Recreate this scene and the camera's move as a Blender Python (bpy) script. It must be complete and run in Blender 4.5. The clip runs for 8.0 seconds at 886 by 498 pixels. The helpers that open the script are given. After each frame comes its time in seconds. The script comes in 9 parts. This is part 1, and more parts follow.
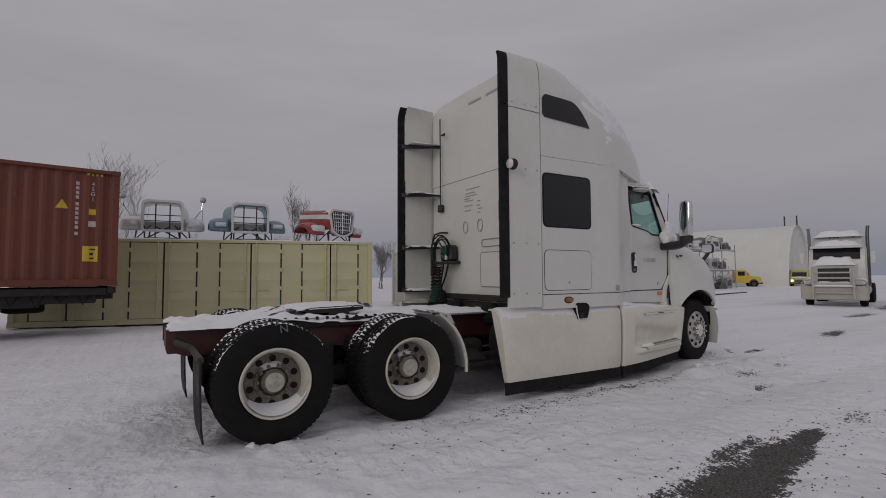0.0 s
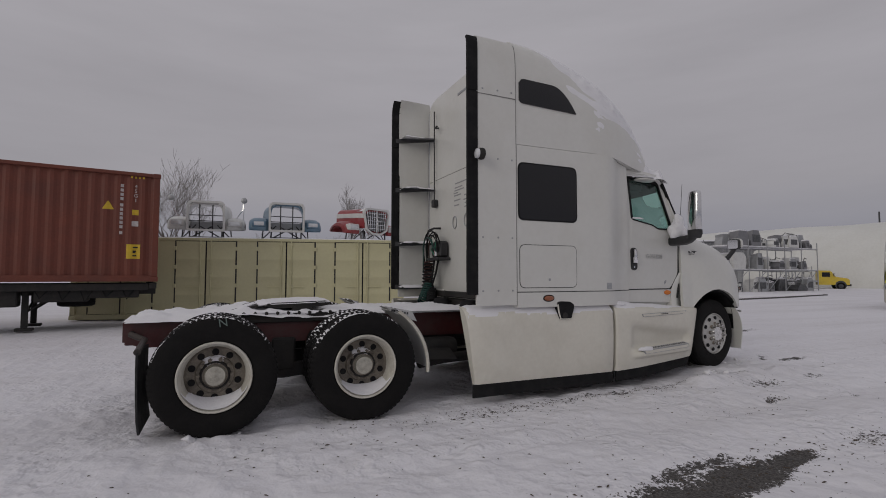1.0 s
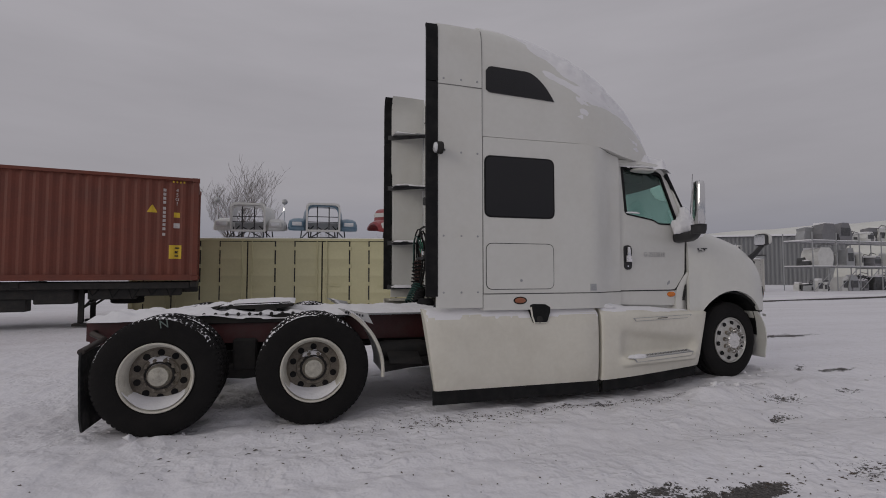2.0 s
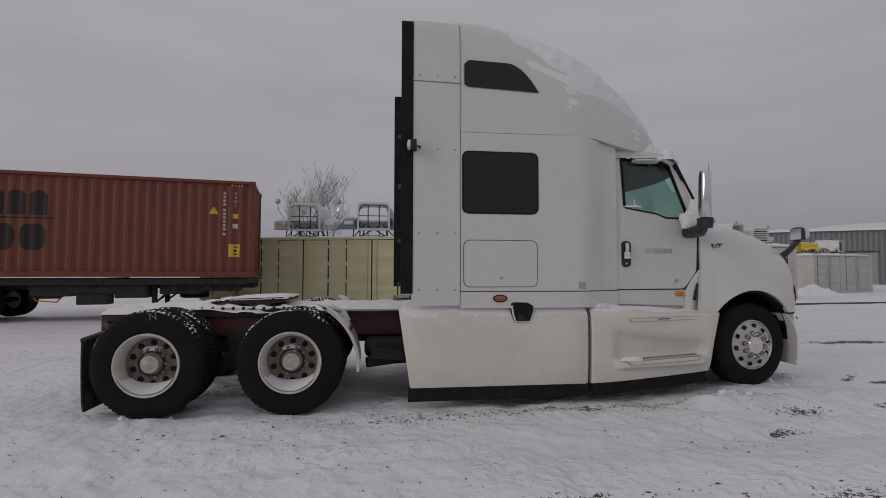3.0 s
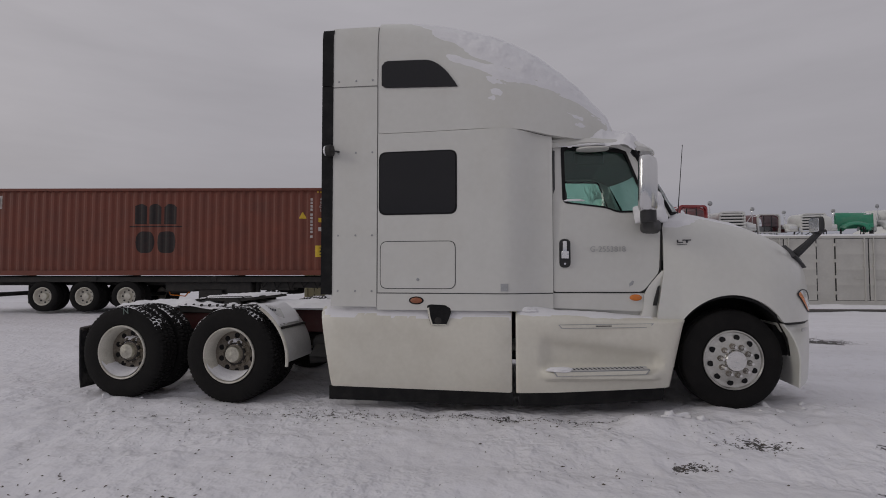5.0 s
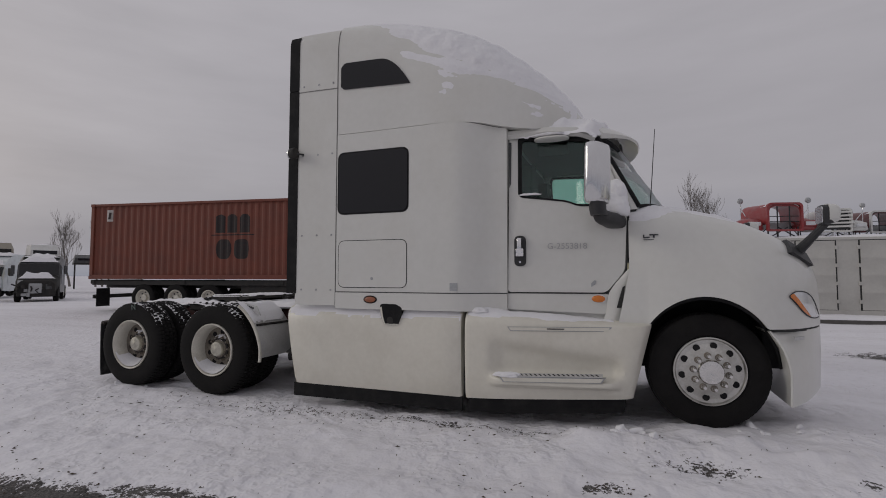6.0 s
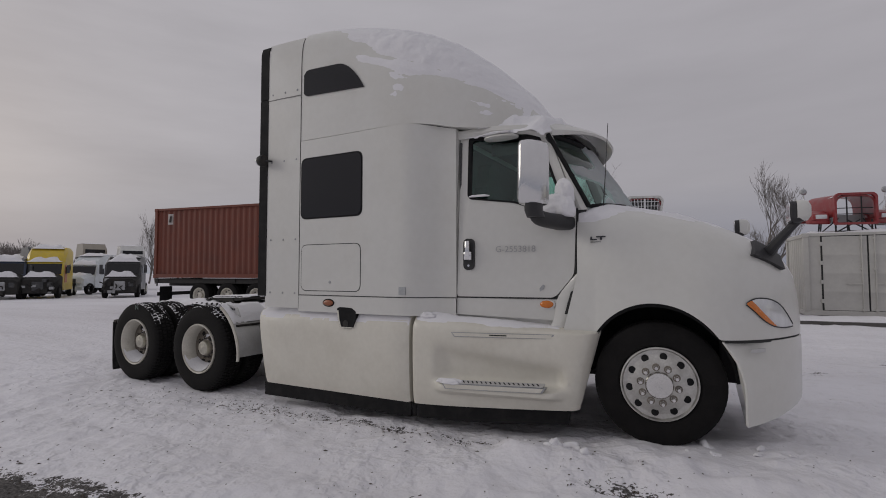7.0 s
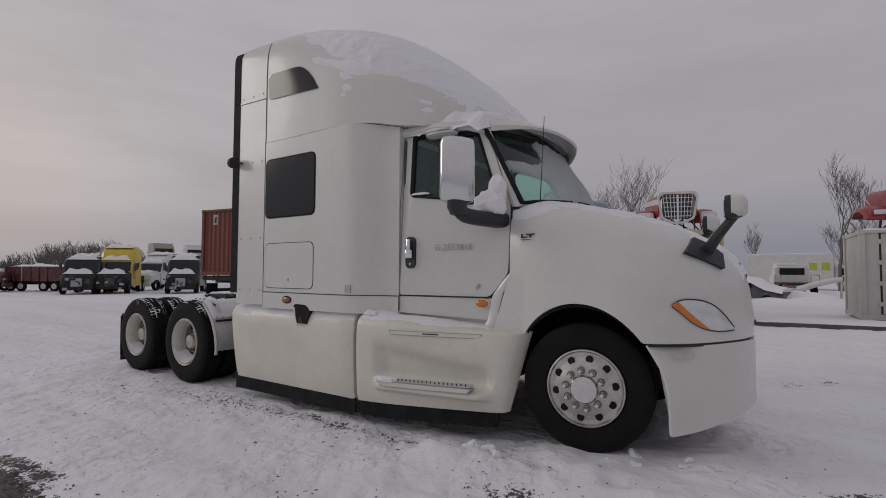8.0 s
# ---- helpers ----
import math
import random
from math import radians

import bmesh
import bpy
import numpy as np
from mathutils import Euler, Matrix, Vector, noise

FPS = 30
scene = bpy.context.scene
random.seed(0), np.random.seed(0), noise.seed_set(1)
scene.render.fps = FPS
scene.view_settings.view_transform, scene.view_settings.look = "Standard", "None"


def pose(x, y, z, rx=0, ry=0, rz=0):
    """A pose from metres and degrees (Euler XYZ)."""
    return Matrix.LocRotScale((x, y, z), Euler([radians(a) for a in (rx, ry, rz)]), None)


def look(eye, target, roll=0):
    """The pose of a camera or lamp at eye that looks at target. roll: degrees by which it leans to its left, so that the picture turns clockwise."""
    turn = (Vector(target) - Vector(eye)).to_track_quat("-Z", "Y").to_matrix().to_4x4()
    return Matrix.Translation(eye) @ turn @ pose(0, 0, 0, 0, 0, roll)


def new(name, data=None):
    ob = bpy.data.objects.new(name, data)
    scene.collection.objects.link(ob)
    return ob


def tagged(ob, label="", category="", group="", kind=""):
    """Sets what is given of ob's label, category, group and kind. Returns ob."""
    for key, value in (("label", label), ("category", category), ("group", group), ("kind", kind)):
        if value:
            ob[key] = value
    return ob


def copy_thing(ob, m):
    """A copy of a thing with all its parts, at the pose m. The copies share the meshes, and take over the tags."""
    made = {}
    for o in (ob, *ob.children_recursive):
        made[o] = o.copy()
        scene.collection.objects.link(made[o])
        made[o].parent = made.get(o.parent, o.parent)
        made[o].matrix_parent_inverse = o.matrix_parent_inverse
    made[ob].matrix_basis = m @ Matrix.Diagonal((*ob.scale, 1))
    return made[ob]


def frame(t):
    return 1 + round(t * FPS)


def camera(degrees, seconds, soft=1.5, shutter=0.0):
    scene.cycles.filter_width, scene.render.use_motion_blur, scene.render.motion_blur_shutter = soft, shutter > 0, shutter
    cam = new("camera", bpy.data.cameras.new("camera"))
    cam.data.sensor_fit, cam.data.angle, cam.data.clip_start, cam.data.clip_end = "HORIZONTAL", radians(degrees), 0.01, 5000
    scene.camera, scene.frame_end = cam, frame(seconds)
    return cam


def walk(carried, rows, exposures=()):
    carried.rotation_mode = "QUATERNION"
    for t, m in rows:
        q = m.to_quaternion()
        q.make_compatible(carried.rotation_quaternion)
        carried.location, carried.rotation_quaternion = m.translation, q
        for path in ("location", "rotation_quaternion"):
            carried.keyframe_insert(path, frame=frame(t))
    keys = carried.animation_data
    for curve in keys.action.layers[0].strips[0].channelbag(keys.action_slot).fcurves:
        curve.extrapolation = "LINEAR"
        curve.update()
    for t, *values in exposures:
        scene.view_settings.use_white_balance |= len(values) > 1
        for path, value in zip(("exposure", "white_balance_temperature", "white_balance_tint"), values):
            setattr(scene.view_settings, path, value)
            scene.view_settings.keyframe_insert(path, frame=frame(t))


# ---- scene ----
cam = camera(83.78, 8.0, soft=0.95)
PATH = [
    (0, (-0.956, -5.786, 1.385), (0.074, -4.075, 1.498), -0.29),
    (0.5, (-0.388, -5.921, 1.361), (0.539, -4.152, 1.474), -0.15),
    (1, (0.095, -6.077, 1.342), (0.900, -4.250, 1.454), 0.04),
    (1.5, (0.650, -6.158, 1.378), (1.335, -4.282, 1.485), 0.00),
    (3, (2.242, -6.412, 1.374), (2.493, -4.430, 1.466), 0.11),
    (3.5, (2.673, -6.515, 1.403), (2.760, -4.519, 1.490), 0.14),
    (4, (3.254, -6.467, 1.432), (3.211, -4.470, 1.514), 0.09),
    (4.5, (3.870, -6.440, 1.451), (3.711, -4.447, 1.523), -0.01),
    (6, (5.929, -5.848, 1.337), (5.229, -3.977, 1.446), 0.05),
    (6.5, (6.423, -5.563, 1.374), (5.596, -3.745, 1.474), -0.04),
    (7, (6.912, -5.339, 1.405), (5.972, -3.576, 1.501), -0.07),
    (7.5, (7.347, -5.045, 1.400), (6.311, -3.337, 1.493), 0.05),
    (8, (7.805, -4.778, 1.401), (6.673, -3.132, 1.492), 0.18),
]
walk(cam, [(t, look(eye, target, roll)) for t, eye, target, roll in PATH], exposures=[(0.0, -0.09), (1.5, -0.07), (3.5, -0.02), (5.0, 0.0), (8.0, 0.02)])

# ---------------------------------------------------------------- light
world = bpy.data.worlds.new("overcast_sky")
scene.world = world
world.use_nodes = True
wn, wl = world.node_tree.nodes, world.node_tree.links
wn.clear()
w_out = wn.new("ShaderNodeOutputWorld")
w_bg = wn.new("ShaderNodeBackground")
w_sky = wn.new("ShaderNodeTexSky")
w_sky.sky_type = "NISHITA"
w_sky.sun_disc = False
w_sky.sun_elevation, w_sky.sun_rotation = radians(14), radians(282)
w_sky.dust_density = 3.0
w_co = wn.new("ShaderNodeTexCoord")
w_sep = wn.new("ShaderNodeSeparateXYZ")
wl.new(w_co.outputs["Generated"], w_sep.inputs[0])
# cloud deck: darker and bluer low down, brighter overhead
w_ramp = wn.new("ShaderNodeValToRGB")
e = w_ramp.color_ramp.elements
e[0].position, e[0].color = 0.0, (0.215, 0.23, 0.28, 1)
e[1].position, e[1].color = 1.0, (0.47, 0.46, 0.49, 1)
for pos, col in ((0.05, (0.250, 0.250, 0.29, 1)), (0.16, (0.330, 0.317, 0.342, 1)), (0.42, (0.364, 0.350, 0.376, 1))):
    k = e.new(pos)
    k.color = col
wl.new(w_sep.outputs["Z"], w_ramp.inputs[0])
# streaky cloud variation, flattened towards the horizon
w_map = wn.new("ShaderNodeMapping")
w_map.inputs["Scale"].default_value = (1.3, 1.3, 6.5)
wl.new(w_co.outputs["Generated"], w_map.inputs[0])
w_noise = wn.new("ShaderNodeTexNoise")
w_noise.inputs["Scale"].default_value = 1.7
w_noise.inputs["Detail"].default_value = 6
w_noise.inputs["Roughness"].default_value = 0.55
wl.new(w_map.outputs[0], w_noise.inputs["Vector"])
w_nr = wn.new("ShaderNodeMapRange")
w_nr.inputs["From Min"].default_value, w_nr.inputs["From Max"].default_value = 0.25, 0.75
w_nr.inputs["To Min"].default_value, w_nr.inputs["To Max"].default_value = 0.93, 1.08
wl.new(w_noise.outputs[0], w_nr.inputs["Value"])
w_mul = wn.new("ShaderNodeMix")
w_mul.data_type, w_mul.blend_type = "RGBA", "MULTIPLY"
w_mul.inputs["Factor"].default_value = 1.0
wl.new(w_ramp.outputs[0], w_mul.inputs["A"])
wl.new(w_nr.outputs[0], w_mul.inputs["B"])
# the low sun brightens the deck towards the west
w_dot = wn.new("ShaderNodeVectorMath")
w_dot.operation = "DOT_PRODUCT"
w_dot.inputs[1].default_value = (-0.975, 0.06, 0.21)
wl.new(w_co.outputs["Generated"], w_dot.inputs[0])
w_gl = wn.new("ShaderNodeMapRange")
w_gl.inputs["From Min"].default_value, w_gl.inputs["From Max"].default_value = 0.55, 1.0
w_gl.inputs["To Min"].default_value, w_gl.inputs["To Max"].default_value = 0.0, 0.10
w_gl.interpolation_type = "SMOOTHSTEP"
wl.new(w_dot.outputs["Value"], w_gl.inputs["Value"])
w_glm = wn.new("ShaderNodeMath")
w_glm.operation = "MULTIPLY"
wl.new(w_gl.outputs[0], w_glm.inputs[0])
wl.new(w_noise.outputs[0], w_glm.inputs[1])
w_warm = wn.new("ShaderNodeMix")
w_warm.data_type, w_warm.blend_type = "RGBA", "ADD"
wl.new(w_glm.outputs[0], w_warm.inputs["Factor"])
wl.new(w_mul.outputs["Result"], w_warm.inputs["A"])
w_warm.inputs["B"].default_value = (0.95, 0.93, 0.90, 1)
# a little clear-sky light through the deck
w_skys = wn.new("ShaderNodeMix")
w_skys.data_type, w_skys.blend_type = "RGBA", "ADD"
w_skys.inputs["Factor"].default_value = 0.0016
wl.new(w_warm.outputs["Result"], w_skys.inputs["A"])
wl.new(w_sky.outputs[0], w_skys.inputs["B"])
wl.new(w_skys.outputs["Result"], w_bg.inputs["Color"])
w_bg.inputs["Strength"].default_value = 1.0
wl.new(w_bg.outputs[0], w_out.inputs[0])

sun_data = bpy.data.lights.new("sun", "SUN")
sun_data.energy, sun_data.angle, sun_data.color = 0.5, radians(25), (1.0, 0.95, 0.86)
sun = new("sun", sun_data)
sun.matrix_world = look((-30, -14, 12), (0, 0, 0))
scene.view_settings.exposure = 0.0


# ---------------------------------------------------------------- building helpers
ORG = {}


def thing(name, loc=(0, 0, 0), label="", category="", group="", kind=""):
    ob = new(name)
    ob.location = loc
    ob.empty_display_size = 0.2
    ORG[ob.name] = Vector(loc)
    return tagged(ob, label, category, group, kind)


def finish(name, me, mat, parent=None, label="", sharp=35):
    ob = new(name, me)
    if me.vertices:
        co = np.empty(len(me.vertices) * 3)
        me.vertices.foreach_get("co", co)
        co = co.reshape(-1, 3)
        c = Vector((co.min(0) + co.max(0)) / 2)
    else:
        c = Vector()
    me.transform(Matrix.Translation(-c))
    if mat is not None:
        me.materials.append(mat)
    for f in me.polygons:
        f.use_smooth = sharp > 0
    if sharp > 0:
        me.set_sharp_from_angle(angle=radians(sharp))
    ORG[ob.name] = c
    ob.location = c
    if parent is not None:
        ob.parent = parent
        ob.location = c - ORG[parent.name]
    return tagged(ob, label)


def part(name, bm, mat, parent=None, label="", sharp=35, fix=True):
    if fix:
        bmesh.ops.recalc_face_normals(bm, faces=bm.faces)
    me = bpy.data.meshes.new(name)
    bm.to_mesh(me)
    bm.free()
    return finish(name, me, mat, parent, label, sharp)


def again(ob, at, parent=None, rz=0.0):
    """Another object on the same mesh, as a part at a place in its thing's own coordinates."""
    o = new(ob.name.split(".")[0], ob.data)
    o.parent = parent if parent is not None else ob.parent
    o.location = Vector(at) - ORG[o.parent.name]
    o.rotation_euler = (0, 0, rz)
    ORG[o.name] = Vector(at)
    return o


def mesh_of(name, verts, faces, mat, parent=None, label="", sharp=35):
    me = bpy.data.meshes.new(name)
    me.from_pydata([tuple(v) for v in verts], [], faces)
    me.update()
    return finish(name, me, mat, parent, label, sharp)


def add_box(bm, lo, hi, bev=0.0, m=None, seg=1):
    lo, hi = Vector(lo), Vector(hi)
    c, s = (lo + hi) / 2, hi - lo
    r = bmesh.ops.create_cube(bm, size=1.0, matrix=Matrix.Translation(c) @ Matrix.Diagonal((s.x, s.y, s.z, 1)))
    vs = r["verts"]
    if bev > 0:
        es = list({ed for v in vs for ed in v.link_edges})
        r = bmesh.ops.bevel(bm, geom=es, offset=min(bev, 0.45 * min(abs(s.x), abs(s.y), abs(s.z))), segments=seg, affect="EDGES", profile=0.5)
        vs = list({v for f in r["faces"] for v in f.verts} | {v for v in vs if v.is_valid})
    if m is not None:
        bmesh.ops.transform(bm, matrix=m, verts=[v for v in vs if v.is_valid])
    return vs


def box(lo, hi, bev=0.0, seg=1):
    bm = bmesh.new()
    add_box(bm, lo, hi, bev, None, seg)
    return bm


def add_cyl(bm, a, b, r1, r2=None, n=12, caps=True):
    a, b = Vector(a), Vector(b)
    d = b - a
    q = d.to_track_quat("Z", "Y").to_matrix().to_4x4()
    return bmesh.ops.create_cone(bm, cap_ends=caps, segments=n, radius1=r1, radius2=r1 if r2 is None else r2, depth=d.length,
                                 matrix=Matrix.Translation((a + b) / 2) @ q)["verts"]


def cyl(a, b, r1, r2=None, n=12):
    bm = bmesh.new()
    add_cyl(bm, a, b, r1, r2, n)
    return bm


def add_tube(bm, pts, r, n=8, closed=False):
    pts = [Vector(p) for p in pts]
    rings, up = [], Vector((0.13, 0.21, 0.97)).normalized()
    for i, p in enumerate(pts):
        a = pts[i - 1] if i > 0 or closed else p
        b = pts[(i + 1) % len(pts)] if i < len(pts) - 1 or closed else p
        d = (b - a).normalized()
        s = d.cross(up)
        if s.length < 1e-3:
            s = d.cross(Vector((1, 0, 0)))
        s.normalize()
        t = s.cross(d)
        rr = r[i] if isinstance(r, (list, tuple)) else r
        rings.append([bm.verts.new(p + rr * (math.cos(2 * math.pi * k / n) * s + math.sin(2 * math.pi * k / n) * t)) for k in range(n)])
    last = len(rings) if closed else len(rings) - 1
    for i in range(last):
        A, B = rings[i], rings[(i + 1) % len(rings)]
        for k in range(n):
            bm.faces.new((A[k], A[(k + 1) % n], B[(k + 1) % n], B[k]))
    if not closed:
        bm.faces.new(rings[0][::-1])
        bm.faces.new(rings[-1])


def tube(pts, r, n=8, closed=False):
    bm = bmesh.new()
    add_tube(bm, pts, r, n, closed)
    return bm


def add_loft(bm, rings, closed_ring=True, caps=True):
    rows = [[bm.verts.new(p) for p in ring] for ring in rings]
    n = len(rows[0])
    for A, B in zip(rows, rows[1:]):
        for k in range(n if closed_ring else n - 1):
            bm.faces.new((A[k], A[(k + 1) % n], B[(k + 1) % n], B[k]))
    if caps and closed_ring:
        bm.faces.new(rows[0][::-1])
        bm.faces.new(rows[-1])
    return rows


def loft(rings, closed_ring=True, caps=True):
    bm = bmesh.new()
    add_loft(bm, rings, closed_ring, caps)
    return bm


def add_lathe(bm, prof, axis="y", at=(0, 0, 0), n=48, closed=False, wobble=None):
    """prof: (along, radius). Turned about an axis through at."""
    at = Vector(at)
    rows = []
    for j, (s, r) in enumerate(prof):
        ring = []
        for k in range(n):
            a = 2 * math.pi * k / n
            rr = r + (wobble(j, k) if wobble else 0)
            c, d = rr * math.cos(a), rr * math.sin(a)
            p = {"y": (c, s, d), "x": (s, c, d), "z": (c, d, s)}[axis]
            ring.append(bm.verts.new(at + Vector(p)))
        rows.append(ring)
    if closed:
        rows.append(rows[0])
    for A, B in zip(rows, rows[1:]):
        for k in range(n):
            bm.faces.new((A[k], A[(k + 1) % n], B[(k + 1) % n], B[k]))
    if not closed:
        for ring, (s, r) in ((rows[0], prof[0]), (rows[-1], prof[-1])):
            if r > 1e-4:
                bm.faces.new(ring)
    return rows


def lathe(prof, axis="y", at=(0, 0, 0), n=48, closed=False, wobble=None):
    bm = bmesh.new()
    add_lathe(bm, prof, axis, at, n, closed, wobble)
    return bm


def rounded(pts, r, seg=5):
    """A polygon with its corners rounded; r one radius or one per corner."""
    out = []
    n = len(pts)
    for i in range(n):
        p = Vector(pts[i])
        a, b = (Vector(pts[i - 1]) - p), (Vector(pts[(i + 1) % n]) - p)
        rr = r[i] if isinstance(r, (list, tuple)) else r
        k = min(rr, a.length * 0.49, b.length * 0.49)
        if k < 1e-4:
            out.append(p)
            continue
        p0, p1 = p + a.normalized() * k, p + b.normalized() * k
        for j in range(seg + 1):
            t = j / seg
            out.append((1 - t) ** 2 * p0 + 2 * t * (1 - t) * p + t * t * p1)
    return out


def add_plate(bm, outer, holes, place, depth, back=None):
    """A sheet with holes: outlines in (u, v), place(u, v, d) gives the point at depth d."""
    loops = []
    fronts = []
    for loop in [outer] + list(holes):
        f = [bm.verts.new(place(p[0], p[1], 0.0)) for p in loop]
        g = [bm.verts.new(place(p[0], p[1], depth)) for p in loop]
        loops.append((f, g))
        fronts += f
    for f, g in loops:
        n = len(f)
        for k in range(n):
            bm.faces.new((f[k], f[(k + 1) % n], g[(k + 1) % n], g[k]))
    for side in (0, 1):
        es = []
        for lp in loops:
            vs = lp[side]
            for k in range(len(vs)):
                ed = bm.edges.get((vs[k], vs[(k + 1) % len(vs)]))
                es.append(ed)
        bmesh.ops.triangle_fill(bm, use_beauty=True, use_dissolve=False, edges=es)


def plate(outer, holes, place, depth):
    bm = bmesh.new()
    add_plate(bm, outer, holes, place, depth)
    return bm


def grid_patch(u0, u1, v0f, v1f, nu, nv, place, depth):
    """A curved sheet of some depth: u from u0 to u1, v between two outlines; place(u, v, d)."""
    bm = bmesh.new()
    A, B = [], []
    for i in range(nu + 1):
        u = u0 + (u1 - u0) * i / nu
        a, b = v0f(u), v1f(u)
        A.append([bm.verts.new(place(u, a + (b - a) * j / nv, 0.0)) for j in range(nv + 1)])
        B.append([bm.verts.new(place(u, a + (b - a) * j / nv, depth)) for j in range(nv + 1)])
    for i in range(nu):
        for j in range(nv):
            bm.faces.new((A[i][j], A[i + 1][j], A[i + 1][j + 1], A[i][j + 1]))
            bm.faces.new((B[i][j], B[i][j + 1], B[i + 1][j + 1], B[i + 1][j]))
    for i in range(nu):
        bm.faces.new((A[i][0], B[i][0], B[i + 1][0], A[i + 1][0]))
        bm.faces.new((A[i][nv], A[i + 1][nv], B[i + 1][nv], B[i][nv]))
    for j in range(nv):
        bm.faces.new((A[0][j], A[0][j + 1], B[0][j + 1], B[0][j]))
        bm.faces.new((A[nu][j], B[nu][j], B[nu][j + 1], A[nu][j + 1]))
    return bm


def lerp_table(tab, x):
    xs = [r[0] for r in tab]
    if x <= xs[0]:
        return tab[0][1]
    if x >= xs[-1]:
        return tab[-1][1]
    for i in range(len(xs) - 1):
        if xs[i] <= x <= xs[i + 1]:
            break
    x0, x1, y0, y1 = xs[i], xs[i + 1], tab[i][1], tab[i + 1][1]
    m0 = (y1 - (tab[i - 1][1] if i > 0 else y0)) / (x1 - (xs[i - 1] if i > 0 else x0))
    m1 = ((tab[i + 2][1] if i + 2 < len(tab) else y1) - y0) / ((xs[i + 2] if i + 2 < len(xs) else x1) - x0)
    h = x1 - x0
    t = (x - x0) / h
    return (2 * t ** 3 - 3 * t * t + 1) * y0 + (t ** 3 - 2 * t * t + t) * h * m0 + (3 * t * t - 2 * t ** 3) * y1 + (t ** 3 - t * t) * h * m1


def text_mesh(name, words, size, m, mat, parent=None, label="", depth=0.002):
    cu = bpy.data.curves.new(name, "FONT")
    cu.body, cu.size, cu.extrude = words, size, depth
    cu.align_x, cu.align_y = "CENTER", "CENTER"
    tmp = bpy.data.objects.new("tmp", cu)
    scene.collection.objects.link(tmp)
    dg = bpy.context.evaluated_depsgraph_get()
    me = bpy.data.meshes.new_from_object(tmp.evaluated_get(dg))
    bpy.data.objects.remove(tmp)
    me.name = name
    me.transform(m)
    return finish(name, me, mat, parent, label, 0)


# ---------------------------------------------------------------- materials
def material(name, col, rough=0.5, metal=0.0, coat=0.0, var=0.12, scale=3.0, bump=0.0, bscale=60.0, dirt=None, dirt_amt=0.0, dirt_scale=2.5,
             spec=0.5, rvar=0.1, per_object=0.0):
    m = bpy.data.materials.new(name)
    m.use_nodes = True
    nt = m.node_tree
    N, L = nt.nodes, nt.links
    b = N["Principled BSDF"]
    co = N.new("ShaderNodeTexCoord")
    geo = N.new("ShaderNodeNewGeometry")
    pos = geo.outputs["Position"]
    n1 = N.new("ShaderNodeTexNoise")
    n1.inputs["Scale"].default_value, n1.inputs["Detail"].default_value = scale, 6
    L.new(pos, n1.inputs["Vector"])
    n2 = N.new("ShaderNodeTexNoise")
    n2.inputs["Scale"].default_value, n2.inputs["Detail"].default_value = scale * 14, 4
    L.new(pos, n2.inputs["Vector"])
    add = N.new("ShaderNodeMath")
    add.operation = "ADD"
    L.new(n1.outputs[0], add.inputs[0])
    L.new(n2.outputs[0], add.inputs[1])
    mr = N.new("ShaderNodeMapRange")
    mr.inputs["From Min"].default_value, mr.inputs["From Max"].default_value = 0.6, 1.4
    mr.inputs["To Min"].default_value, mr.inputs["To Max"].default_value = 1 - var, 1 + var
    L.new(add.outputs[0], mr.inputs["Value"])
    mul = N.new("ShaderNodeMix")
    mul.data_type, mul.blend_type = "RGBA", "MULTIPLY"
    mul.inputs["Factor"].default_value = 1.0
    mul.inputs["A"].default_value = (*col, 1)
    L.new(mr.outputs[0], mul.inputs["B"])
    colour = mul.outputs["Result"]
    if per_object:
        oi = N.new("ShaderNodeObjectInfo")
        om = N.new("ShaderNodeMapRange")
        om.inputs["To Min"].default_value, om.inputs["To Max"].default_value = 1 - per_object, 1 + per_object
        L.new(oi.outputs["Random"], om.inputs["Value"])
        mm = N.new("ShaderNodeMix")
        mm.data_type, mm.blend_type = "RGBA", "MULTIPLY"
        mm.inputs["Factor"].default_value = 1.0
        L.new(colour, mm.inputs["A"])
        L.new(om.outputs[0], mm.inputs["B"])
        colour = mm.outputs["Result"]
    if dirt:
        n3 = N.new("ShaderNodeTexNoise")
        n3.inputs["Scale"].default_value, n3.inputs["Detail"].default_value = dirt_scale, 9
        n3.inputs["Roughness"].default_value = 0.68
        L.new(pos, n3.inputs["Vector"])
        dr = N.new("ShaderNodeMapRange")
        dr.inputs["From Min"].default_value, dr.inputs["From Max"].default_value = 0.45, 0.75
        dr.inputs["To Min"].default_value, dr.inputs["To Max"].default_value = 0.0, dirt_amt
        L.new(n3.outputs[0], dr.inputs["Value"])
        dm = N.new("ShaderNodeMix")
        dm.data_type = "RGBA"
        L.new(dr.outputs[0], dm.inputs["Factor"])
        L.new(colour, dm.inputs["A"])
        dm.inputs["B"].default_value = (*dirt, 1)
        colour = dm.outputs["Result"]
    L.new(colour, b.inputs["Base Color"])
    rr = N.new("ShaderNodeMapRange")
    rr.inputs["To Min"].default_value, rr.inputs["To Max"].default_value = max(0.02, rough - rvar), min(1, rough + rvar)
    L.new(n1.outputs[0], rr.inputs["Value"])
    L.new(rr.outputs[0], b.inputs["Roughness"])
    b.inputs["Metallic"].default_value = metal
    b.inputs["Coat Weight"].default_value = coat
    b.inputs["Coat Roughness"].default_value = 0.08
    b.inputs["Specular IOR Level"].default_value = spec
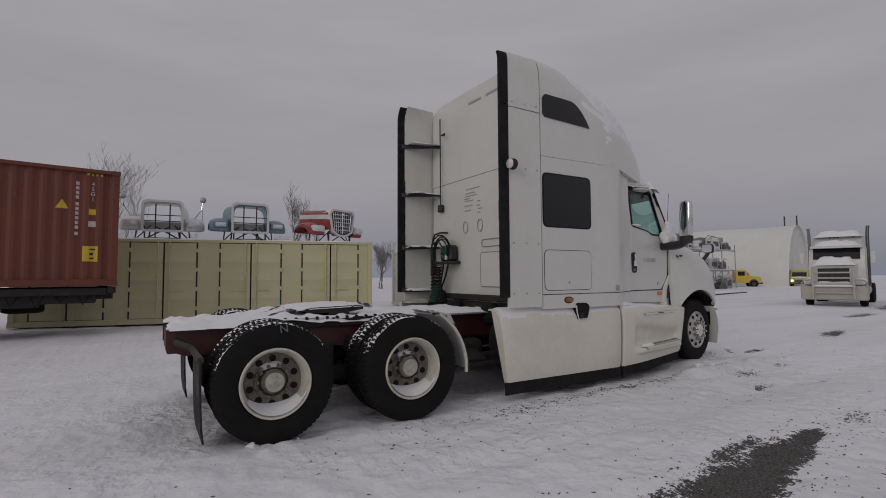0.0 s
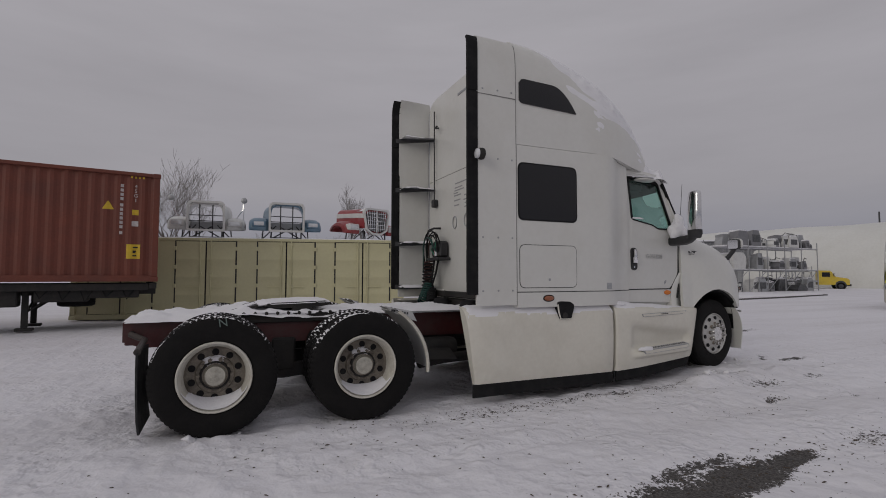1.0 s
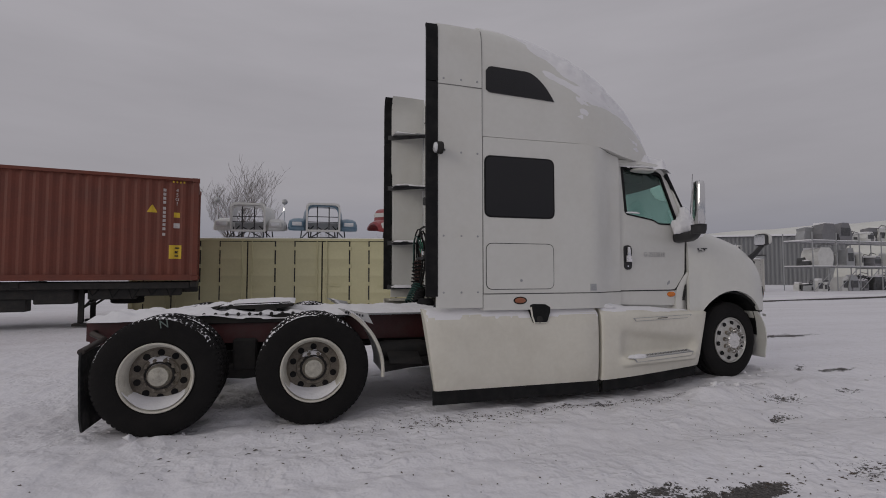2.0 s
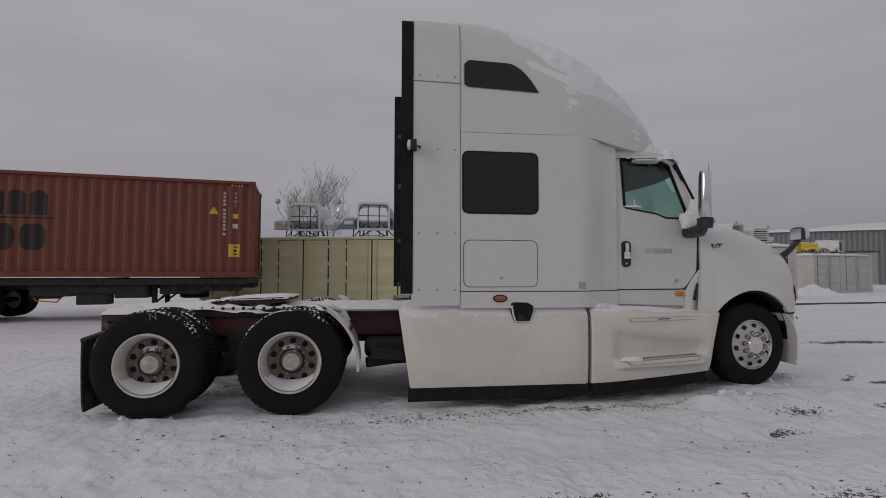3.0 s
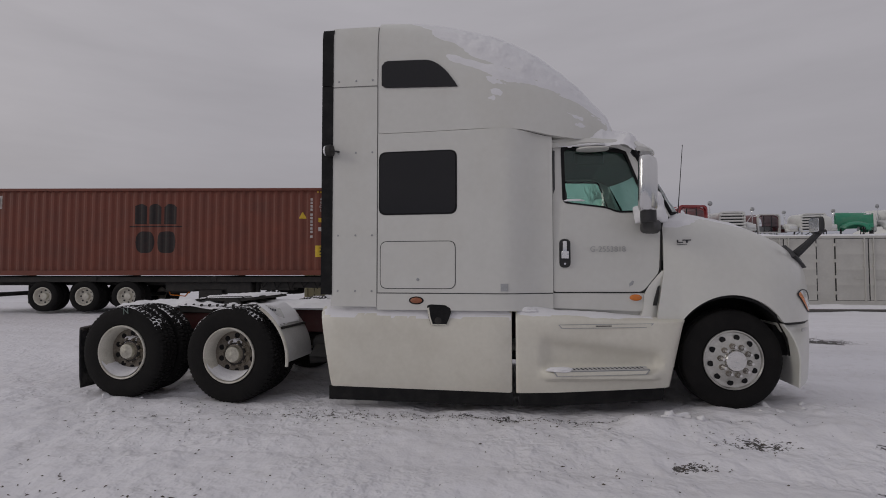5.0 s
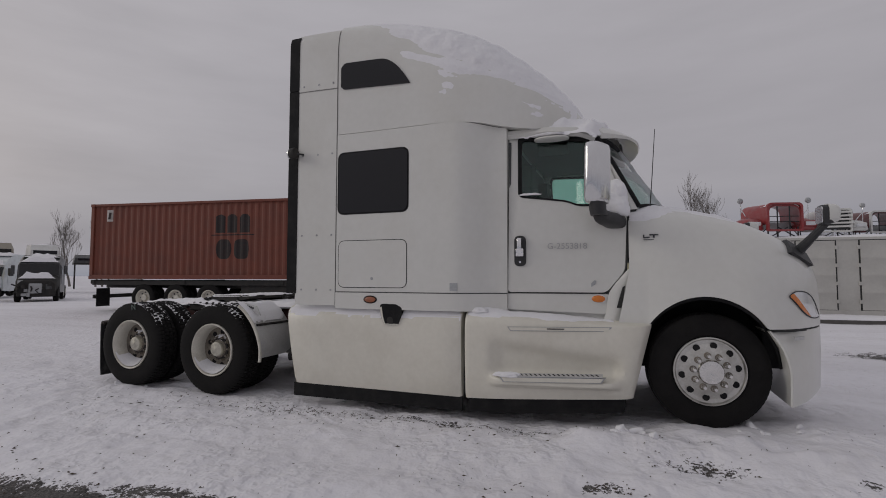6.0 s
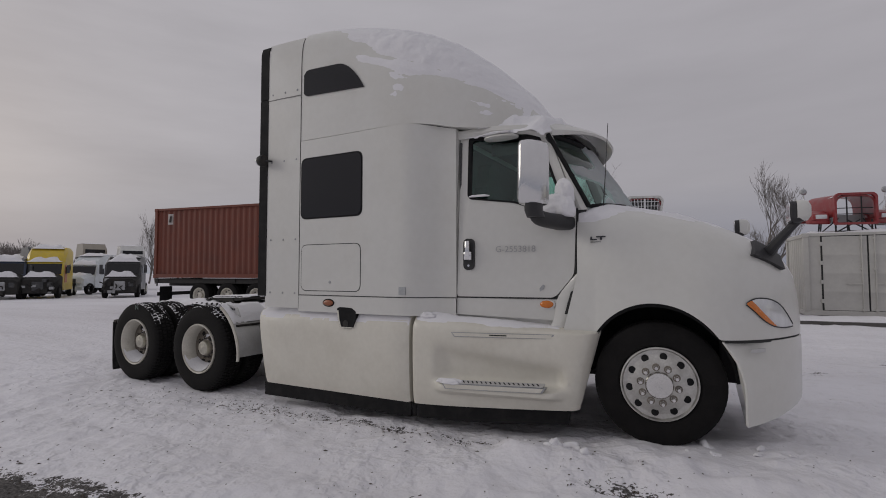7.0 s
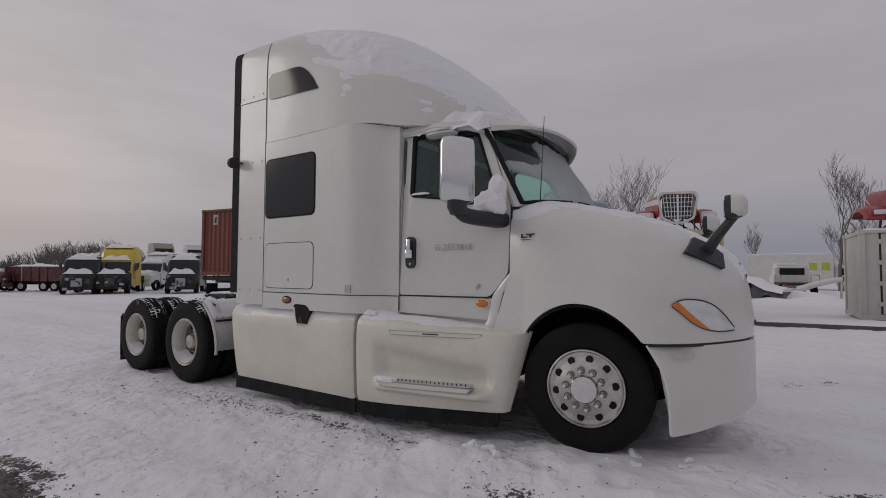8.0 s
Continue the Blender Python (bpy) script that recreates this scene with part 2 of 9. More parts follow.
    if bump:
        n4 = N.new("ShaderNodeTexNoise")
        n4.inputs["Scale"].default_value, n4.inputs["Detail"].default_value = bscale, 5
        L.new(pos, n4.inputs["Vector"])
        bp = N.new("ShaderNodeBump")
        bp.inputs["Strength"].default_value, bp.inputs["Distance"].default_value = bump, 0.01
        L.new(n4.outputs[0], bp.inputs["Height"])
        L.new(bp.outputs[0], b.inputs["Normal"])
    return m


def glass(name, tint, rough=0.02, clear=0.75):
    m = bpy.data.materials.new(name)
    m.use_nodes = True
    N, L = m.node_tree.nodes, m.node_tree.links
    N.clear()
    out = N.new("ShaderNodeOutputMaterial")
    tr = N.new("ShaderNodeBsdfTransparent")
    tr.inputs[0].default_value = (*tint, 1)
    gl = N.new("ShaderNodeBsdfGlossy")
    gl.inputs["Roughness"].default_value = rough
    gl.inputs["Color"].default_value = (0.9, 0.9, 0.9, 1)
    lw = N.new("ShaderNodeLayerWeight")
    lw.inputs["Blend"].default_value = 0.5
    pw = N.new("ShaderNodeMath")
    pw.operation = "POWER"
    pw.inputs[1].default_value = 5.0
    L.new(lw.outputs["Facing"], pw.inputs[0])
    fr = N.new("ShaderNodeMapRange")
    fr.inputs["To Min"].default_value, fr.inputs["To Max"].default_value = 0.045, 1.0
    L.new(pw.outputs[0], fr.inputs["Value"])
    mx = N.new("ShaderNodeMixShader")
    L.new(fr.outputs[0], mx.inputs[0])
    L.new(tr.outputs[0], mx.inputs[1])
    L.new(gl.outputs[0], mx.inputs[2])
    L.new(mx.outputs[0], out.inputs[0])
    return m


WHITE = material("white_truck_paint", (0.635, 0.632, 0.60), 0.32, coat=0.35, var=0.035, scale=1.2, dirt=(0.50, 0.47, 0.40), dirt_amt=0.25, dirt_scale=1.3, rvar=0.06)
SKIRT_WHITE = material("cream_white_fibreglass", (0.675, 0.652, 0.575), 0.42, coat=0.15, var=0.05, scale=1.6, dirt=(0.45, 0.41, 0.33), dirt_amt=0.30, dirt_scale=2.2)
BLACK_RUBBER = material("black_rubber", (0.008, 0.008, 0.009), 0.8, var=0.25, scale=6, bump=0.15, bscale=90, dirt=(0.05, 0.048, 0.045), dirt_amt=0.35, dirt_scale=7, spec=0.25)
TYRE = material("tyre_rubber", (0.0065, 0.006, 0.006), 0.85, var=0.25, scale=5, bump=0.2, bscale=70, dirt=(0.022, 0.020, 0.019), dirt_amt=0.4, dirt_scale=5, spec=0.25)
BLACK_PLASTIC = material("black_plastic", (0.022, 0.022, 0.024), 0.55, var=0.2, scale=5, bump=0.1, bscale=150, dirt=(0.09, 0.09, 0.09), dirt_amt=0.25)
BLACK_GLASS = material("dark_tinted_glass", (0.006, 0.006, 0.008), 0.08, var=0.05, spec=0.5, rvar=0.03)
SEAM = material("panel_gap", (0.03, 0.03, 0.03), 0.8, var=0.1)
MAROON = material("maroon_frame_paint", (0.062, 0.010, 0.010), 0.5, var=0.25, scale=4, dirt=(0.05, 0.045, 0.04), dirt_amt=0.6, dirt_scale=4, bump=0.1)
CHASSIS = material("dirty_chassis_black", (0.014, 0.013, 0.012), 0.7, var=0.3, scale=5, dirt=(0.045, 0.038, 0.032), dirt_amt=0.7, dirt_scale=5, bump=0.2)
STEEL_RIM = material("dirty_painted_steel_rim", (0.62, 0.60, 0.53), 0.5, metal=0.15, var=0.15, scale=6, dirt=(0.20, 0.16, 0.12), dirt_amt=0.6, dirt_scale=6, bump=0.1)
ALU = material("brushed_aluminium", (0.56, 0.55, 0.52), 0.36, metal=0.85, var=0.14, scale=5, dirt=(0.22, 0.20, 0.17), dirt_amt=0.5, dirt_scale=8)
CHROME = material("chrome", (0.80, 0.80, 0.80), 0.12, metal=1.0, var=0.03, rvar=0.05)
MIRROR_SHELL = material("polished_mirror_shell", (0.70, 0.70, 0.70), 0.13, metal=1.0, var=0.04, rvar=0.04)
DULL_AMBER = material("dull_red_amber_lens", (0.30, 0.10, 0.045), 0.35, coat=0.3, var=0.2, scale=20)
GALV = material("galvanised_steel", (0.40, 0.41, 0.42), 0.5, metal=0.6, var=0.2, scale=5, dirt=(0.2, 0.17, 0.14), dirt_amt=0.4)
AMBER = material("amber_lens", (0.62, 0.17, 0.012), 0.25, coat=0.5, var=0.1, scale=20)
LAMP_GLASS = material("headlamp_glass", (0.66, 0.67, 0.68), 0.12, coat=0.8, var=0.15, scale=14, metal=0.25)
SEAM_LIGHT = material("fine_panel_seam", (0.20, 0.20, 0.19), 0.7, var=0.1)
FENDER = material("pale_galvanised_sheet", (0.55, 0.55, 0.545), 0.5, metal=0.3, var=0.12, scale=4, dirt=(0.3, 0.28, 0.25), dirt_amt=0.4)
SNOW = material("packed_snow", (0.775, 0.77, 0.79), 0.85, var=0.03, scale=4, bump=0.5, bscale=28, spec=0.2)
WORN_CAP = material("worn_hub_cap_metal", (0.50, 0.48, 0.41), 0.35, metal=0.6, var=0.25, scale=12, dirt=(0.12, 0.10, 0.08), dirt_amt=0.6, dirt_scale=14, bump=0.15)
FLAP = material("salt_stained_rubber", (0.022, 0.022, 0.023), 0.8, var=0.3, scale=6, bump=0.2, bscale=70, dirt=(0.13, 0.125, 0.12), dirt_amt=0.75, dirt_scale=5, spec=0.25)
DENTED = material("dented_bright_metal", (0.72, 0.71, 0.69), 0.22, metal=1.0, var=0.15, scale=10, bump=1.0, bscale=7, dirt=(0.25, 0.22, 0.18), dirt_amt=0.12, dirt_scale=12)
GRIME_DISC = material("grimy_wheel_disc", (0.20, 0.175, 0.14), 0.6, metal=0.1, var=0.4, scale=8, dirt=(0.035, 0.028, 0.023), dirt_amt=0.85, dirt_scale=9, bump=0.2)

# ---------------------------------------------------------------- ground
def snow_ground_material():
    m = bpy.data.materials.new("trodden_snow_ground")
    m.use_nodes = True
    N, L = m.node_tree.nodes, m.node_tree.links
    b = N["Principled BSDF"]
    pos = N.new("ShaderNodeNewGeometry").outputs["Position"]

    def noise_node(scale, detail=5, rough=0.55, vec=None, dist=0.0):
        n = N.new("ShaderNodeTexNoise")
        n.inputs["Scale"].default_value, n.inputs["Detail"].default_value = scale, detail
        n.inputs["Roughness"].default_value, n.inputs["Distortion"].default_value = rough, dist
        L.new(vec if vec is not None else pos, n.inputs["Vector"])
        return n.outputs[0]

    def ramp(v, a, b2, lo=0.0, hi=1.0):
        r = N.new("ShaderNodeMapRange")
        r.inputs["From Min"].default_value, r.inputs["From Max"].default_value = a, b2
        r.inputs["To Min"].default_value, r.inputs["To Max"].default_value = lo, hi
        L.new(v, r.inputs["Value"])
        return r.outputs[0]

    def math_node(op, a, c):
        n = N.new("ShaderNodeMath")
        n.operation = op
        for i, v in enumerate((a, c)):
            if isinstance(v, (int, float)):
                n.inputs[i].default_value = v
            else:
                L.new(v, n.inputs[i])
        return n.outputs[0]

    def mix(f, a, c):
        n = N.new("ShaderNodeMix")
        n.data_type = "RGBA"
        L.new(f, n.inputs["Factor"])
        for k, v in (("A", a), ("B", c)):
            if isinstance(v, tuple):
                n.inputs[k].default_value = (*v, 1)
            else:
                L.new(v, n.inputs[k])
        return n.outputs["Result"]

    # snow, slightly soiled in broad lanes
    lane_map = N.new("ShaderNodeMapping")
    lane_map.inputs["Scale"].default_value = (0.10, 0.75, 1)
    lane_map.inputs["Rotation"].default_value = (0, 0, radians(-6))
    L.new(pos, lane_map.inputs[0])
    lanes = noise_node(1.0, 6, 0.6, lane_map.outputs[0])
    snow = mix(ramp(lanes, 0.42, 0.68, 0.0, 0.55), (0.775, 0.765, 0.80), (0.63, 0.615, 0.635))
    grit = noise_node(4.5, 5, 0.6)
    snow = mix(ramp(grit, 0.54, 0.74, 0.0, 0.32), snow, (0.55, 0.53, 0.525))
    # specks of gravel and earth showing through, in clusters
    spk = noise_node(34, 3, 0.6)
    spk_area = noise_node(0.55, 5, 0.65)
    speck = math_node("MULTIPLY", ramp(spk, 0.69, 0.725), ramp(spk_area, 0.47, 0.58))
    snow = mix(speck, snow, (0.10, 0.09, 0.08))
    # bare asphalt, weight painted as an attribute on the mesh
    at = N.new("ShaderNodeAttribute")
    at.attribute_name = "bare"
    edge = noise_node(9, 7, 0.7)
    edge2 = noise_node(48, 3, 0.6)
    w = math_node("ADD", at.outputs["Fac"], math_node("ADD", ramp(edge, 0.3, 0.7, -0.38, 0.38), ramp(edge2, 0.3, 0.7, -0.22, 0.22)))
    asphalt = mix(ramp(noise_node(60, 3, 0.7), 0.35, 0.68), (0.035, 0.033, 0.032), (0.15, 0.14, 0.135))
    colour = mix(ramp(w, 0.46, 0.56), snow, asphalt)
    L.new(colour, b.inputs["Base Color"])
    b.inputs["Roughness"].default_value = 0.85
    b.inputs["Specular IOR Level"].default_value = 0.2
    clod = math_node("MULTIPLY", ramp(noise_node(11, 2, 0.45), 0.42, 0.85), ramp(noise_node(1.1, 4, 0.6), 0.44, 0.62, 0.08, 1.0))
    h = math_node("ADD", math_node("MULTIPLY", noise_node(5.5, 4, 0.5), 1.5), math_node("ADD", math_node("MULTIPLY", clod, 0.75), math_node("MULTIPLY", noise_node(42, 2, 0.5), 0.10)))
    bp = N.new("ShaderNodeBump")
    bp.inputs["Strength"].default_value, bp.inputs["Distance"].default_value = 0.7, 0.035
    L.new(h, bp.inputs["Height"])
    L.new(bp.outputs[0], b.inputs["Normal"])
    return m


GROUND = snow_ground_material()

# patches of bare asphalt: centre, half length, half width, turn in degrees, strength
BARE = [(4.05, -3.64, 0.36, 0.11, 6, 0.95), (3.35, -3.75, 0.62, 0.19, 9, 1.0), (2.5, -3.88, 0.80, 0.26, 9, 1.0), (1.5, -4.02, 0.80, 0.30, 4, 1.0), (1.7, -3.72, 0.4, 0.09, 8, 0.6),
        (8.67, -0.85, 0.42, 0.10, 10, 0.75), (13.4, -0.3, 0.9, 0.22, 12, 0.8), (11.7, 2.5, 1.1, 0.20, 4, 0.8), (5.76, -2.41, 0.14, 0.07, 10, 0.62), (6.42, -1.9, 0.32, 0.12, 10, 0.50), (7.5, -1.86, 0.25, 0.08, 0, 0.55),
        (5.2, -3.57, 0.30, 0.14, 0, 0.45), (6.93, -2.6, 0.15, 0.05, 0, 0.6), (20.5, 1.6, 1.6, 0.3, 5, 0.75), (26.5, 2.3, 2.2, 0.9, 12, 0.8), (24.0, -0.8, 2.0, 0.35, 8, 0.7), (10.2, 4.6, 1.0, 0.25, 10, 0.8),
        (3.2, -3.50, 0.55, 0.10, 8, 0.7), (8.3, -0.62, 0.5, 0.07, 35, 0.6), (8.0, 3.1, 0.9, 0.12, 50, 0.45), (4.3, -1.47, 1.5, 0.09, 0, 0.40), (2.6, -1.62, 0.7, 0.14, 0, 0.33)]


def bare_at(x, y):
    w = 0.0
    for cx, cy, a, b, turn, s in BARE:
        c, d = math.cos(radians(turn)), math.sin(radians(turn))
        u, v = ((x - cx) * c + (y - cy) * d) / a, (-(x - cx) * d + (y - cy) * c) / b
        r = math.sqrt(u * u + v * v)
        w = max(w, s * max(0.0, min(1.0, 1.5 - r)))
    return w


def yard_z(x):
    """The yard falls gently towards the west."""
    a, b = max(0.0, min(1.0, (3.4 - x) / 2.6)), max(0.0, min(1.0, (-14 - x) / 20))
    return -0.034 * a * a * (3 - 2 * a) - 0.36 * b * b * (3 - 2 * b)


def ground_z(x, y):
    d = math.hypot(x - 3.5, y + 1.5)
    near = max(0.0, min(1.0, (26 - d) / 10))
    p = Vector((x, y, 0))
    z = 0.030 * noise.fractal(p * 0.45, 1.0, 2.0, 3) * near
    z += 0.028 * noise.fractal(p * 2.3 + Vector((7, 3, 0)), 0.8, 2.0, 4) * near
    z += 0.011 * noise.fractal(p * 8.5, 0.9, 2.0, 3) * near
    # ruts along the yard behind the truck
    for y0, wd in ((4.2, 0.28), (5.9, 0.28), (7.6, 0.4), (-2.6, 0.2)):
        z -= 0.035 * math.exp(-((y - y0 - 0.05 * x + 0.25 * math.sin(x * 0.21)) / wd) ** 2) * near
    # lugged tyre prints
    for y0, tilt_, wd in ((-2.25, 0.05, 0.11), (-2.62, 0.05, 0.11), (-3.05, -0.03, 0.13), (-1.95, 0.12, 0.10)):
        v = y - y0 - tilt_ * (x - 3) - 0.08 * math.sin(x * 0.5)
        if abs(v) < 0.3:
            z += (0.013 * math.sin(x * 30 + v * 22) - 0.012) * math.exp(-(v / wd) ** 2) * max(0.0, noise.noise(Vector((x * 0.45, y0, 2.0))) + 0.35) * near
    # snow thrown up beside the front wheel and along the skirt
    z += 0.14 * math.exp(-((x - 5.75) / 0.42) ** 2 - ((y + 1.62) / 0.20) ** 2) * (0.8 + 0.5 * noise.noise(p * 4))
    z += 0.10 * math.exp(-((x - 6.9) / 0.8) ** 2 - ((y + 1.55) / 0.25) ** 2) * (0.8 + 0.7 * noise.noise(p * 5))
    for y0 in (-0.98, 0.84):
        z += 0.068 * math.exp(-((x - 6.56) / 0.42) ** 4 - ((y - y0) / 0.42) ** 4)
    z += 0.08 * math.exp(-((x - 7.35) / 0.5) ** 2 - ((y + 0.9) / 0.6) ** 2)
    z += 0.05 * math.exp(-((x + 0.05) / 0.35) ** 2 - ((y + 1.45) / 0.16) ** 2) * (0.7 + 0.9 * noise.noise(p * 9))
    # snow bank before the grey containers
    z += 0.14 * max(0.0, 1 - abs(y - 13.1 - 0.05 * (x - 10)) / 1.1) ** 1.2 * max(0.0, min(1.0, (x - 6.5) / 2.0)) * (0.8 + 0.6 * noise.noise(p * 0.7))
    z -= 0.03 * bare_at(x, y)
    return z - 0.012 + yard_z(x)


def make_ground():
    def axis(lo, hi, fine0, fine1, step):
        out = [fine0 + i * step for i in range(int((fine1 - fine0) / step) + 1)]
        s, v = step, out[-1]
        while v < hi:
            s *= 1.16
            v += s
            out.append(v)
        s, v = step, fine0
        while v > lo:
            s *= 1.16
            v -= s
            out.insert(0, v)
        return out
    xs, ys = axis(-1500, 1500, -3.0, 10.0, 0.045), axis(-1500, 1500, -5.2, 0.2, 0.045)
    nx, ny = len(xs), len(ys)
    verts, wts = [], []
    for y in ys:
        for x in xs:
            verts.append((x, y, ground_z(x, y)))
            wts.append(bare_at(x, y))
    faces = [(j * nx + i, j * nx + i + 1, (j + 1) * nx + i + 1, (j + 1) * nx + i) for j in range(ny - 1) for i in range(nx - 1)]
    me = bpy.data.meshes.new("ground")
    me.from_pydata(verts, [], faces)
    at = me.attributes.new("bare", "FLOAT", "POINT")
    at.data.foreach_set("value", wts)
    me.materials.append(GROUND)
    for f in me.polygons:
        f.use_smooth = True
    ob = new("ground", me)
    return tagged(ob, "snow-covered yard, trodden and rutted, with dark asphalt showing through", "ground", kind="structure")


make_ground()


def debris():
    """Chips of bark, gravel and leaf litter scattered on the snow."""
    rnd = random.Random(11)
    spots = [(3.4, -1.56, 1.4, 0.09, 330), (2.0, -1.85, 1.2, 0.25, 110), (0.8, -2.6, 1.6, 0.5, 26), (5.2, -3.57, 0.25, 0.10, 36), (5.76, -2.41, 0.12, 0.06, 30), (6.42, -1.9, 0.3, 0.1, 40), (5.1, -2.6, 0.35, 0.12, 26),
             (3.6, -3.0, 1.6, 0.7, 24), (6.6, -2.6, 1.0, 0.6, 20), (1.3, -3.2, 1.0, 0.4, 18), (3.9, -3.62, 0.5, 0.16, 130), (2.6, -3.85, 0.9, 0.3, 200), (1.4, -3.9, 0.7, 0.3, 90), (8.6, -1.2, 0.9, 0.4, 24), (-1.0, -3.0, 1.2, 0.6, 14)]
    vs, fs = [], []
    for cx, cy, sx, sy, n in spots:
        for _ in range(n):
            x, y = rnd.gauss(cx, sx), rnd.gauss(cy, sy)
            if y > -1.40 and -0.5 < x < 7.2:
                continue
            L = rnd.choice((0.005, 0.006, 0.008, 0.011, 0.016, 0.022)) * rnd.uniform(0.7, 1.4)
            W = min(L, rnd.uniform(0.003, 0.009))
            a = rnd.uniform(0, math.pi)
            z = ground_z(x, y)
            ux, uy = math.cos(a), math.sin(a)
            b = len(vs)
            for u, v, h in ((-L, -W * 0.4, 0), (0, -W, 0.001), (L, W * 0.2, 0), (0.2 * L, W, 0), (0, 0, 0.004 + 0.5 * W)):
                vs.append((x + u * ux - v * uy, y + u * uy + v * ux, z + h + 0.001))
            fs += [(b, b + 1, b + 4), (b + 1, b + 2, b + 4), (b + 2, b + 3, b + 4), (b + 3, b, b + 4)]
    ob = mesh_of("ground_litter", vs, fs, material("dark_wood_chips", (0.075, 0.058, 0.045), 0.9, var=0.5, scale=40), None, "", 0)
    tagged(ob, "dark bark chips and gravel scattered on the snow", "litter", kind="stuff")


debris()

# ---------------------------------------------------------------- the white sleeper tractor
YC = -0.07                      # centre line of the truck
truck = thing("semi_truck", (3.4, YC, 0), "white long-haul sleeper tractor with snow on its roof", "truck")

ROOF_W = [(3.06, 1.315), (3.8, 1.315), (4.3, 1.30), (4.6, 1.25), (4.85, 1.19), (5.1, 1.11), (5.3, 1.01), (5.45, 0.90), (5.55, 0.75)]
ROOF_B = [(3.06, 2.835), (3.6, 2.835), (4.35, 2.84), (4.6, 2.82), (4.9, 2.765), (5.15, 2.75), (5.4, 2.77), (5.55, 2.785)]
ROOF_C = [(3.06, 4.125), (3.4, 4.13), (3.8, 4.10), (4.2, 4.005), (4.6, 3.84), (4.95, 3.60), (5.25, 3.33), (5.45, 3.11), (5.55, 2.95)]
ROOF_E = [(3.06, 0.20), (3.4, 0.26), (3.8, 0.38), (4.1, 0.45), (5.0, 0.58), (5.55, 0.7)]


def roof_ring(x, n=28, grow=0.0):
    w, b, c, ex = (lerp_table(t, x) for t in (ROOF_W, ROOF_B, ROOF_C, ROOF_E))
    c = max(c, b + 0.03)
    pts = []
    for i in range(n + 1):
        a = math.pi * i / n
        cs, sn = math.cos(a), math.sin(a)
        pts.append(Vector((x, YC - math.copysign(abs(cs) ** ex, cs) * (w + grow), b + (c - b + grow) * abs(sn) ** ex)))
    return pts


def roof_y(x, z):
    """The right-hand flank of the roof fairing at x, z."""
    w, b, c, ex = (lerp_table(t, x) for t in (ROOF_W, ROOF_B, ROOF_C, ROOF_E))
    f = max(0.0, min(0.999, (z - b) / (c - b)))
    s = f ** (1 / ex)
    return YC - w * (math.sqrt(1 - s * s)) ** ex


def sleeper_w(x):
    return lerp_table([(3.06, 1.32), (4.30, 1.32), (4.42, 1.31), (4.55, 1.25), (4.68, 1.175), (4.80, 1.145), (4.86, 1.14)], x)


def build_body():
    # sleeper box
    rings = []
    for x in [3.063, 3.4, 3.8, 4.2, 4.30, 4.36, 4.42, 4.48, 4.54, 4.6, 4.66, 4.72, 4.78, 4.85]:
        w = sleeper_w(x)
        zt = lerp_table(ROOF_B, x) - 0.006
        rings.append([Vector((x, YC - w, 1.03)), Vector((x, YC - w, zt)), Vector((x, YC + w, zt)), Vector((x, YC + w, 1.03))])
    bm = loft(rings)
    ob = part("sleeper_box", bm, WHITE, truck, sharp=30)
    # roof fairing
    xs = [3.06 + (5.55 - 3.06) * i / 40 for i in range(41)]
    bm = bmesh.new()
    rows = add_loft(bm, [roof_ring(x) for x in xs], closed_ring=False, caps=False)
    for r in (rows[0], rows[-1]):
        bm.faces.new(r)
    for A, B in zip(rows, rows[1:]):
        bm.faces.new((A[0], B[0], B[-1], A[-1]))
    part("roof_fairing", bm, WHITE, truck, sharp=50)
    # dark gap below the fairing
    rings = []
    for x in [3.067, 3.6, 4.2, 4.4, 4.6, 4.8]:
        w, z = min(sleeper_w(x), lerp_table(ROOF_W, x)) - 0.015, lerp_table(ROOF_B, x)
        rings.append([Vector((x, YC - w, z - 0.02)), Vector((x, YC - w, z + 0.02)), Vector((x, YC + w, z + 0.02)), Vector((x, YC + w, z - 0.02))])
    part("roof_gap", loft(rings), SEAM, truck)
    # sill below the sleeper
    rings = []
    for x in [3.06, 3.8, 4.3, 4.42, 4.55, 4.7, 4.85]:
        w = sleeper_w(x) + 0.004
        rings.append([Vector((x, YC - w, 1.0)), Vector((x, YC - w, 1.165)), Vector((x, YC + w, 1.165)), Vector((x, YC + w, 1.0))])
    part("sleeper_sill", loft(rings), WHITE, truck)


build_body()


def side_plate(name, pts, y, depth, mat, holes=(), label="", parent=None):
    return part(name, plate(pts, holes, lambda u, v, d: Vector((u, y + d, v)), depth), mat, parent or truck, label)


def flank_w(z):
    return 1.322 - 0.10 * max(0.0, (z - 3.88) / 0.13) ** 2 * 0.4


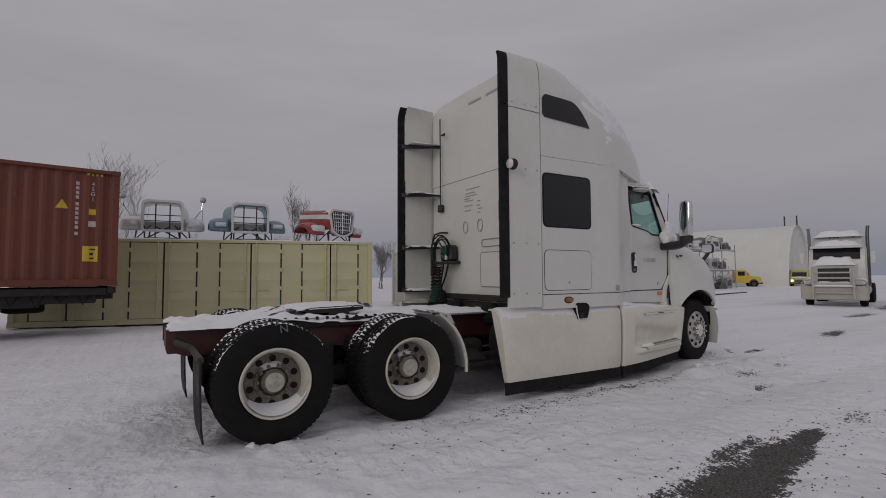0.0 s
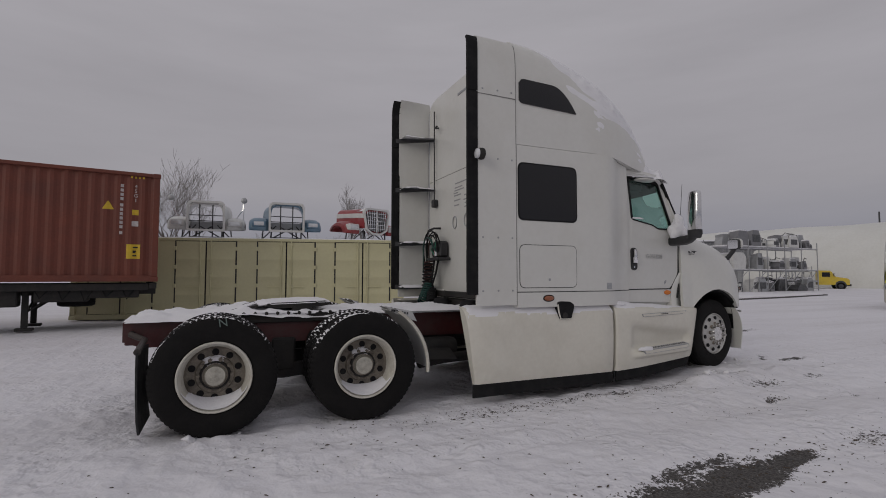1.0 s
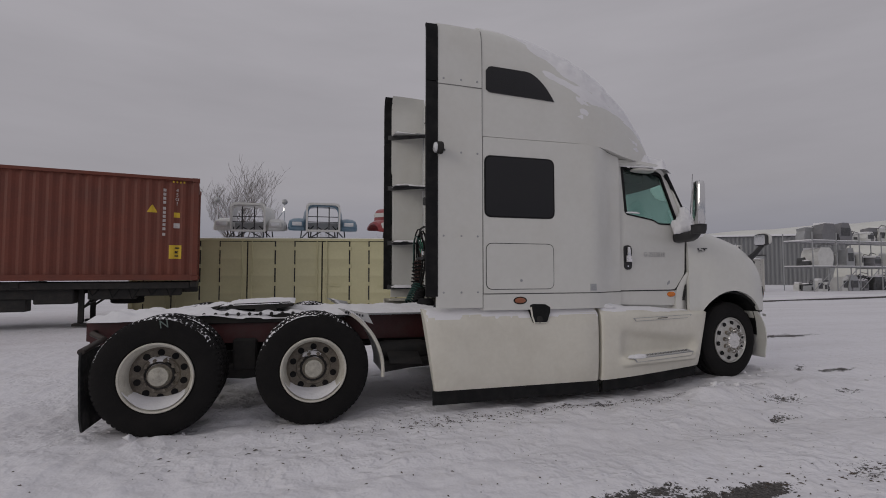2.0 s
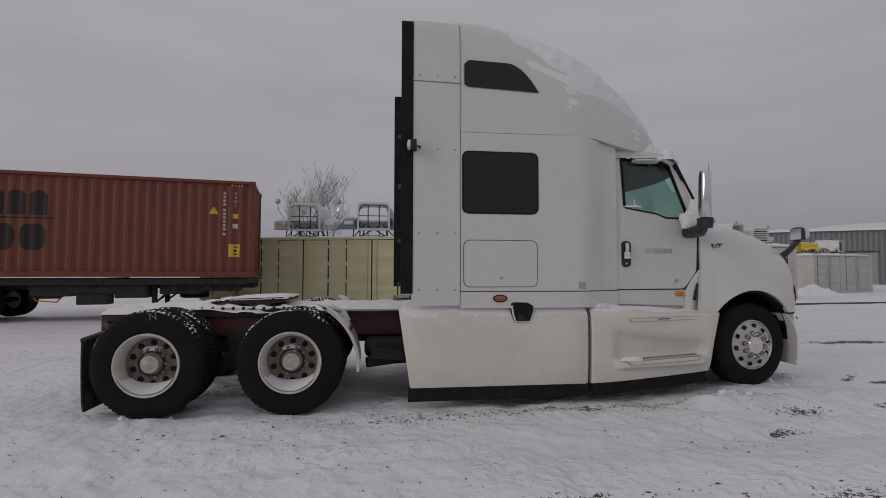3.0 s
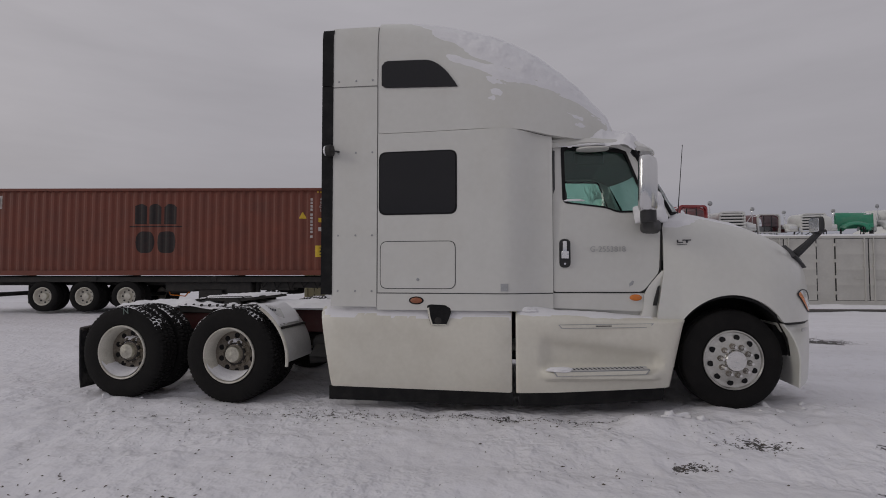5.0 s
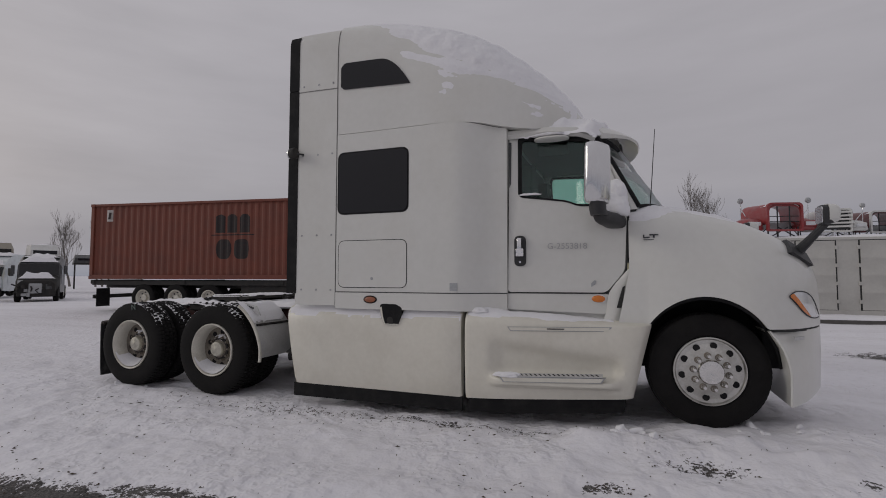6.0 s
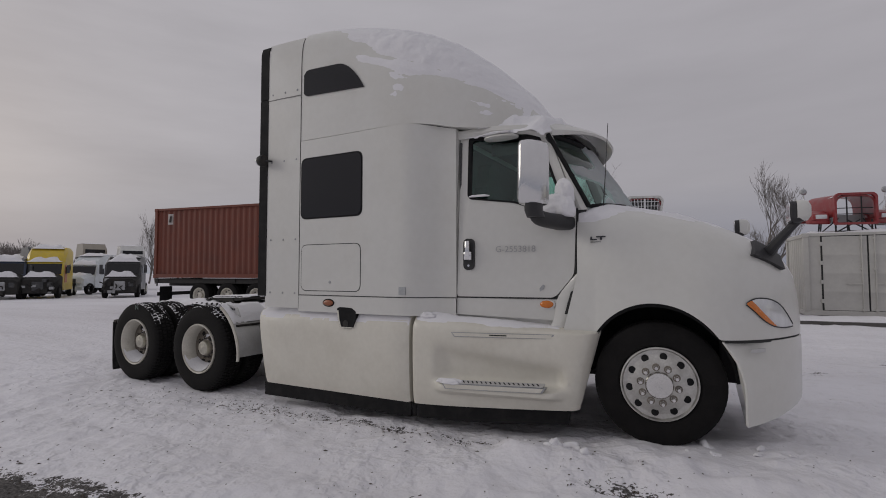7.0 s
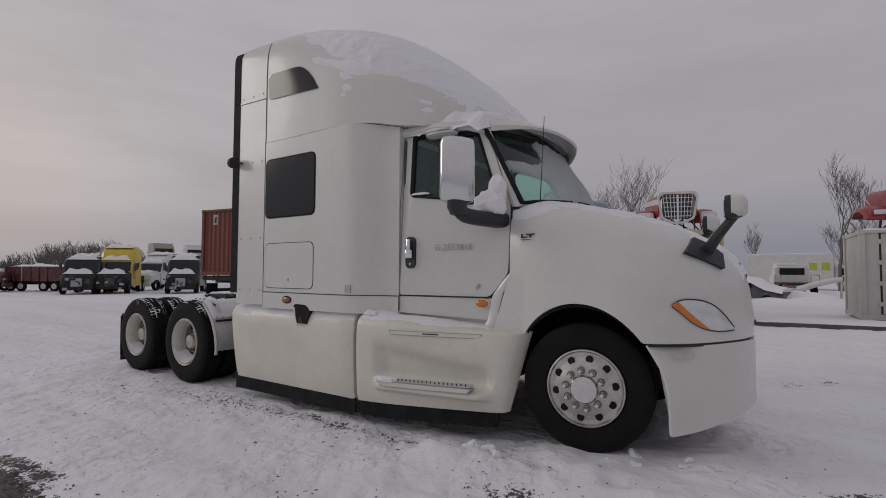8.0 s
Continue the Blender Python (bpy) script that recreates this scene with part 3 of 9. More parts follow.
# side extenders with black rubber edges, right and left
for side in (-1, 1):
    rise = 0.09 if side > 0 else 0.0
    zs = [1.03 + (4.005 + rise - 1.03) * i / 34 for i in range(35)]
    rings = []
    for x, k in ((2.555, 0.0), (2.7, 0.12), (2.85, 0.40), (2.97, 0.78), (3.052, 1.0)):
        ws = [flank_w(z) * (1 - k) + k * (flank_w(z) if z < 2.84 else YC - roof_y(3.06, min(z, 4.0)) + 0.004) for z in zs]
        rings.append([Vector((x, YC + side * w, z)) for w, z in zip(ws, zs)] + [Vector((x, YC + side * (w - 0.03), z)) for w, z in reversed(list(zip(ws, zs)))])
    ext = part("side_extender", loft(rings), WHITE, truck)
    for z0, z1 in ((1.15, 3.365), (3.372, 3.985 + rise)):
        zz = [z0 + (z1 - z0) * i / 16 for i in range(17)]
        rings = [[Vector((x, YC + side * (flank_w(z) + 0.006), z)) for z in zz] + [Vector((x, YC + side * (flank_w(z) - 0.03), z)) for z in reversed(zz)] for x in (2.445, 2.568)]
        part("rubber_edge", loft(rings), BLACK_RUBBER, ext, "black rubber edge strip")

# sleeper windows, hatch, seams on the right flank
YS = YC - 1.32
side_plate("sleeper_window", rounded([(3.09, 1.99), (3.88, 1.99), (3.88, 2.62), (3.09, 2.62)], 0.07), YS - 0.008, 0.02, BLACK_GLASS, label="dark tinted sleeper window")


def flank(u, v, d):
    return Vector((u, roof_y(u, v) - 0.010 + d, v))


bm = grid_patch(3.10, 3.905, lambda u: 3.315 + (0.03 * max(0, 1 - (u - 3.10) / 0.05) ** 2) - 0.03 * (u - 3.1) / 0.8,
                lambda u: 3.60 - 0.05 * max(0, 1 - (u - 3.10) / 0.06) ** 2 - 0.03 * (u - 3.1) - 0.30 * max(0, (u - 3.56) / 0.35) ** 2, 24, 6, flank, 0.02)
part("roof_window", bm, BLACK_GLASS, truck, "dark tinted upper bunk window")


# cab: doors, pillars, roof, windscreen
def door_y(x):
    return lerp_table([(4.85, -1.20), (5.2, -1.155), (5.6, -1.085), (6.02, -1.04)], x)


DOOR = [(4.855, 1.185), (5.74, 1.185), (5.905, 1.385), (5.93, 1.96), (5.665, 2.70), (5.56, 2.75), (4.86, 2.76)]
DWIN = rounded([(4.965, 2.095), (5.40, 2.04), (5.50, 1.995), (5.78, 2.0), (5.80, 2.07), (5.595, 2.645), (4.955, 2.685)], [0.05, 0.05, 0.05, 0.03, 0.03, 0.05, 0.05], 4)


def cab_side(side):
    def place(u, v, d):
        lean = 0.10 * max(0.0, v - 1.95)
        return Vector((u, YC - side * (YC - door_y(u) - lean - d), v))
    dr = part("door", plate(rounded(DOOR, [0.03, 0.05, 0.05, 0.05, 0.1, 0.05, 0.05], 3), [DWIN], place, 0.05), WHITE, truck)
    big = [(p[0], p[1]) for p in DWIN]
    cx, cz = sum(p[0] for p in big) / len(big), sum(p[1] for p in big) / len(big)
    inner = [(cx + (p[0] - cx) * 0.955, cz + (p[1] - cz) * 0.94) for p in big]
    outer = [(cx + (p[0] - cx) * 1.028, cz + (p[1] - cz) * 1.032) for p in big]
    part("window_seal", plate(outer, [inner], lambda u, v, d: place(u, v, d - 0.006), 0.03), BLACK_RUBBER, dr, "black rubber window seal")
    pane = part("window_pane", plate([(cx + (p[0] - cx) * 0.98, cz + (p[1] - cz) * 0.98) for p in big], [], lambda u, v, d: place(u, v, d + 0.012), 0.005), CAB_GLASS, dr, "green-tinted door glass")
    pane.visible_shadow = False
    return dr, place


CAB_GLASS = glass("green_tinted_glass", (0.74, 0.90, 0.85))
door_right, place_right = cab_side(1)
door_left, place_left = cab_side(-1)


def build_cab_shell():
    # sill under the doors, with a set-back rocker below it
    for name, z0, z1, inset in (("door_sill", 1.022, 1.172, 0.004), ("rocker", 0.90, 1.03, 0.045)):
        rings = []
        for x in (4.80, 4.86, 5.2, 5.6, 5.75, 5.86):
            w = -(door_y(max(4.85, x)) - YC) - inset
            drop = 0.035 * max(0.0, min(1.0, (x - 4.86) / 0.9)) if name == "door_sill" else 0.0
            rings.append([Vector((x, YC - w, z0 - drop)), Vector((x, YC - w, z1)), Vector((x, YC + w, z1)), Vector((x, YC + w, z0 - drop))])
        part(name, loft(rings), WHITE, truck)
    # floor, firewall, bulkhead behind the seats
    part("cab_floor", box((4.84, YC - 0.92, 1.1), (6.0, YC + 0.92, 1.16)), BLACK_PLASTIC, truck)
    rings = []
    for x, w, z in ((4.87, 1.05, 2.70), (5.2, 1.03, 2.705), (5.5, 0.98, 2.69), (5.67, 0.93, 2.655)):
        rings.append([Vector((x, YC - w, z - 0.03)), Vector((x, YC - 0.8 * w, z)), Vector((x, YC + 0.8 * w, z)), Vector((x, YC + w, z - 0.03)), Vector((x, YC + 0.8 * w, z + 0.015)), Vector((x, YC - 0.8 * w, z + 0.015))])
    part("headliner", loft(rings), material("dark_roof_lining", (0.09, 0.095, 0.10), 0.9, var=0.15, scale=8), truck, "dark grey lining of the cab roof")
    part("firewall", box((5.98, YC - 0.93, 0.9), (6.03, YC + 0.93, 1.93)), BLACK_PLASTIC, truck)
    # roof of the cab, rounded at the sides
    rings = []
    for x, w, z in ((4.80, 1.11, 2.755), (5.2, 1.09, 2.765), (5.5, 1.03, 2.75), (5.66, 0.96, 2.70)):
        ring = []
        for i in range(13):
            a = math.pi * i / 12
            ring.append(Vector((x, YC - w * math.copysign(abs(math.cos(a)) ** 0.5, math.cos(a)), z - 0.05 + 0.10 * abs(math.sin(a)) ** 0.6)))
        for i in range(12, -1, -1):
            a = math.pi * i / 12
            ring.append(Vector((x, YC - 0.97 * w * math.copysign(abs(math.cos(a)) ** 0.5, math.cos(a)), z - 0.085 + 0.10 * abs(math.sin(a)) ** 0.6)))
        rings.append(ring)
    part("cab_roof", loft(rings), WHITE, truck)
    # pillars: a flush strip between the door's front edge and the glass
    for side in (-1, 1):
        rings = []
        for k in range(9):
            f = k / 8
            z = 1.945 + 0.765 * f
            xd = lerp_table([(1.9, 5.938), (1.96, 5.935), (2.70, 5.668), (2.8, 5.63)], z)
            xg, wg = 6.03 - 0.348 * f, 0.972 - 0.022 * f
            wd = YC - door_y(xd) - 0.10 * max(0.0, z - 1.95)
            xm, wm = 0.5 * (xd + xg), 0.5 * (wd + wg) + 0.014
            rings.append([Vector((x, YC - side * w, z)) for x, w in ((xd, wd - 0.002), (xm - 0.01, wm), (xg - 0.004, wg + 0.006), (xg, wg - 0.02), (xm - 0.03, wm - 0.06), (xd - 0.01, wd - 0.045))])
        part("windscreen_pillar", loft(rings), WHITE, truck)


build_cab_shell()

# ---- hood, bumper, windscreen
HOOD_W = [(5.94, 1.02), (6.1, 1.07), (6.3, 1.11), (6.6, 1.12), (6.85, 1.115), (7.0, 1.075), (7.12, 1.015), (7.22, 0.93), (7.3, 0.84), (7.38, 0.72), (7.46, 0.575), (7.55, 0.37), (7.60, 0.14)]
HOOD_T = [(5.94, 2.02), (6.2, 2.0), (6.5, 1.945), (6.8, 1.88), (7.05, 1.79), (7.25, 1.69), (7.41, 1.58), (7.52, 1.44), (7.57, 1.29), (7.60, 1.10)]
HOOD_E = [(5.94, 0.26), (6.3, 0.36), (6.8, 0.50), (7.1, 0.58), (7.3, 0.60), (7.60, 0.50)]
HOOD_B, NOSE = 0.905, 7.60
ARCH_X, ARCH_Z, ARCH_A, ARCH_B = 6.54, 0.50, 0.565, 0.665     # wheel arch: centre, half width, height


def hood_y(x, z):
    e = lerp_table(HOOD_E, x)
    w, t = lerp_table(HOOD_W, x), lerp_table(HOOD_T, x)
    f = max(0.0, min(0.999, (z - HOOD_B) / (t - HOOD_B)))
    s = f ** (1 / e)
    return YC - w * math.sqrt(1 - s * s) ** e


def build_hood():
    rings = []
    xs = [5.94 + (NOSE - 5.94) * i / 110 for i in range(111)]
    for x in xs:
        w, t = lerp_table(HOOD_W, x), lerp_table(HOOD_T, x)
        e = lerp_table(HOOD_E, x)
        zb = HOOD_B
        if abs(x - ARCH_X) < ARCH_A:
            zb = max(zb, ARCH_Z + ARCH_B * math.sqrt(1 - ((x - ARCH_X) / ARCH_A) ** 2))
        a0 = math.asin(min(1, ((zb - HOOD_B) / (t - HOOD_B)) ** (1 / e)))
        ring = []
        n = 36
        for i in range(n + 1):
            # denser along the flank
            k = i / n
            a = a0 + (math.pi - 2 * a0) * (k + 0.09 * math.sin(4 * math.pi * k) * -0.5)
            c, sn = math.cos(a), math.sin(a)
            z = HOOD_B + (t - HOOD_B) * abs(sn) ** e
            low = max(0.0, min(1.0, (1.38 - z) / 0.43)) ** 0.9 * max(0.0, 1 - (x - 5.94) / 0.15)
            ring.append(Vector((x - 0.10 * low, YC - (w + 0.11 * low ** 1.3) * math.copysign(abs(c) ** e, c), z)))
        rings.append(ring)
    bm = bmesh.new()
    rows = add_loft(bm, rings, closed_ring=False, caps=False)
    bm.faces.new(rows[-1])
    # turned-in lip along the rear edge
    lip = [bm.verts.new((v.co.x + 0.004, YC + (v.co.y - YC) * 0.955, v.co.z)) for v in rows[0]]
    for k in range(len(lip) - 1):
        bm.faces.new((rows[0][k], rows[0][k + 1], lip[k + 1], lip[k]))
    # turned-in lip along the wheel arches
    for idx in (0, -1):
        inn = []
        for r in rows:
            v = r[idx].co
            inn.append(bm.verts.new((v.x, v.y + (0.05 if idx == 0 else -0.05), v.z)))
        for k in range(len(rows) - 1):
            bm.faces.new((rows[k][idx], rows[k + 1][idx], inn[k + 1], inn[k]))
    part("hood", bm, WHITE, truck, sharp=42)
    # black wheel-arch liners
    for s in (-1, 1):
        bm = bmesh.new()
        A, B, C = [], [], []
        for i in range(25):
            a = radians(6 + 194 * i / 24)
            for lst, yy, lip in ((A, 1.075, 0.006), (B, 0.55, 0.006), (C, 1.06, 0.03)):
                xx = ARCH_X + (ARCH_A + 0.02 - lip) * math.cos(a)
                yy = min(yy, lerp_table(HOOD_W, xx) - (0.10 if a < 0.7 else 0.012 if lip < 0.01 else 0.03))
                lst.append(bm.verts.new((xx, YC + s * yy, max(0.54, ARCH_Z + (ARCH_B - lip) * math.sin(a)))))
        for i in range(24):
            bm.faces.new((A[i], A[i + 1], B[i + 1], B[i]))
            bm.faces.new((A[i], C[i], C[i + 1], A[i + 1]))
        part("arch_liner", bm, BLACK_RUBBER, truck, "black wheel-arch liner")
    # bumper
    rings = []
    for x, w, z0, z1 in ((7.14, 1.05, 0.285, 0.885), (7.155, 1.05, 0.275, 0.888), (7.19, 0.995, 0.275, 0.888), (7.24, 0.93, 0.28, 0.888), (7.30, 0.855, 0.29, 0.888), (7.37, 0.75, 0.305, 0.888), (7.45, 0.605, 0.325, 0.888), (7.53, 0.43, 0.35, 0.888), (7.58, 0.27, 0.37, 0.886), (7.605, 0.14, 0.38, 0.88)):
        ring = []
        # the rear edge follows the wheel arch
        follow = max(0.0, min(1.0, (7.36 - x) / 0.2))
        back = lambda z: x - follow * (7.14 - ARCH_X - math.sqrt(0.36 - max(0.0, z - 0.5) ** 2))
        for k in range(9):
            z = z0 + (z1 - z0) * k / 8
            ring.append(Vector((back(z), YC - w + 0.05 * (1 - k / 8) ** 2 + 0.015 * (k / 8) ** 4, z)))
        for k in range(8, -1, -1):
            z = z0 + (z1 - z0) * k / 8
            ring.append(Vector((back(z), YC + w - 0.05 * (1 - k / 8) ** 2 - 0.015 * (k / 8) ** 4, z)))
        rings.append(ring)
    part("bumper", loft(rings), WHITE, truck, "white moulded front bumper")
    part("bumper_gap", loft([[Vector((x, YC - w, 0.88)), Vector((x, YC - w, 0.912)), Vector((x, YC + w, 0.912)), Vector((x, YC + w, 0.88))] for x, w in ((7.02, 1.04), (7.15, 0.975), (7.24, 0.895), (7.30, 0.82), (7.37, 0.715), (7.45, 0.57), (7.53, 0.395), (7.58, 0.22))]), SEAM, truck)
    part("reflector", loft([[Vector((x, YC - w, 0.815)), Vector((x, YC - w, 0.842)), Vector((x, YC - w + 0.02, 0.842)), Vector((x, YC - w + 0.02, 0.815))] for x, w in ((7.185, 1.003), (7.24, 0.936), (7.285, 0.881))]), FENDER, truck, "small pale reflector strip")
    # grille on the nose
    grille = part("grille", loft([[Vector((7.54 + 0.05 * (1 - abs(s) ** 2) - (z - 0.9) * 0.12, YC + s * 0.26, z)) for s in (-1, -0.6, 0, 0.6, 1)] + [Vector((7.51 - (z - 0.9) * 0.12, YC + s * 0.26, z)) for s in (1, 0.6, 0, -0.6, -1)] for z in (0.92, 1.1, 1.3, 1.48)]), BLACK_PLASTIC, truck, "black grille insert")
    for i in range(6):
        z = 0.96 + 0.09 * i
        part("grille_bar", tube([(7.545 + 0.05 * (1 - abs(s) ** 2) - (z - 0.9) * 0.12, YC + s * 0.26, z) for s in (-1, -0.6, -0.2, 0.2, 0.6, 1)], 0.014, 6), CHROME, grille)


build_hood()


def screen(s, k, d=0.0):
    """The windscreen: s from -1 (right) to 1 (left), k from 0 at the base to 1 at the top."""
    base = Vector((6.025 + 0.26 * (1 - s * s), YC + s * 0.965, 1.975 + 0.05 * (1 - s * s)))
    top = Vector((5.68 + 0.20 * (1 - s * s), YC + s * 0.945, 2.645))
    p = base.lerp(top, k)
    return p + Vector((0.86, 0.25 * s, 0.45)) * d


def build_screen():
    bm = bmesh.new()
    ns, nk = 20, 6
    g = [[bm.verts.new(screen(-1 + 2 * i / ns, j / nk)) for j in range(nk + 1)] for i in range(ns + 1)]
    for i in range(ns):
        for j in range(nk):
            bm.faces.new((g[i][j], g[i + 1][j], g[i + 1][j + 1], g[i][j + 1]))
    ob = part("windscreen", bm, CAB_GLASS, truck, "windscreen half covered with snow")
    ob.visible_shadow = False
    rings = []
    for i in range(15):
        k = -1 + 2 * i / 14
        y = YC + k * 0.93
        rings.append([Vector((5.5, y, 2.688)), screen(k, 0.88, -0.012), screen(k, 1.0, -0.008), Vector((5.5, y, 2.715))])
    part("header", loft(rings), BLACK_PLASTIC, truck, "dark header over the windscreen")
    loop = [screen(-1 + 2 * i / 14, 0.0, 0.004) for i in range(15)] + [screen(1 - 2 * i / 14, 1.0, 0.004) for i in range(15)]
    part("windscreen_seal", tube(loop, 0.024, 6, True), BLACK_RUBBER, truck)
    # visor standing off the head of the windscreen, its ends drooping
    rings = []
    for i in range(33):
        s = -1 + 2 * i / 32
        q = 1 - abs(s) ** 2.4
        end = max(0.0, (abs(s) - 0.66) / 0.34)
        y = YC + s * 0.93
        x0, x1 = 5.62 + 0.16 * q, 5.735 + 0.335 * q
        zt, z1 = 2.77 + 0.05 * q, 2.69 + 0.045 * q
        xm, zm = (x0 + x1) / 2, (zt + z1) / 2 + 0.028
        rings.append([Vector((x0, y, zt)), Vector((xm, y, zm)), Vector((x1 - 0.03, y, z1 + 0.028)), Vector((x1, y, z1)), Vector((x1 - 0.012, y, z1 - 0.022 - 0.03 * end)), Vector((x1 - 0.045, y, z1 - 0.012 - 0.03 * end)), Vector((xm, y, zm - 0.035)), Vector((x0, y, zt - 0.05))])
    part("sun_visor", loft(rings), WHITE, truck, "white moulded sun visor")


build_screen()

# ---- skirts and steps
SK = [(1.018, 1.17), (1.006, 1.215), (0.985, 1.255), (0.952, 1.288), (0.905, 1.308), (0.80, 1.318), (0.60, 1.318), (0.40, 1.31), (0.26, 1.30), (0.195, 1.285), (0.19, 1.24)]


def shoulder_z(w):
    """Height of the skirt's rounded shoulder at half-width w."""
    return lerp_table([(1.10, 1.02), (1.17, 1.018), (1.215, 1.006), (1.255, 0.985), (1.288, 0.952), (1.308, 0.905)], w)


def step_in(x):
    """How far the step panel has drawn inwards towards the front wheel."""
    return lerp_table([(4.475, 0.015), (4.50, 0.0), (4.85, 0.0), (5.2, 0.035), (5.5, 0.072), (5.78, 0.112), (5.88, 0.132), (5.93, 0.155), (5.955, 0.195)], x)


def step_relief(x, z):
    """The moulded step: a rounded shelf low down and a scoop above it."""
    eu = max(0.0, min(1.0, min((x - 4.68) / 0.15, (5.86 - x) / 0.10)))
    eu = eu * eu * (3 - 2 * eu)
    shelf = 0.074 * math.exp(-((z - 0.385) / 0.052) ** 4)
    top = 0.72 - 0.13 * (x - 4.75)
    scoop = 0.078 / (1 + math.exp(-(z - 0.455) / 0.011)) / (1 + math.exp((z - top) / 0.026))
    return eu * (shelf - scoop)


def build_skirts():
    for side in (1, -1):
        rings = []
        for x, dx, dy in ((2.43, 1.0, -0.02), (2.46, 1.0, 0.0), (2.8, 0.6, 0.0), (3.3, 0.2, 0.0), (3.8, 0, 0.0), (4.2, 0, 0.0), (4.41, 0, 0.0), (4.435, 0, -0.015)):
            rings.append([Vector((x + dx * 0.12 * (1.0 - z) / 0.8, YC - side * (w + dy), z)) for z, w in SK])
        part("side_skirt", loft(rings), SKIRT_WHITE, truck, "cream-white fibreglass side skirt")
        rings = []
        prof = sorted(SK[1:-1])
        stations = [4.475, 4.485, 4.50] + [4.54 + 0.032 * i for i in range(40)] + [5.82, 5.86, 5.90, 5.93, 5.955]
        for x in stations:
            dy = -step_in(x)
            k = max(0.0, (x - 4.5) / 1.35)
            ring = []
            for z, w in [SK[0]] + [(1.01 - 0.815 * i / 48, lerp_table(prof, 1.01 - 0.815 * i / 48)) for i in range(49)] + [SK[-1]]:
                ww = w + dy + (step_relief(x, z) if w > 1.25 else 0.0)
                ring.append(Vector((x + 0.15 * max(0, (x - 5.5) / 0.42) * max(0.0, (z - 0.2) / 0.8) ** 1.5, YC - side * ww, z - 0.088 * max(0, (z - 0.9) / 0.115) * k + 0.07 * max(0, (0.4 - z) / 0.2) * k)))
            rings.append(ring)
        part("step_skirt", loft(rings), SKIRT_WHITE, truck, "cream-white moulded step panel")
        # rubber ground-effect strips
        part("skirt_strip", plate([(2.53, 0.055), (4.44, 0.065), (4.44, 0.20), (2.53, 0.195)], [], lambda u, v, d: Vector((u, YC - side * (1.278 - d), v)), 0.02), BLACK_RUBBER, truck, "black rubber strip along the skirt")
        part("skirt_strip", plate([(4.50, 0.065), (4.9, 0.085), (5.3, 0.11), (5.88, 0.15), (5.90, 0.28), (5.3, 0.238), (4.9, 0.216), (4.50, 0.20)], [], lambda u, v, d: Vector((u, YC - side * (1.268 - step_in(min(u, 5.88)) - d), v)), 0.02), BLACK_RUBBER, truck, "black rubber strip along the skirt")
        # ledge between the skirts and the body
        part("skirt_ledge", loft([[Vector((x, YC - side * w1, z - 0.02)), Vector((x, YC - side * w1, z)), Vector((x, YC - side * 1.0, z)), Vector((x, YC - side * 1.0, z - 0.02))] for x, w1, z in ((2.5, 1.19, 1.008), (4.44, 1.19, 1.008), (4.5, 1.19, 1.003), (5.9, 1.10, 0.935))]), SKIRT_WHITE, truck)


build_skirts()


# ---- wheels
def tyre_profile(w, R, ri):
    h = w / 2
    half = [(-h + 0.03, ri), (-h + 0.005, ri + 0.03), (-h - 0.004, ri + 0.10), (-h + 0.002, R - 0.07), (-h + 0.012, R - 0.030), (-h + 0.030, R - 0.008), (-h + 0.072, R - 0.001),
            (-h + 0.074, R - 0.013), (-h + 0.084, R - 0.013), (-h + 0.086, R), (-0.012, R + 0.001), (-0.010, R - 0.012)]
    return half + [(-y, r) for y, r in reversed(half)]


def build_tyre(parent, y, R=0.525, w=0.275, lug=0.010, n=264):
    def wob(j, k):
        j = min(j, 23 - j)
        if j in (5, 6):
            return 0.0 if (k % 4) < 3 else -lug
        if j == 4:
            return 0.0 if (k % 4) < 3 else -lug * 0.5
        if j in (9, 10):
            return 0.0 if ((k + 2) % 4) < 3 else -lug
        return 0.0
    return part("tyre", lathe(tyre_profile(w, R, 0.29), "y", (0, y, 0), n, True, wob), TYRE, parent, sharp=28)


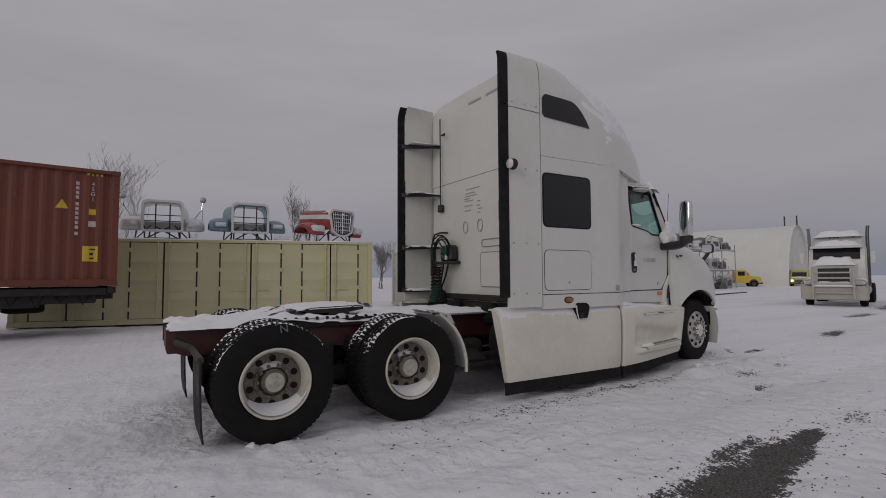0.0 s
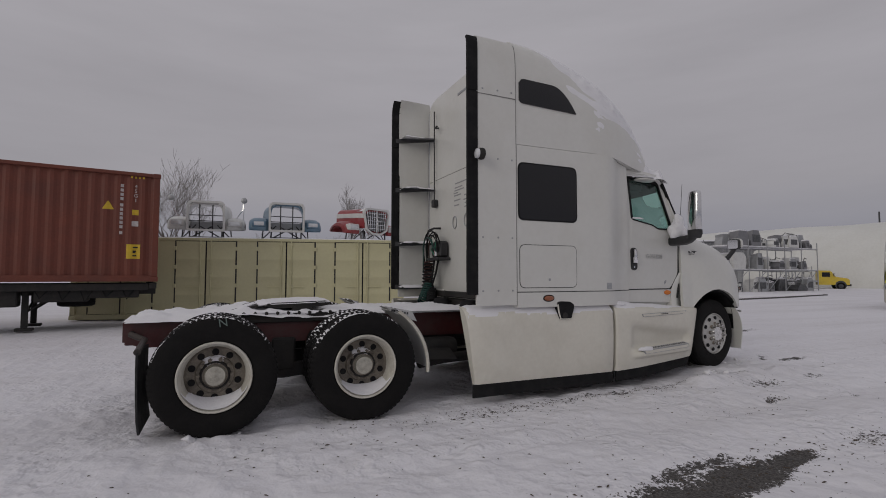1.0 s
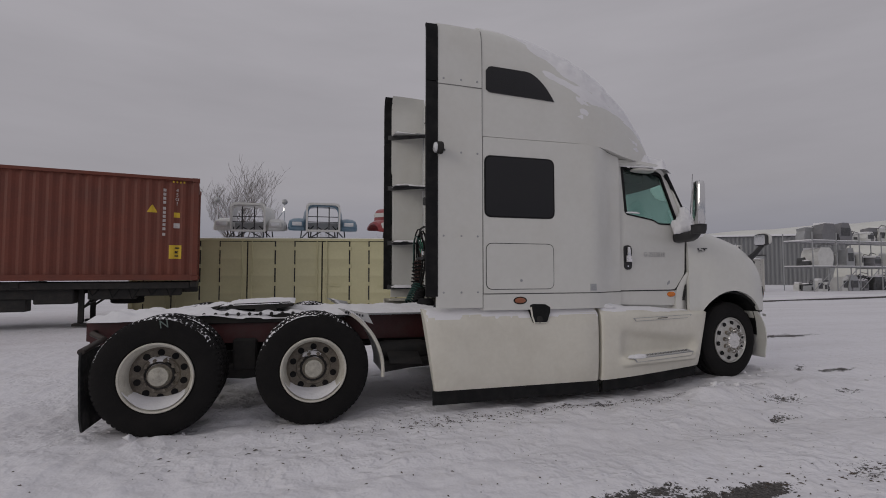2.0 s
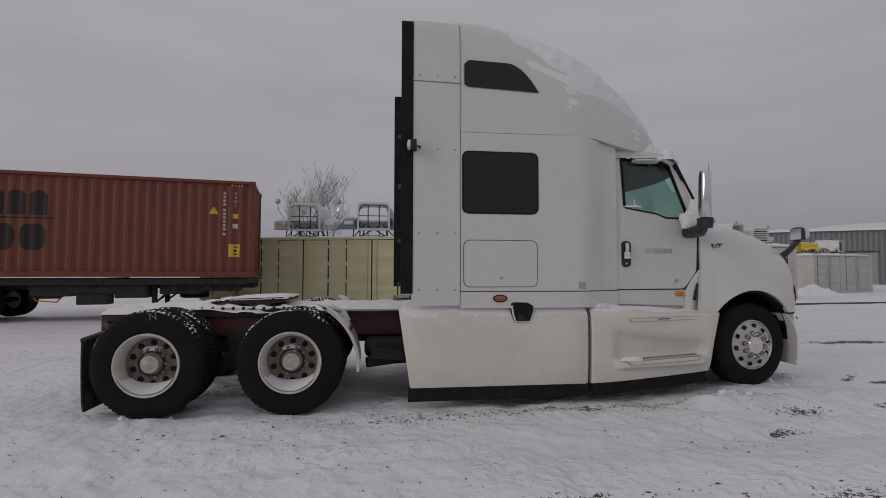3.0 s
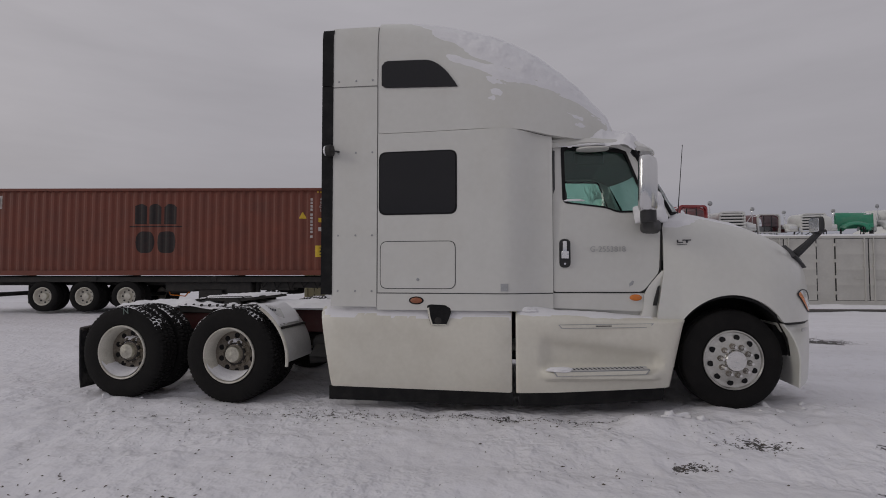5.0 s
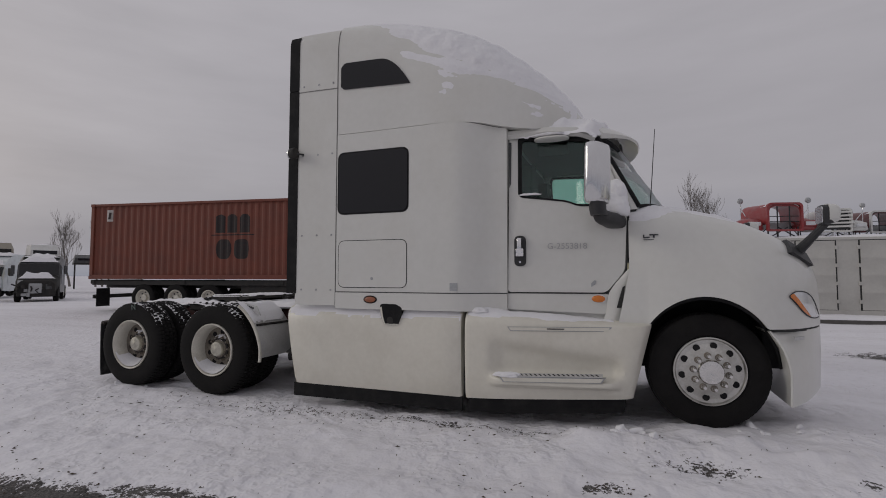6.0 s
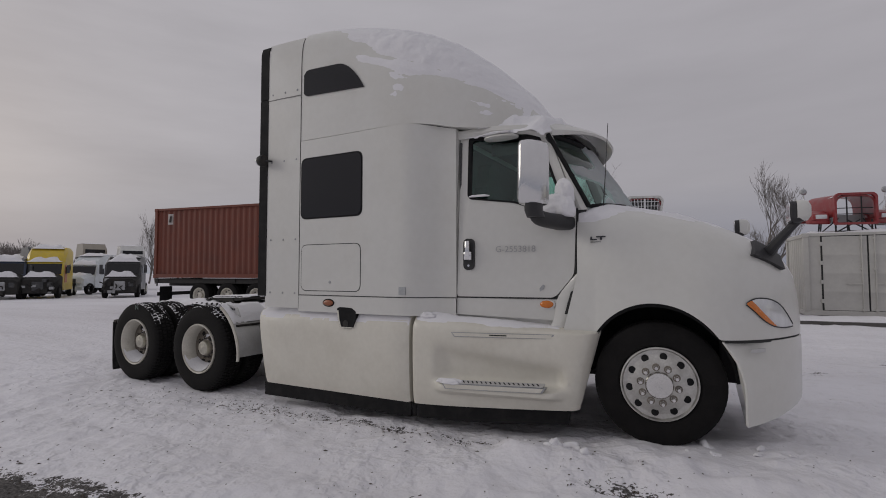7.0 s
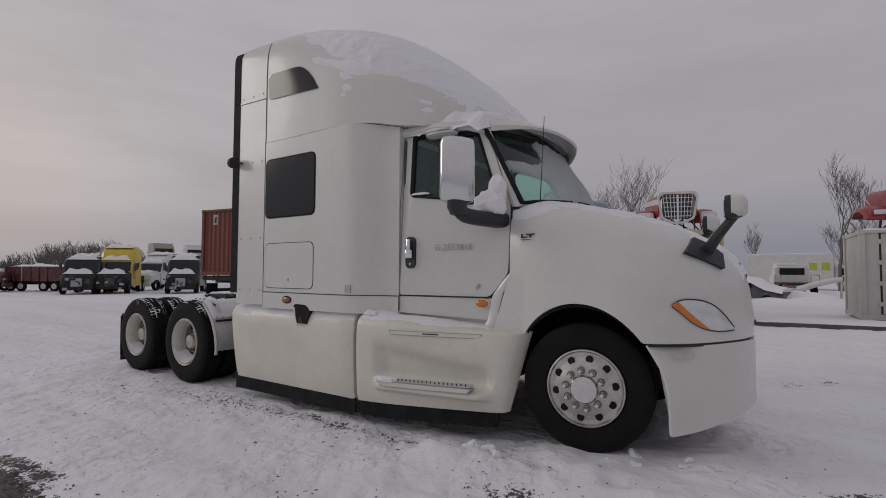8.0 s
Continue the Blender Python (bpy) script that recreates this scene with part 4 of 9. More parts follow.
def build_drive_wheel():
    """A pair of wheels; outwards is -y, the outer tyre's face at y = 0."""
    wh = thing("drive_wheel", (0, 0, 0))
    t1 = build_tyre(wh, 0.14)
    build_tyre(wh, 0.14 + 0.325)
    rim = part("rim", lathe([(0.004, 0.305), (-0.004, 0.298), (0.0, 0.288), (0.02, 0.280), (0.04, 0.268), (0.10, 0.258), (0.14, 0.25), (0.25, 0.25), (0.25, 0.30)], "y", (0, 0, 0), 48, True), STEEL_RIM, wh, "dished steel rim dusted with snow")
    part("wheel_disc", lathe([(0.15, 0.252), (0.172, 0.232), (0.172, 0.165), (0.155, 0.155), (0.15, 0.10), (0.30, 0.10), (0.30, 0.24)], "y", (0, 0, 0), 40, True), GRIME_DISC, rim, "grimy wheel disc")
    for k in range(10):
        a = 2 * math.pi * (k + 0.5) / 10
        c = Vector((0.198 * math.cos(a), 0, 0.198 * math.sin(a)))
        part("hand_hole", cyl(c + Vector((0, 0.168, 0)), c + Vector((0, 0.195, 0)), 0.030, n=16), BLACK_RUBBER, rim)
        a2 = 2 * math.pi * k / 10
        c = Vector((0.134 * math.cos(a2), 0, 0.134 * math.sin(a2)))
        bm = cyl(c + Vector((0, 0.168, 0)), c + Vector((0, 0.130, 0)), 0.020, n=6)
        add_cyl(bm, c + Vector((0, 0.14, 0)), c + Vector((0, 0.105, 0)), 0.012, n=8)
        part("wheel_nut", bm, GRIME_DISC, rim)
    part("hub", lathe([(0.19, 0.116), (0.135, 0.112), (0.115, 0.104), (0.11, 0.09), (0.105, 0.0001)], "y", (0, 0, 0), 28), GRIME_DISC, rim)
    part("oily_ring", lathe([(0.139, 0.128), (0.126, 0.124), (0.118, 0.112), (0.122, 0.100), (0.15, 0.098)], "y", (0, 0, 0), 28), CHASSIS, rim, "black oily ring round the hub cap")
    part("hub_cap", lathe([(0.13, 0.092), (0.09, 0.090), (0.072, 0.082), (0.066, 0.05), (0.064, 0.03), (0.056, 0.0001)], "y", (0, 0, 0), 28), WORN_CAP, rim, "worn domed metal hub cap")
    return wh


def build_steer_wheel():
    wh = thing("steer_wheel", (0, 0, 0))
    build_tyre(wh, 0.15, 0.505, 0.29, 0.003)
    rim = part("rim", lathe([(0.02, 0.300), (0.006, 0.298), (0.002, 0.288), (0.012, 0.280), (0.028, 0.272), (0.020, 0.24), (0.0, 0.19), (-0.018, 0.15), (-0.022, 0.11), (-0.02, 0.0001)], "y", (0, 0, 0), 56), ALU, wh, "polished aluminium rim with ten round holes")
    for k in range(10):
        a = 2 * math.pi * (k + 0.25) / 10
        c = Vector((0.228 * math.cos(a), 0, 0.228 * math.sin(a)))
        part("hand_hole", cyl(c + Vector((0, 0.007, 0)), c + Vector((0, 0.05, 0)), 0.029, n=16), BLACK_RUBBER, rim)
        a2 = 2 * math.pi * (k + 0.75) / 10
        c = Vector((0.143 * math.cos(a2), 0, 0.143 * math.sin(a2)))
        # added dark disc under each nut, painting in the shade round it
        part("nut_washer", cyl(c + Vector((0, -0.005, 0)), c + Vector((0, -0.024, 0)), 0.030, n=14), GRIME_DISC, rim, "dark ring in place of the shade round a nut")
        bm = cyl(c + Vector((0, 0.0, 0)), c + Vector((0, -0.03, 0)), 0.021, 0.020, n=6)
        add_cyl(bm, c + Vector((0, -0.02, 0)), c + Vector((0, -0.085, 0)), 0.018, 0.013, n=10)
        part("nut_cover", bm, DENTED, rim)
    part("hub_cap", lathe([(0.0, 0.112), (-0.035, 0.108), (-0.05, 0.098), (-0.052, 0.05), (-0.046, 0.0001)], "y", (0, 0, 0), 32), DENTED, rim, "dented bright hub cap")
    part("brake_drum", lathe([(0.06, 0.27), (0.28, 0.26), (0.28, 0.0001)], "y", (0, 0, 0), 28), CHASSIS, wh)
    return wh


def mount(wh, x, y, z, flip, first, steer=0, size=1.0):
    m = pose(x - 3.4, y - YC, z, 0, 0, steer + (180 if flip else 0)) @ Matrix.Scale(size, 4)
    if first:
        wh.parent = truck
        wh.matrix_basis = m
        return wh
    o = copy_thing(wh, m)
    o.parent = truck
    return o


WY, WZ, WR, WF = -1.355, 0.474, 0.035, 1.365     # drive wheels: outer face, hub height, rear and front axle
dw = build_drive_wheel()
mount(dw, WR, WY, WZ, False, True)
for x, y, flip in ((WF, WY, False), (WR, 2 * YC - WY, True), (WF, 2 * YC - WY, True)):
    mount(dw, x, y, WZ, flip, False)
sw = build_steer_wheel()
mount(sw, 6.565, -1.10, 0.53, False, True, 7, 0.965)
mount(sw, 6.575, 2 * YC + 1.10, 0.53, True, False, 7, 0.965)

# ---- chassis
for s in (-1, 1):
    y = YC + s * 0.43
    part("frame_rail", plate([(-0.78, 0.72), (-0.62, 0.66), (6.9, 0.62), (6.9, 0.90), (-0.62, 0.93), (-0.78, 0.90)], [], lambda u, v, d: Vector((u, y + s * d, v)), 0.05), MAROON, truck, "maroon frame rail with snow on top")
for x in (-0.72, 0.67, 2.2, 3.4, 4.6):
    part("crossmember", box((x - 0.05, YC - 0.43, 0.68), (x + 0.05, YC + 0.43, 0.88), 0.01), MAROON, truck)
for x in (WR, WF):
    part("axle", cyl((x, YC - 0.95, WZ), (x, YC + 0.95, WZ), 0.075, n=14), CHASSIS, truck)
    part("differential", lathe([(-0.2, 0.08), (-0.14, 0.2), (0, 0.23), (0.14, 0.2), (0.2, 0.08)], "y", (x, YC, 0.52), 20), CHASSIS, truck)
part("axle", cyl((6.55, YC - 0.95, 0.53), (6.55, YC + 0.95, 0.53), 0.06, n=10), CHASSIS, truck)
# fuel tanks and boxes hidden by the skirts, engine block under the hood
for s in (-1, 1):
    part("fuel_tank", lathe([(-0.8, 0.20), (-0.78, 0.29), (0.78, 0.29), (0.8, 0.20)], "x", (3.6, YC + s * 0.85, 0.58), 24), CHASSIS, truck)
part("engine_block", box((5.2, YC - 0.5, 0.45), (6.9, YC + 0.5, 1.1), 0.05), CHASSIS, truck)

# ---- small parts of the truck's right side and tail
def rivet(x, y, z, parent, mat=GALV, r=0.011):
    bm = bmesh.new()
    add_lathe(bm, [(0.004, r), (-0.001, r), (-0.004, r * 0.6), (-0.005, 0.0001)], "y", (x, y, z), 10)
    return part("rivet", bm, mat, parent)


first = None
for z in (1.19, 1.77, 2.64, 3.41):
    for x in (2.63, 2.82, 3.00):
        y = YC - flank_w(z) - 0.002
        if first is None:
            first = rivet(x, y, z, truck)
        else:
            again(first, (x, y, z))

# seams: thin recessed-looking strips of dark gap, each with real depth
side_plate("extender_gap", [(3.053, 1.03), (3.058, 1.03), (3.058, 2.835), (3.053, 2.835)], YS - 0.0035, 0.02, SEAM_LIGHT)
part("extender_gap", grid_patch(3.053, 3.058, lambda u: 2.835, lambda u: 3.985, 1, 30, lambda u, v, d: Vector((u, roof_y(3.06, v) - 0.006 + d, v)), 0.03), SEAM_LIGHT, truck)
part("extender_gap", grid_patch(2.57, 3.055, lambda u: 3.345 - 0.02 * max(0, u - 2.7), lambda u: 3.353 - 0.02 * max(0, u - 2.7), 6, 1, lambda u, v, d: Vector((u, YC - flank_w(v) - 0.0035 + d, v)), 0.02), SEAM_LIGHT, truck)
part("sill_gap", grid_patch(3.06, 4.85, lambda u: 1.168, lambda u: 1.175, 24, 1, lambda u, v, d: Vector((u, YC - sleeper_w(u) - 0.0055 + d, v)), 0.02), SEAM, truck)

# luggage hatch in the sleeper's flank, with lock
hatch_o = rounded([(3.09, 1.215), (3.88, 1.215), (3.88, 1.705), (3.09, 1.705)], 0.075)
hatch_i = rounded([(3.097, 1.222), (3.873, 1.222), (3.873, 1.698), (3.097, 1.698)], 0.07)
hatch = side_plate("luggage_hatch", hatch_i, YS - 0.006, 0.02, WHITE, label="white luggage hatch")
side_plate("hatch_gap", hatch_o, YS - 0.003, 0.015, SEAM, [hatch_i], parent=hatch)
part("lock", lathe([(0.0, 0.016), (-0.004, 0.015), (-0.006, 0.0001)], "y", (3.49, YS - 0.006, 1.31), 14), GALV, hatch, "small metal lock")
side_plate("window_rim", rounded([(3.075, 1.975), (3.895, 1.975), (3.895, 2.635), (3.075, 2.635)], 0.08), YS - 0.004, 0.02, BLACK_RUBBER, label="black rubber window rim")
side_plate("emblem_plate", [(4.33, 1.195), (4.405, 1.195), (4.405, 1.27), (4.33, 1.27)], YC - sleeper_w(4.37) - 0.005, 0.01, GALV, label="small square grey plate")


def oval_lamp(name, x, y, z, rx, rz, label):
    ring = [(x + 1.25 * rx * math.cos(2 * math.pi * k / 28), z + 1.35 * rz * math.sin(2 * math.pi * k / 28)) for k in range(28)]
    base = part(name, plate(ring, [], lambda u, v, d: Vector((u, y + d, v)), 0.03), BLACK_RUBBER if "rear" in name else WHITE, truck, label)
    bm = bmesh.new()
    rings = []
    for f, o in ((1.0, 0.0), (0.97, -0.008), (0.8, -0.015), (0.4, -0.019), (0.02, -0.02)):
        rings.append([Vector((x + f * rx * math.cos(2 * math.pi * k / 24), y + o - 0.001, z + f * rz * math.sin(2 * math.pi * k / 24))) for k in range(24)])
    add_loft(bm, rings)
    part("lens", bm, DULL_AMBER if "rear" in name else AMBER, base, "amber lens")


oval_lamp("rear_side_marker", 3.475, YC - 1.327, 1.098, 0.062, 0.030, "oval amber marker lamp in a black rim")
oval_lamp("side_marker", 5.67, door_y(5.67) - 0.004, 1.128, 0.06, 0.033, "oval amber marker lamp")

# work lamp on the edge of the extender
bm = lathe([(-0.055, 0.012), (-0.045, 0.05), (-0.01, 0.062), (0.02, 0.064), (0.035, 0.060)], "x", (2.56, YC - 1.40, 2.655), 24)
lamp = part("work_lamp", bm, CHASSIS, truck, "round work lamp with a clear lens")
part("lens", lathe([(-0.062, 0.0001), (-0.058, 0.035), (-0.048, 0.052), (-0.03, 0.056)], "x", (2.56 + 0.0, YC - 1.40, 2.655), 24), LAMP_GLASS, lamp)
part("bracket", tube([(2.58, YC - 1.39, 2.655), (2.62, YC - 1.355, 2.655), (2.64, YC - 1.325, 2.655)], 0.01, 8), BLACK_PLASTIC, lamp)

# fuel filler recess in the skirt, showing the dark tank behind
recess = rounded([(3.585, 1.045), (3.62, 1.06), (3.77, 1.055), (3.83, 1.02), (3.825, 0.965), (3.785, 0.852), (3.63, 0.85), (3.60, 0.93)], 0.018)
side_plate("filler_recess", recess, YC - 1.326, 0.05, BLACK_RUBBER, label="dark fuel filler recess")
part("filler_cap", cyl((3.70, YC - 1.329, 0.895), (3.70, YC - 1.31, 0.895), 0.036, n=18), CHASSIS, truck, "grimy filler cap in its recess")
side_plate("filler_rim", [(3.588, 1.02), (3.604, 0.93), (3.632, 0.852), (3.785, 0.854), (3.785, 0.862), (3.645, 0.862), (3.622, 0.93), (3.607, 1.03)], YC - 1.329, 0.02, SKIRT_WHITE, label="white rim of the filler notch")

# drip cap over the door window
rings = []
for k in range(13):
    a = math.pi * k / 12
    f = max(0.06, math.sin(a)) ** 0.6
    x = 5.265 - 0.165 * math.cos(a)
    rings.append([Vector((x, -1.085 + -0.115 * f * math.cos(b), 2.65 + 0.028 * f * math.sin(b))) for b in [math.pi * (-0.5 + m / 9) for m in range(10)]])
part("drip_cap", loft(rings), WHITE, truck, "white drip cap over the door window")

# door handle, keyhole plate and lettering
yh = door_y(4.97)
hnd = side_plate("door_handle", rounded([(4.915, 1.43), (5.025, 1.43), (5.025, 1.72), (4.915, 1.72)], 0.05), yh - 0.008, 0.03, BLACK_PLASTIC, label="chrome handle in a black recess")
bm = bmesh.new()
add_box(bm, (4.945, yh - 0.045, 1.52), (4.99, yh - 0.02, 1.70), 0.016, seg=2)
add_box(bm, (4.932, yh - 0.04, 1.52), (5.008, yh - 0.018, 1.60), 0.012, seg=2)
part("handle_bar", bm, CHROME, hnd, "chrome pull")
part("keyhole", cyl((4.97, yh - 0.012, 1.47), (4.97, yh - 0.006, 1.47), 0.011, n=12), CHROME, hnd)
INK = material("grey_marker_ink", (0.40, 0.40, 0.40), 0.6, var=0.3, scale=30)
slope = math.degrees(math.atan2(door_y(5.6) - door_y(5.2), 0.4))
text_mesh("stock_marking", "G-2553818", 0.08, Matrix.Translation((5.40, door_y(5.40) - 0.004, 1.615)) @ pose(0, 0, 0, 90, 0, slope), INK, truck, "hand-written stock number on the door", 0.001)
DARK_GREY = material("dark_grey_badge", (0.05, 0.05, 0.055), 0.35, metal=0.5)
# badge on the hood flank: plain bars
bm = bmesh.new()
for lo, hi in (((6.06, 1.675), (6.072, 1.705)), ((6.06, 1.675), (6.115, 1.684)), ((6.11, 1.697), (6.185, 1.706)), ((6.14, 1.675), (6.155, 1.697)), ((6.06, 1.657), (6.18, 1.661))):
    x = (lo[0] + hi[0]) / 2
    y = hood_y(x, 1.68)
    add_box(bm, (lo[0], y - 0.008, lo[1]), (hi[0], y + 0.01, hi[1]))
part("badge", bm, DARK_GREY, truck, "small dark badge")
# sticker near the foot of the door
side_plate("sticker", [(5.60, 1.23), (5.645, 1.26), (5.655, 1.29), (5.64, 1.30), (5.60, 1.26)], door_y(5.62) - 0.003, 0.004, GALV)

# seam between the door and the hood
for side in (1,):
    seam_pts = [(5.745, 1.183), (5.908, 1.385), (5.935, 1.96)]
    part("door_gap", tube([(x + 0.008, door_y(x) + 0.004, z) for x, z in seam_pts], 0.009, 6), SEAM, truck)
    part("door_gap", tube([(4.852, door_y(4.853) + 0.003, 1.18), (4.852, door_y(4.853) + 0.003, 2.0), (4.852, door_y(4.853) + 0.075, 2.68)], 0.0045, 6), SEAM_LIGHT, truck)
    part("inner_fender", box((5.95, YC - 0.56, 0.58), (7.05, YC - 0.54, 1.25), 0.005), BLACK_RUBBER, truck, "black inner fender")
    # black box added only to keep the gap behind the bumper dark
    part("bumper_liner", box((6.99, YC - 0.86, 0.56), (7.135, YC - 0.3, 0.86), 0.01), BLACK_RUBBER, truck, "black panel added to close the gap behind the bumper")
    part("door_gap", tube([(4.855, door_y(4.856) + 0.002, 1.179), (5.3, door_y(5.3) + 0.002, 1.179), (5.745, door_y(5.745) + 0.002, 1.179)], 0.007, 6), SEAM, truck)


# swept corner panel between the sill and the hood, with its dark slot
def fin(side):
    rings = []
    for k in range(13):
        z = 0.925 + 0.475 * k / 12
        xl = lerp_table([(0.92, 5.70), (1.0, 5.735), (1.185, 5.765), (1.385, 5.915), (1.41, 5.945)], z)
        xr = lerp_table([(0.92, 5.875), (1.1, 5.935), (1.3, 5.975), (1.37, 5.98), (1.41, 5.965)], z)
        flare = 0.05 * max(0.0, (1.10 - z) / 0.2) ** 1.6
        ring = []
        for q in range(7):
            x = xl + (xr - xl) * q / 6
            out = -(door_y(x) - YC) + 0.016 * math.sin(math.pi * min(1.0, q / 5)) + 0.008 + flare
            ring.append(Vector((x, YC - side * out, z)))
        rings.append(ring + [Vector((xr, YC - side * 0.90, z)), Vector((xl, YC - side * 0.90, z))])
    part("kick_panel", loft(rings), WHITE, truck, "swept white corner panel behind the front wheel")
    slot = [(5.828, 1.05), (5.852, 1.14), (5.882, 1.24), (5.902, 1.25), (5.885, 1.12), (5.868, 1.05)]
    part("vent_slot", plate(slot, [], lambda u, v, d: Vector((u, YC - side * (-(door_y(u) - YC) + 0.030 - d), v)), 0.04), SEAM, truck)


fin(1)
fin(-1)

# steps in the skirt: an edged pad under the ledge and a slotted tread on the shelf
ys = YC - 1.318


def subdivided(a, b, c, d, n=8):
    """A four-sided outline a-b (top), c-d (bottom) with points along its long edges."""
    top = [(a[0] + (b[0] - a[0]) * k / n, a[1] + (b[1] - a[1]) * k / n) for k in range(n + 1)]
    return top + [(c[0] + (d[0] - c[0]) * k / n, c[1] + (d[1] - c[1]) * k / n) for k in range(n + 1)]


def bent_plate(name, a, b, c, d, out, depth, mat, label="", parent=None):
    return part(name, plate(subdivided(a, b, c, d), [], lambda u, v, w: Vector((u, ys + step_in(u) - out + w, v)), depth), mat, parent or truck, label)


pad = bent_plate("step_pad", (4.885, 0.876), (5.79, 0.892), (5.765, 0.852), (4.915, 0.838), 0.004, 0.03, GALV, "grey-edged step pad")
bent_plate("pad_face", (4.90, 0.871), (5.772, 0.887), (5.755, 0.857), (4.922, 0.844), 0.007, 0.03, SKIRT_WHITE, "", pad)
bent_plate("pad_mark", (5.24, 0.869), (5.39, 0.871), (5.39, 0.862), (5.24, 0.860), 0.010, 0.01, CHASSIS, "", pad)


def build_step():
    """The slotted tread on the moulded shelf, with a bright edge."""
    st = bent_plate("step", (4.83, 0.436), (5.735, 0.462), (5.70, 0.418), (4.86, 0.390), 0.074, 0.05, GALV, "slotted tread on the moulded step")
    bent_plate("tread_face", (4.848, 0.431), (5.715, 0.456), (5.69, 0.423), (4.872, 0.396), 0.078, 0.03, SKIRT_WHITE, "", st)
    rings = [[Vector((x, ys + step_in(x) - o, 0.438 + 0.028 * (x - 4.83) / 0.9 + h)) for o, h in ((0.072, 0.0), (0.072, 0.006), (0.004, 0.020), (0.004, 0.0))] for x in [4.86 + 0.085 * k for k in range(11)]]
    top = part("tread_top", loft(rings), FENDER, st, "pale metal tread plate")
    for k in range(17):
        x = 5.02 + 0.040 * k
        y, z = ys + step_in(x), 0.4445 + 0.028 * (x - 4.83) / 0.9
        part("tread_slot", loft([[Vector((x + dx - 0.006, y - o, z + h)), Vector((x + dx + 0.006, y - o, z + h)), Vector((x + dx + 0.006, y - o, z + h - 0.004)), Vector((x + dx - 0.006, y - o, z + h - 0.004))] for o, h, dx in ((0.056, 0.0055, 0.014), (0.024, 0.0125, -0.010))]), BLACK_RUBBER, top)


build_step()


# ---- mirrors
def build_mirror(side):
    y0 = YC - side * 1.45
    turn = radians(-33) * side

    def turned(x, y, z):
        return Vector((5.70 + x * math.cos(turn) - y * math.sin(turn), y0 + x * math.sin(turn) + y * math.cos(turn), z))
    mats = MIRROR_SHELL
    rings = []
    for z, fx, fy in ((1.925, 0.55, 0.6), (1.94, 0.85, 0.9), (1.98, 1.0, 1.0), (2.18, 1.0, 1.0), (2.39, 0.97, 1.0), (2.435, 0.85, 0.9), (2.45, 0.5, 0.6)):
        ring = []
        for k in range(24):
            a = 2 * math.pi * k / 24
            c, s = math.cos(a), math.sin(a)
            ring.append(turned(0.066 * fx * math.copysign(abs(c) ** 0.85, c) + 0.02 * (z - 2.1), 0.148 * fy * math.copysign(abs(s) ** 0.75, s), z + 0.015))
        rings.append(ring)
    mir = part("door_mirror", loft(rings), mats, truck, "tall chrome-backed door mirror on a black arm")
    part("mirror_glass", plate(rounded([(-0.095, 1.96), (0.095, 1.96), (0.095, 2.37), (-0.095, 2.37)], 0.03), [], lambda u, v, d: turned(-0.0475 + 0.02 * (v - 2.1) + d, u, v + 0.03), 0.01), material("mirror_silver", (0.5, 0.5, 0.5), 0.05, metal=1.0, var=0.02, rvar=0.02), mir, "mirror glass")
    part("mirror_foot", loft([[Vector((5.70 + dx + 0.07 * math.cos(a), y0 + 0.10 * math.sin(a) + dy * side, z)) for a in [2 * math.pi * k / 16 for k in range(16)]] for z, dx, dy in ((1.955, 0, 0), (1.90, 0, 0.0), (1.85, 0.01, 0.03))]), BLACK_PLASTIC, mir)
    arm = [(5.70, y0, 1.89), (5.71, y0 + side * 0.04, 1.868), (5.725, y0 + side * 0.09, 1.85), (5.75, y0 + side * 0.16, 1.84), (5.79, y0 + side * 0.24, 1.835), (5.825, YC - side * (YC - door_y(5.82) - 0.005), 1.835)]
    bm = bmesh.new()
    rings = []
    for (x, y, z), hh, ww in zip(arm, (0.045, 0.052, 0.056, 0.058, 0.060, 0.062), (0.045, 0.052, 0.060, 0.070, 0.085, 0.098)):
        rings.append([Vector((x + ww * math.copysign(abs(math.cos(a)) ** 0.6, math.cos(a)), y, z + hh * math.copysign(abs(math.sin(a)) ** 0.6, math.sin(a)))) for a in [2 * math.pi * k / 18 for k in range(18)]])
    add_loft(bm, rings)
    part("arm", bm, BLACK_PLASTIC, mir, "black mirror arm")


build_mirror(1)
build_mirror(-1)


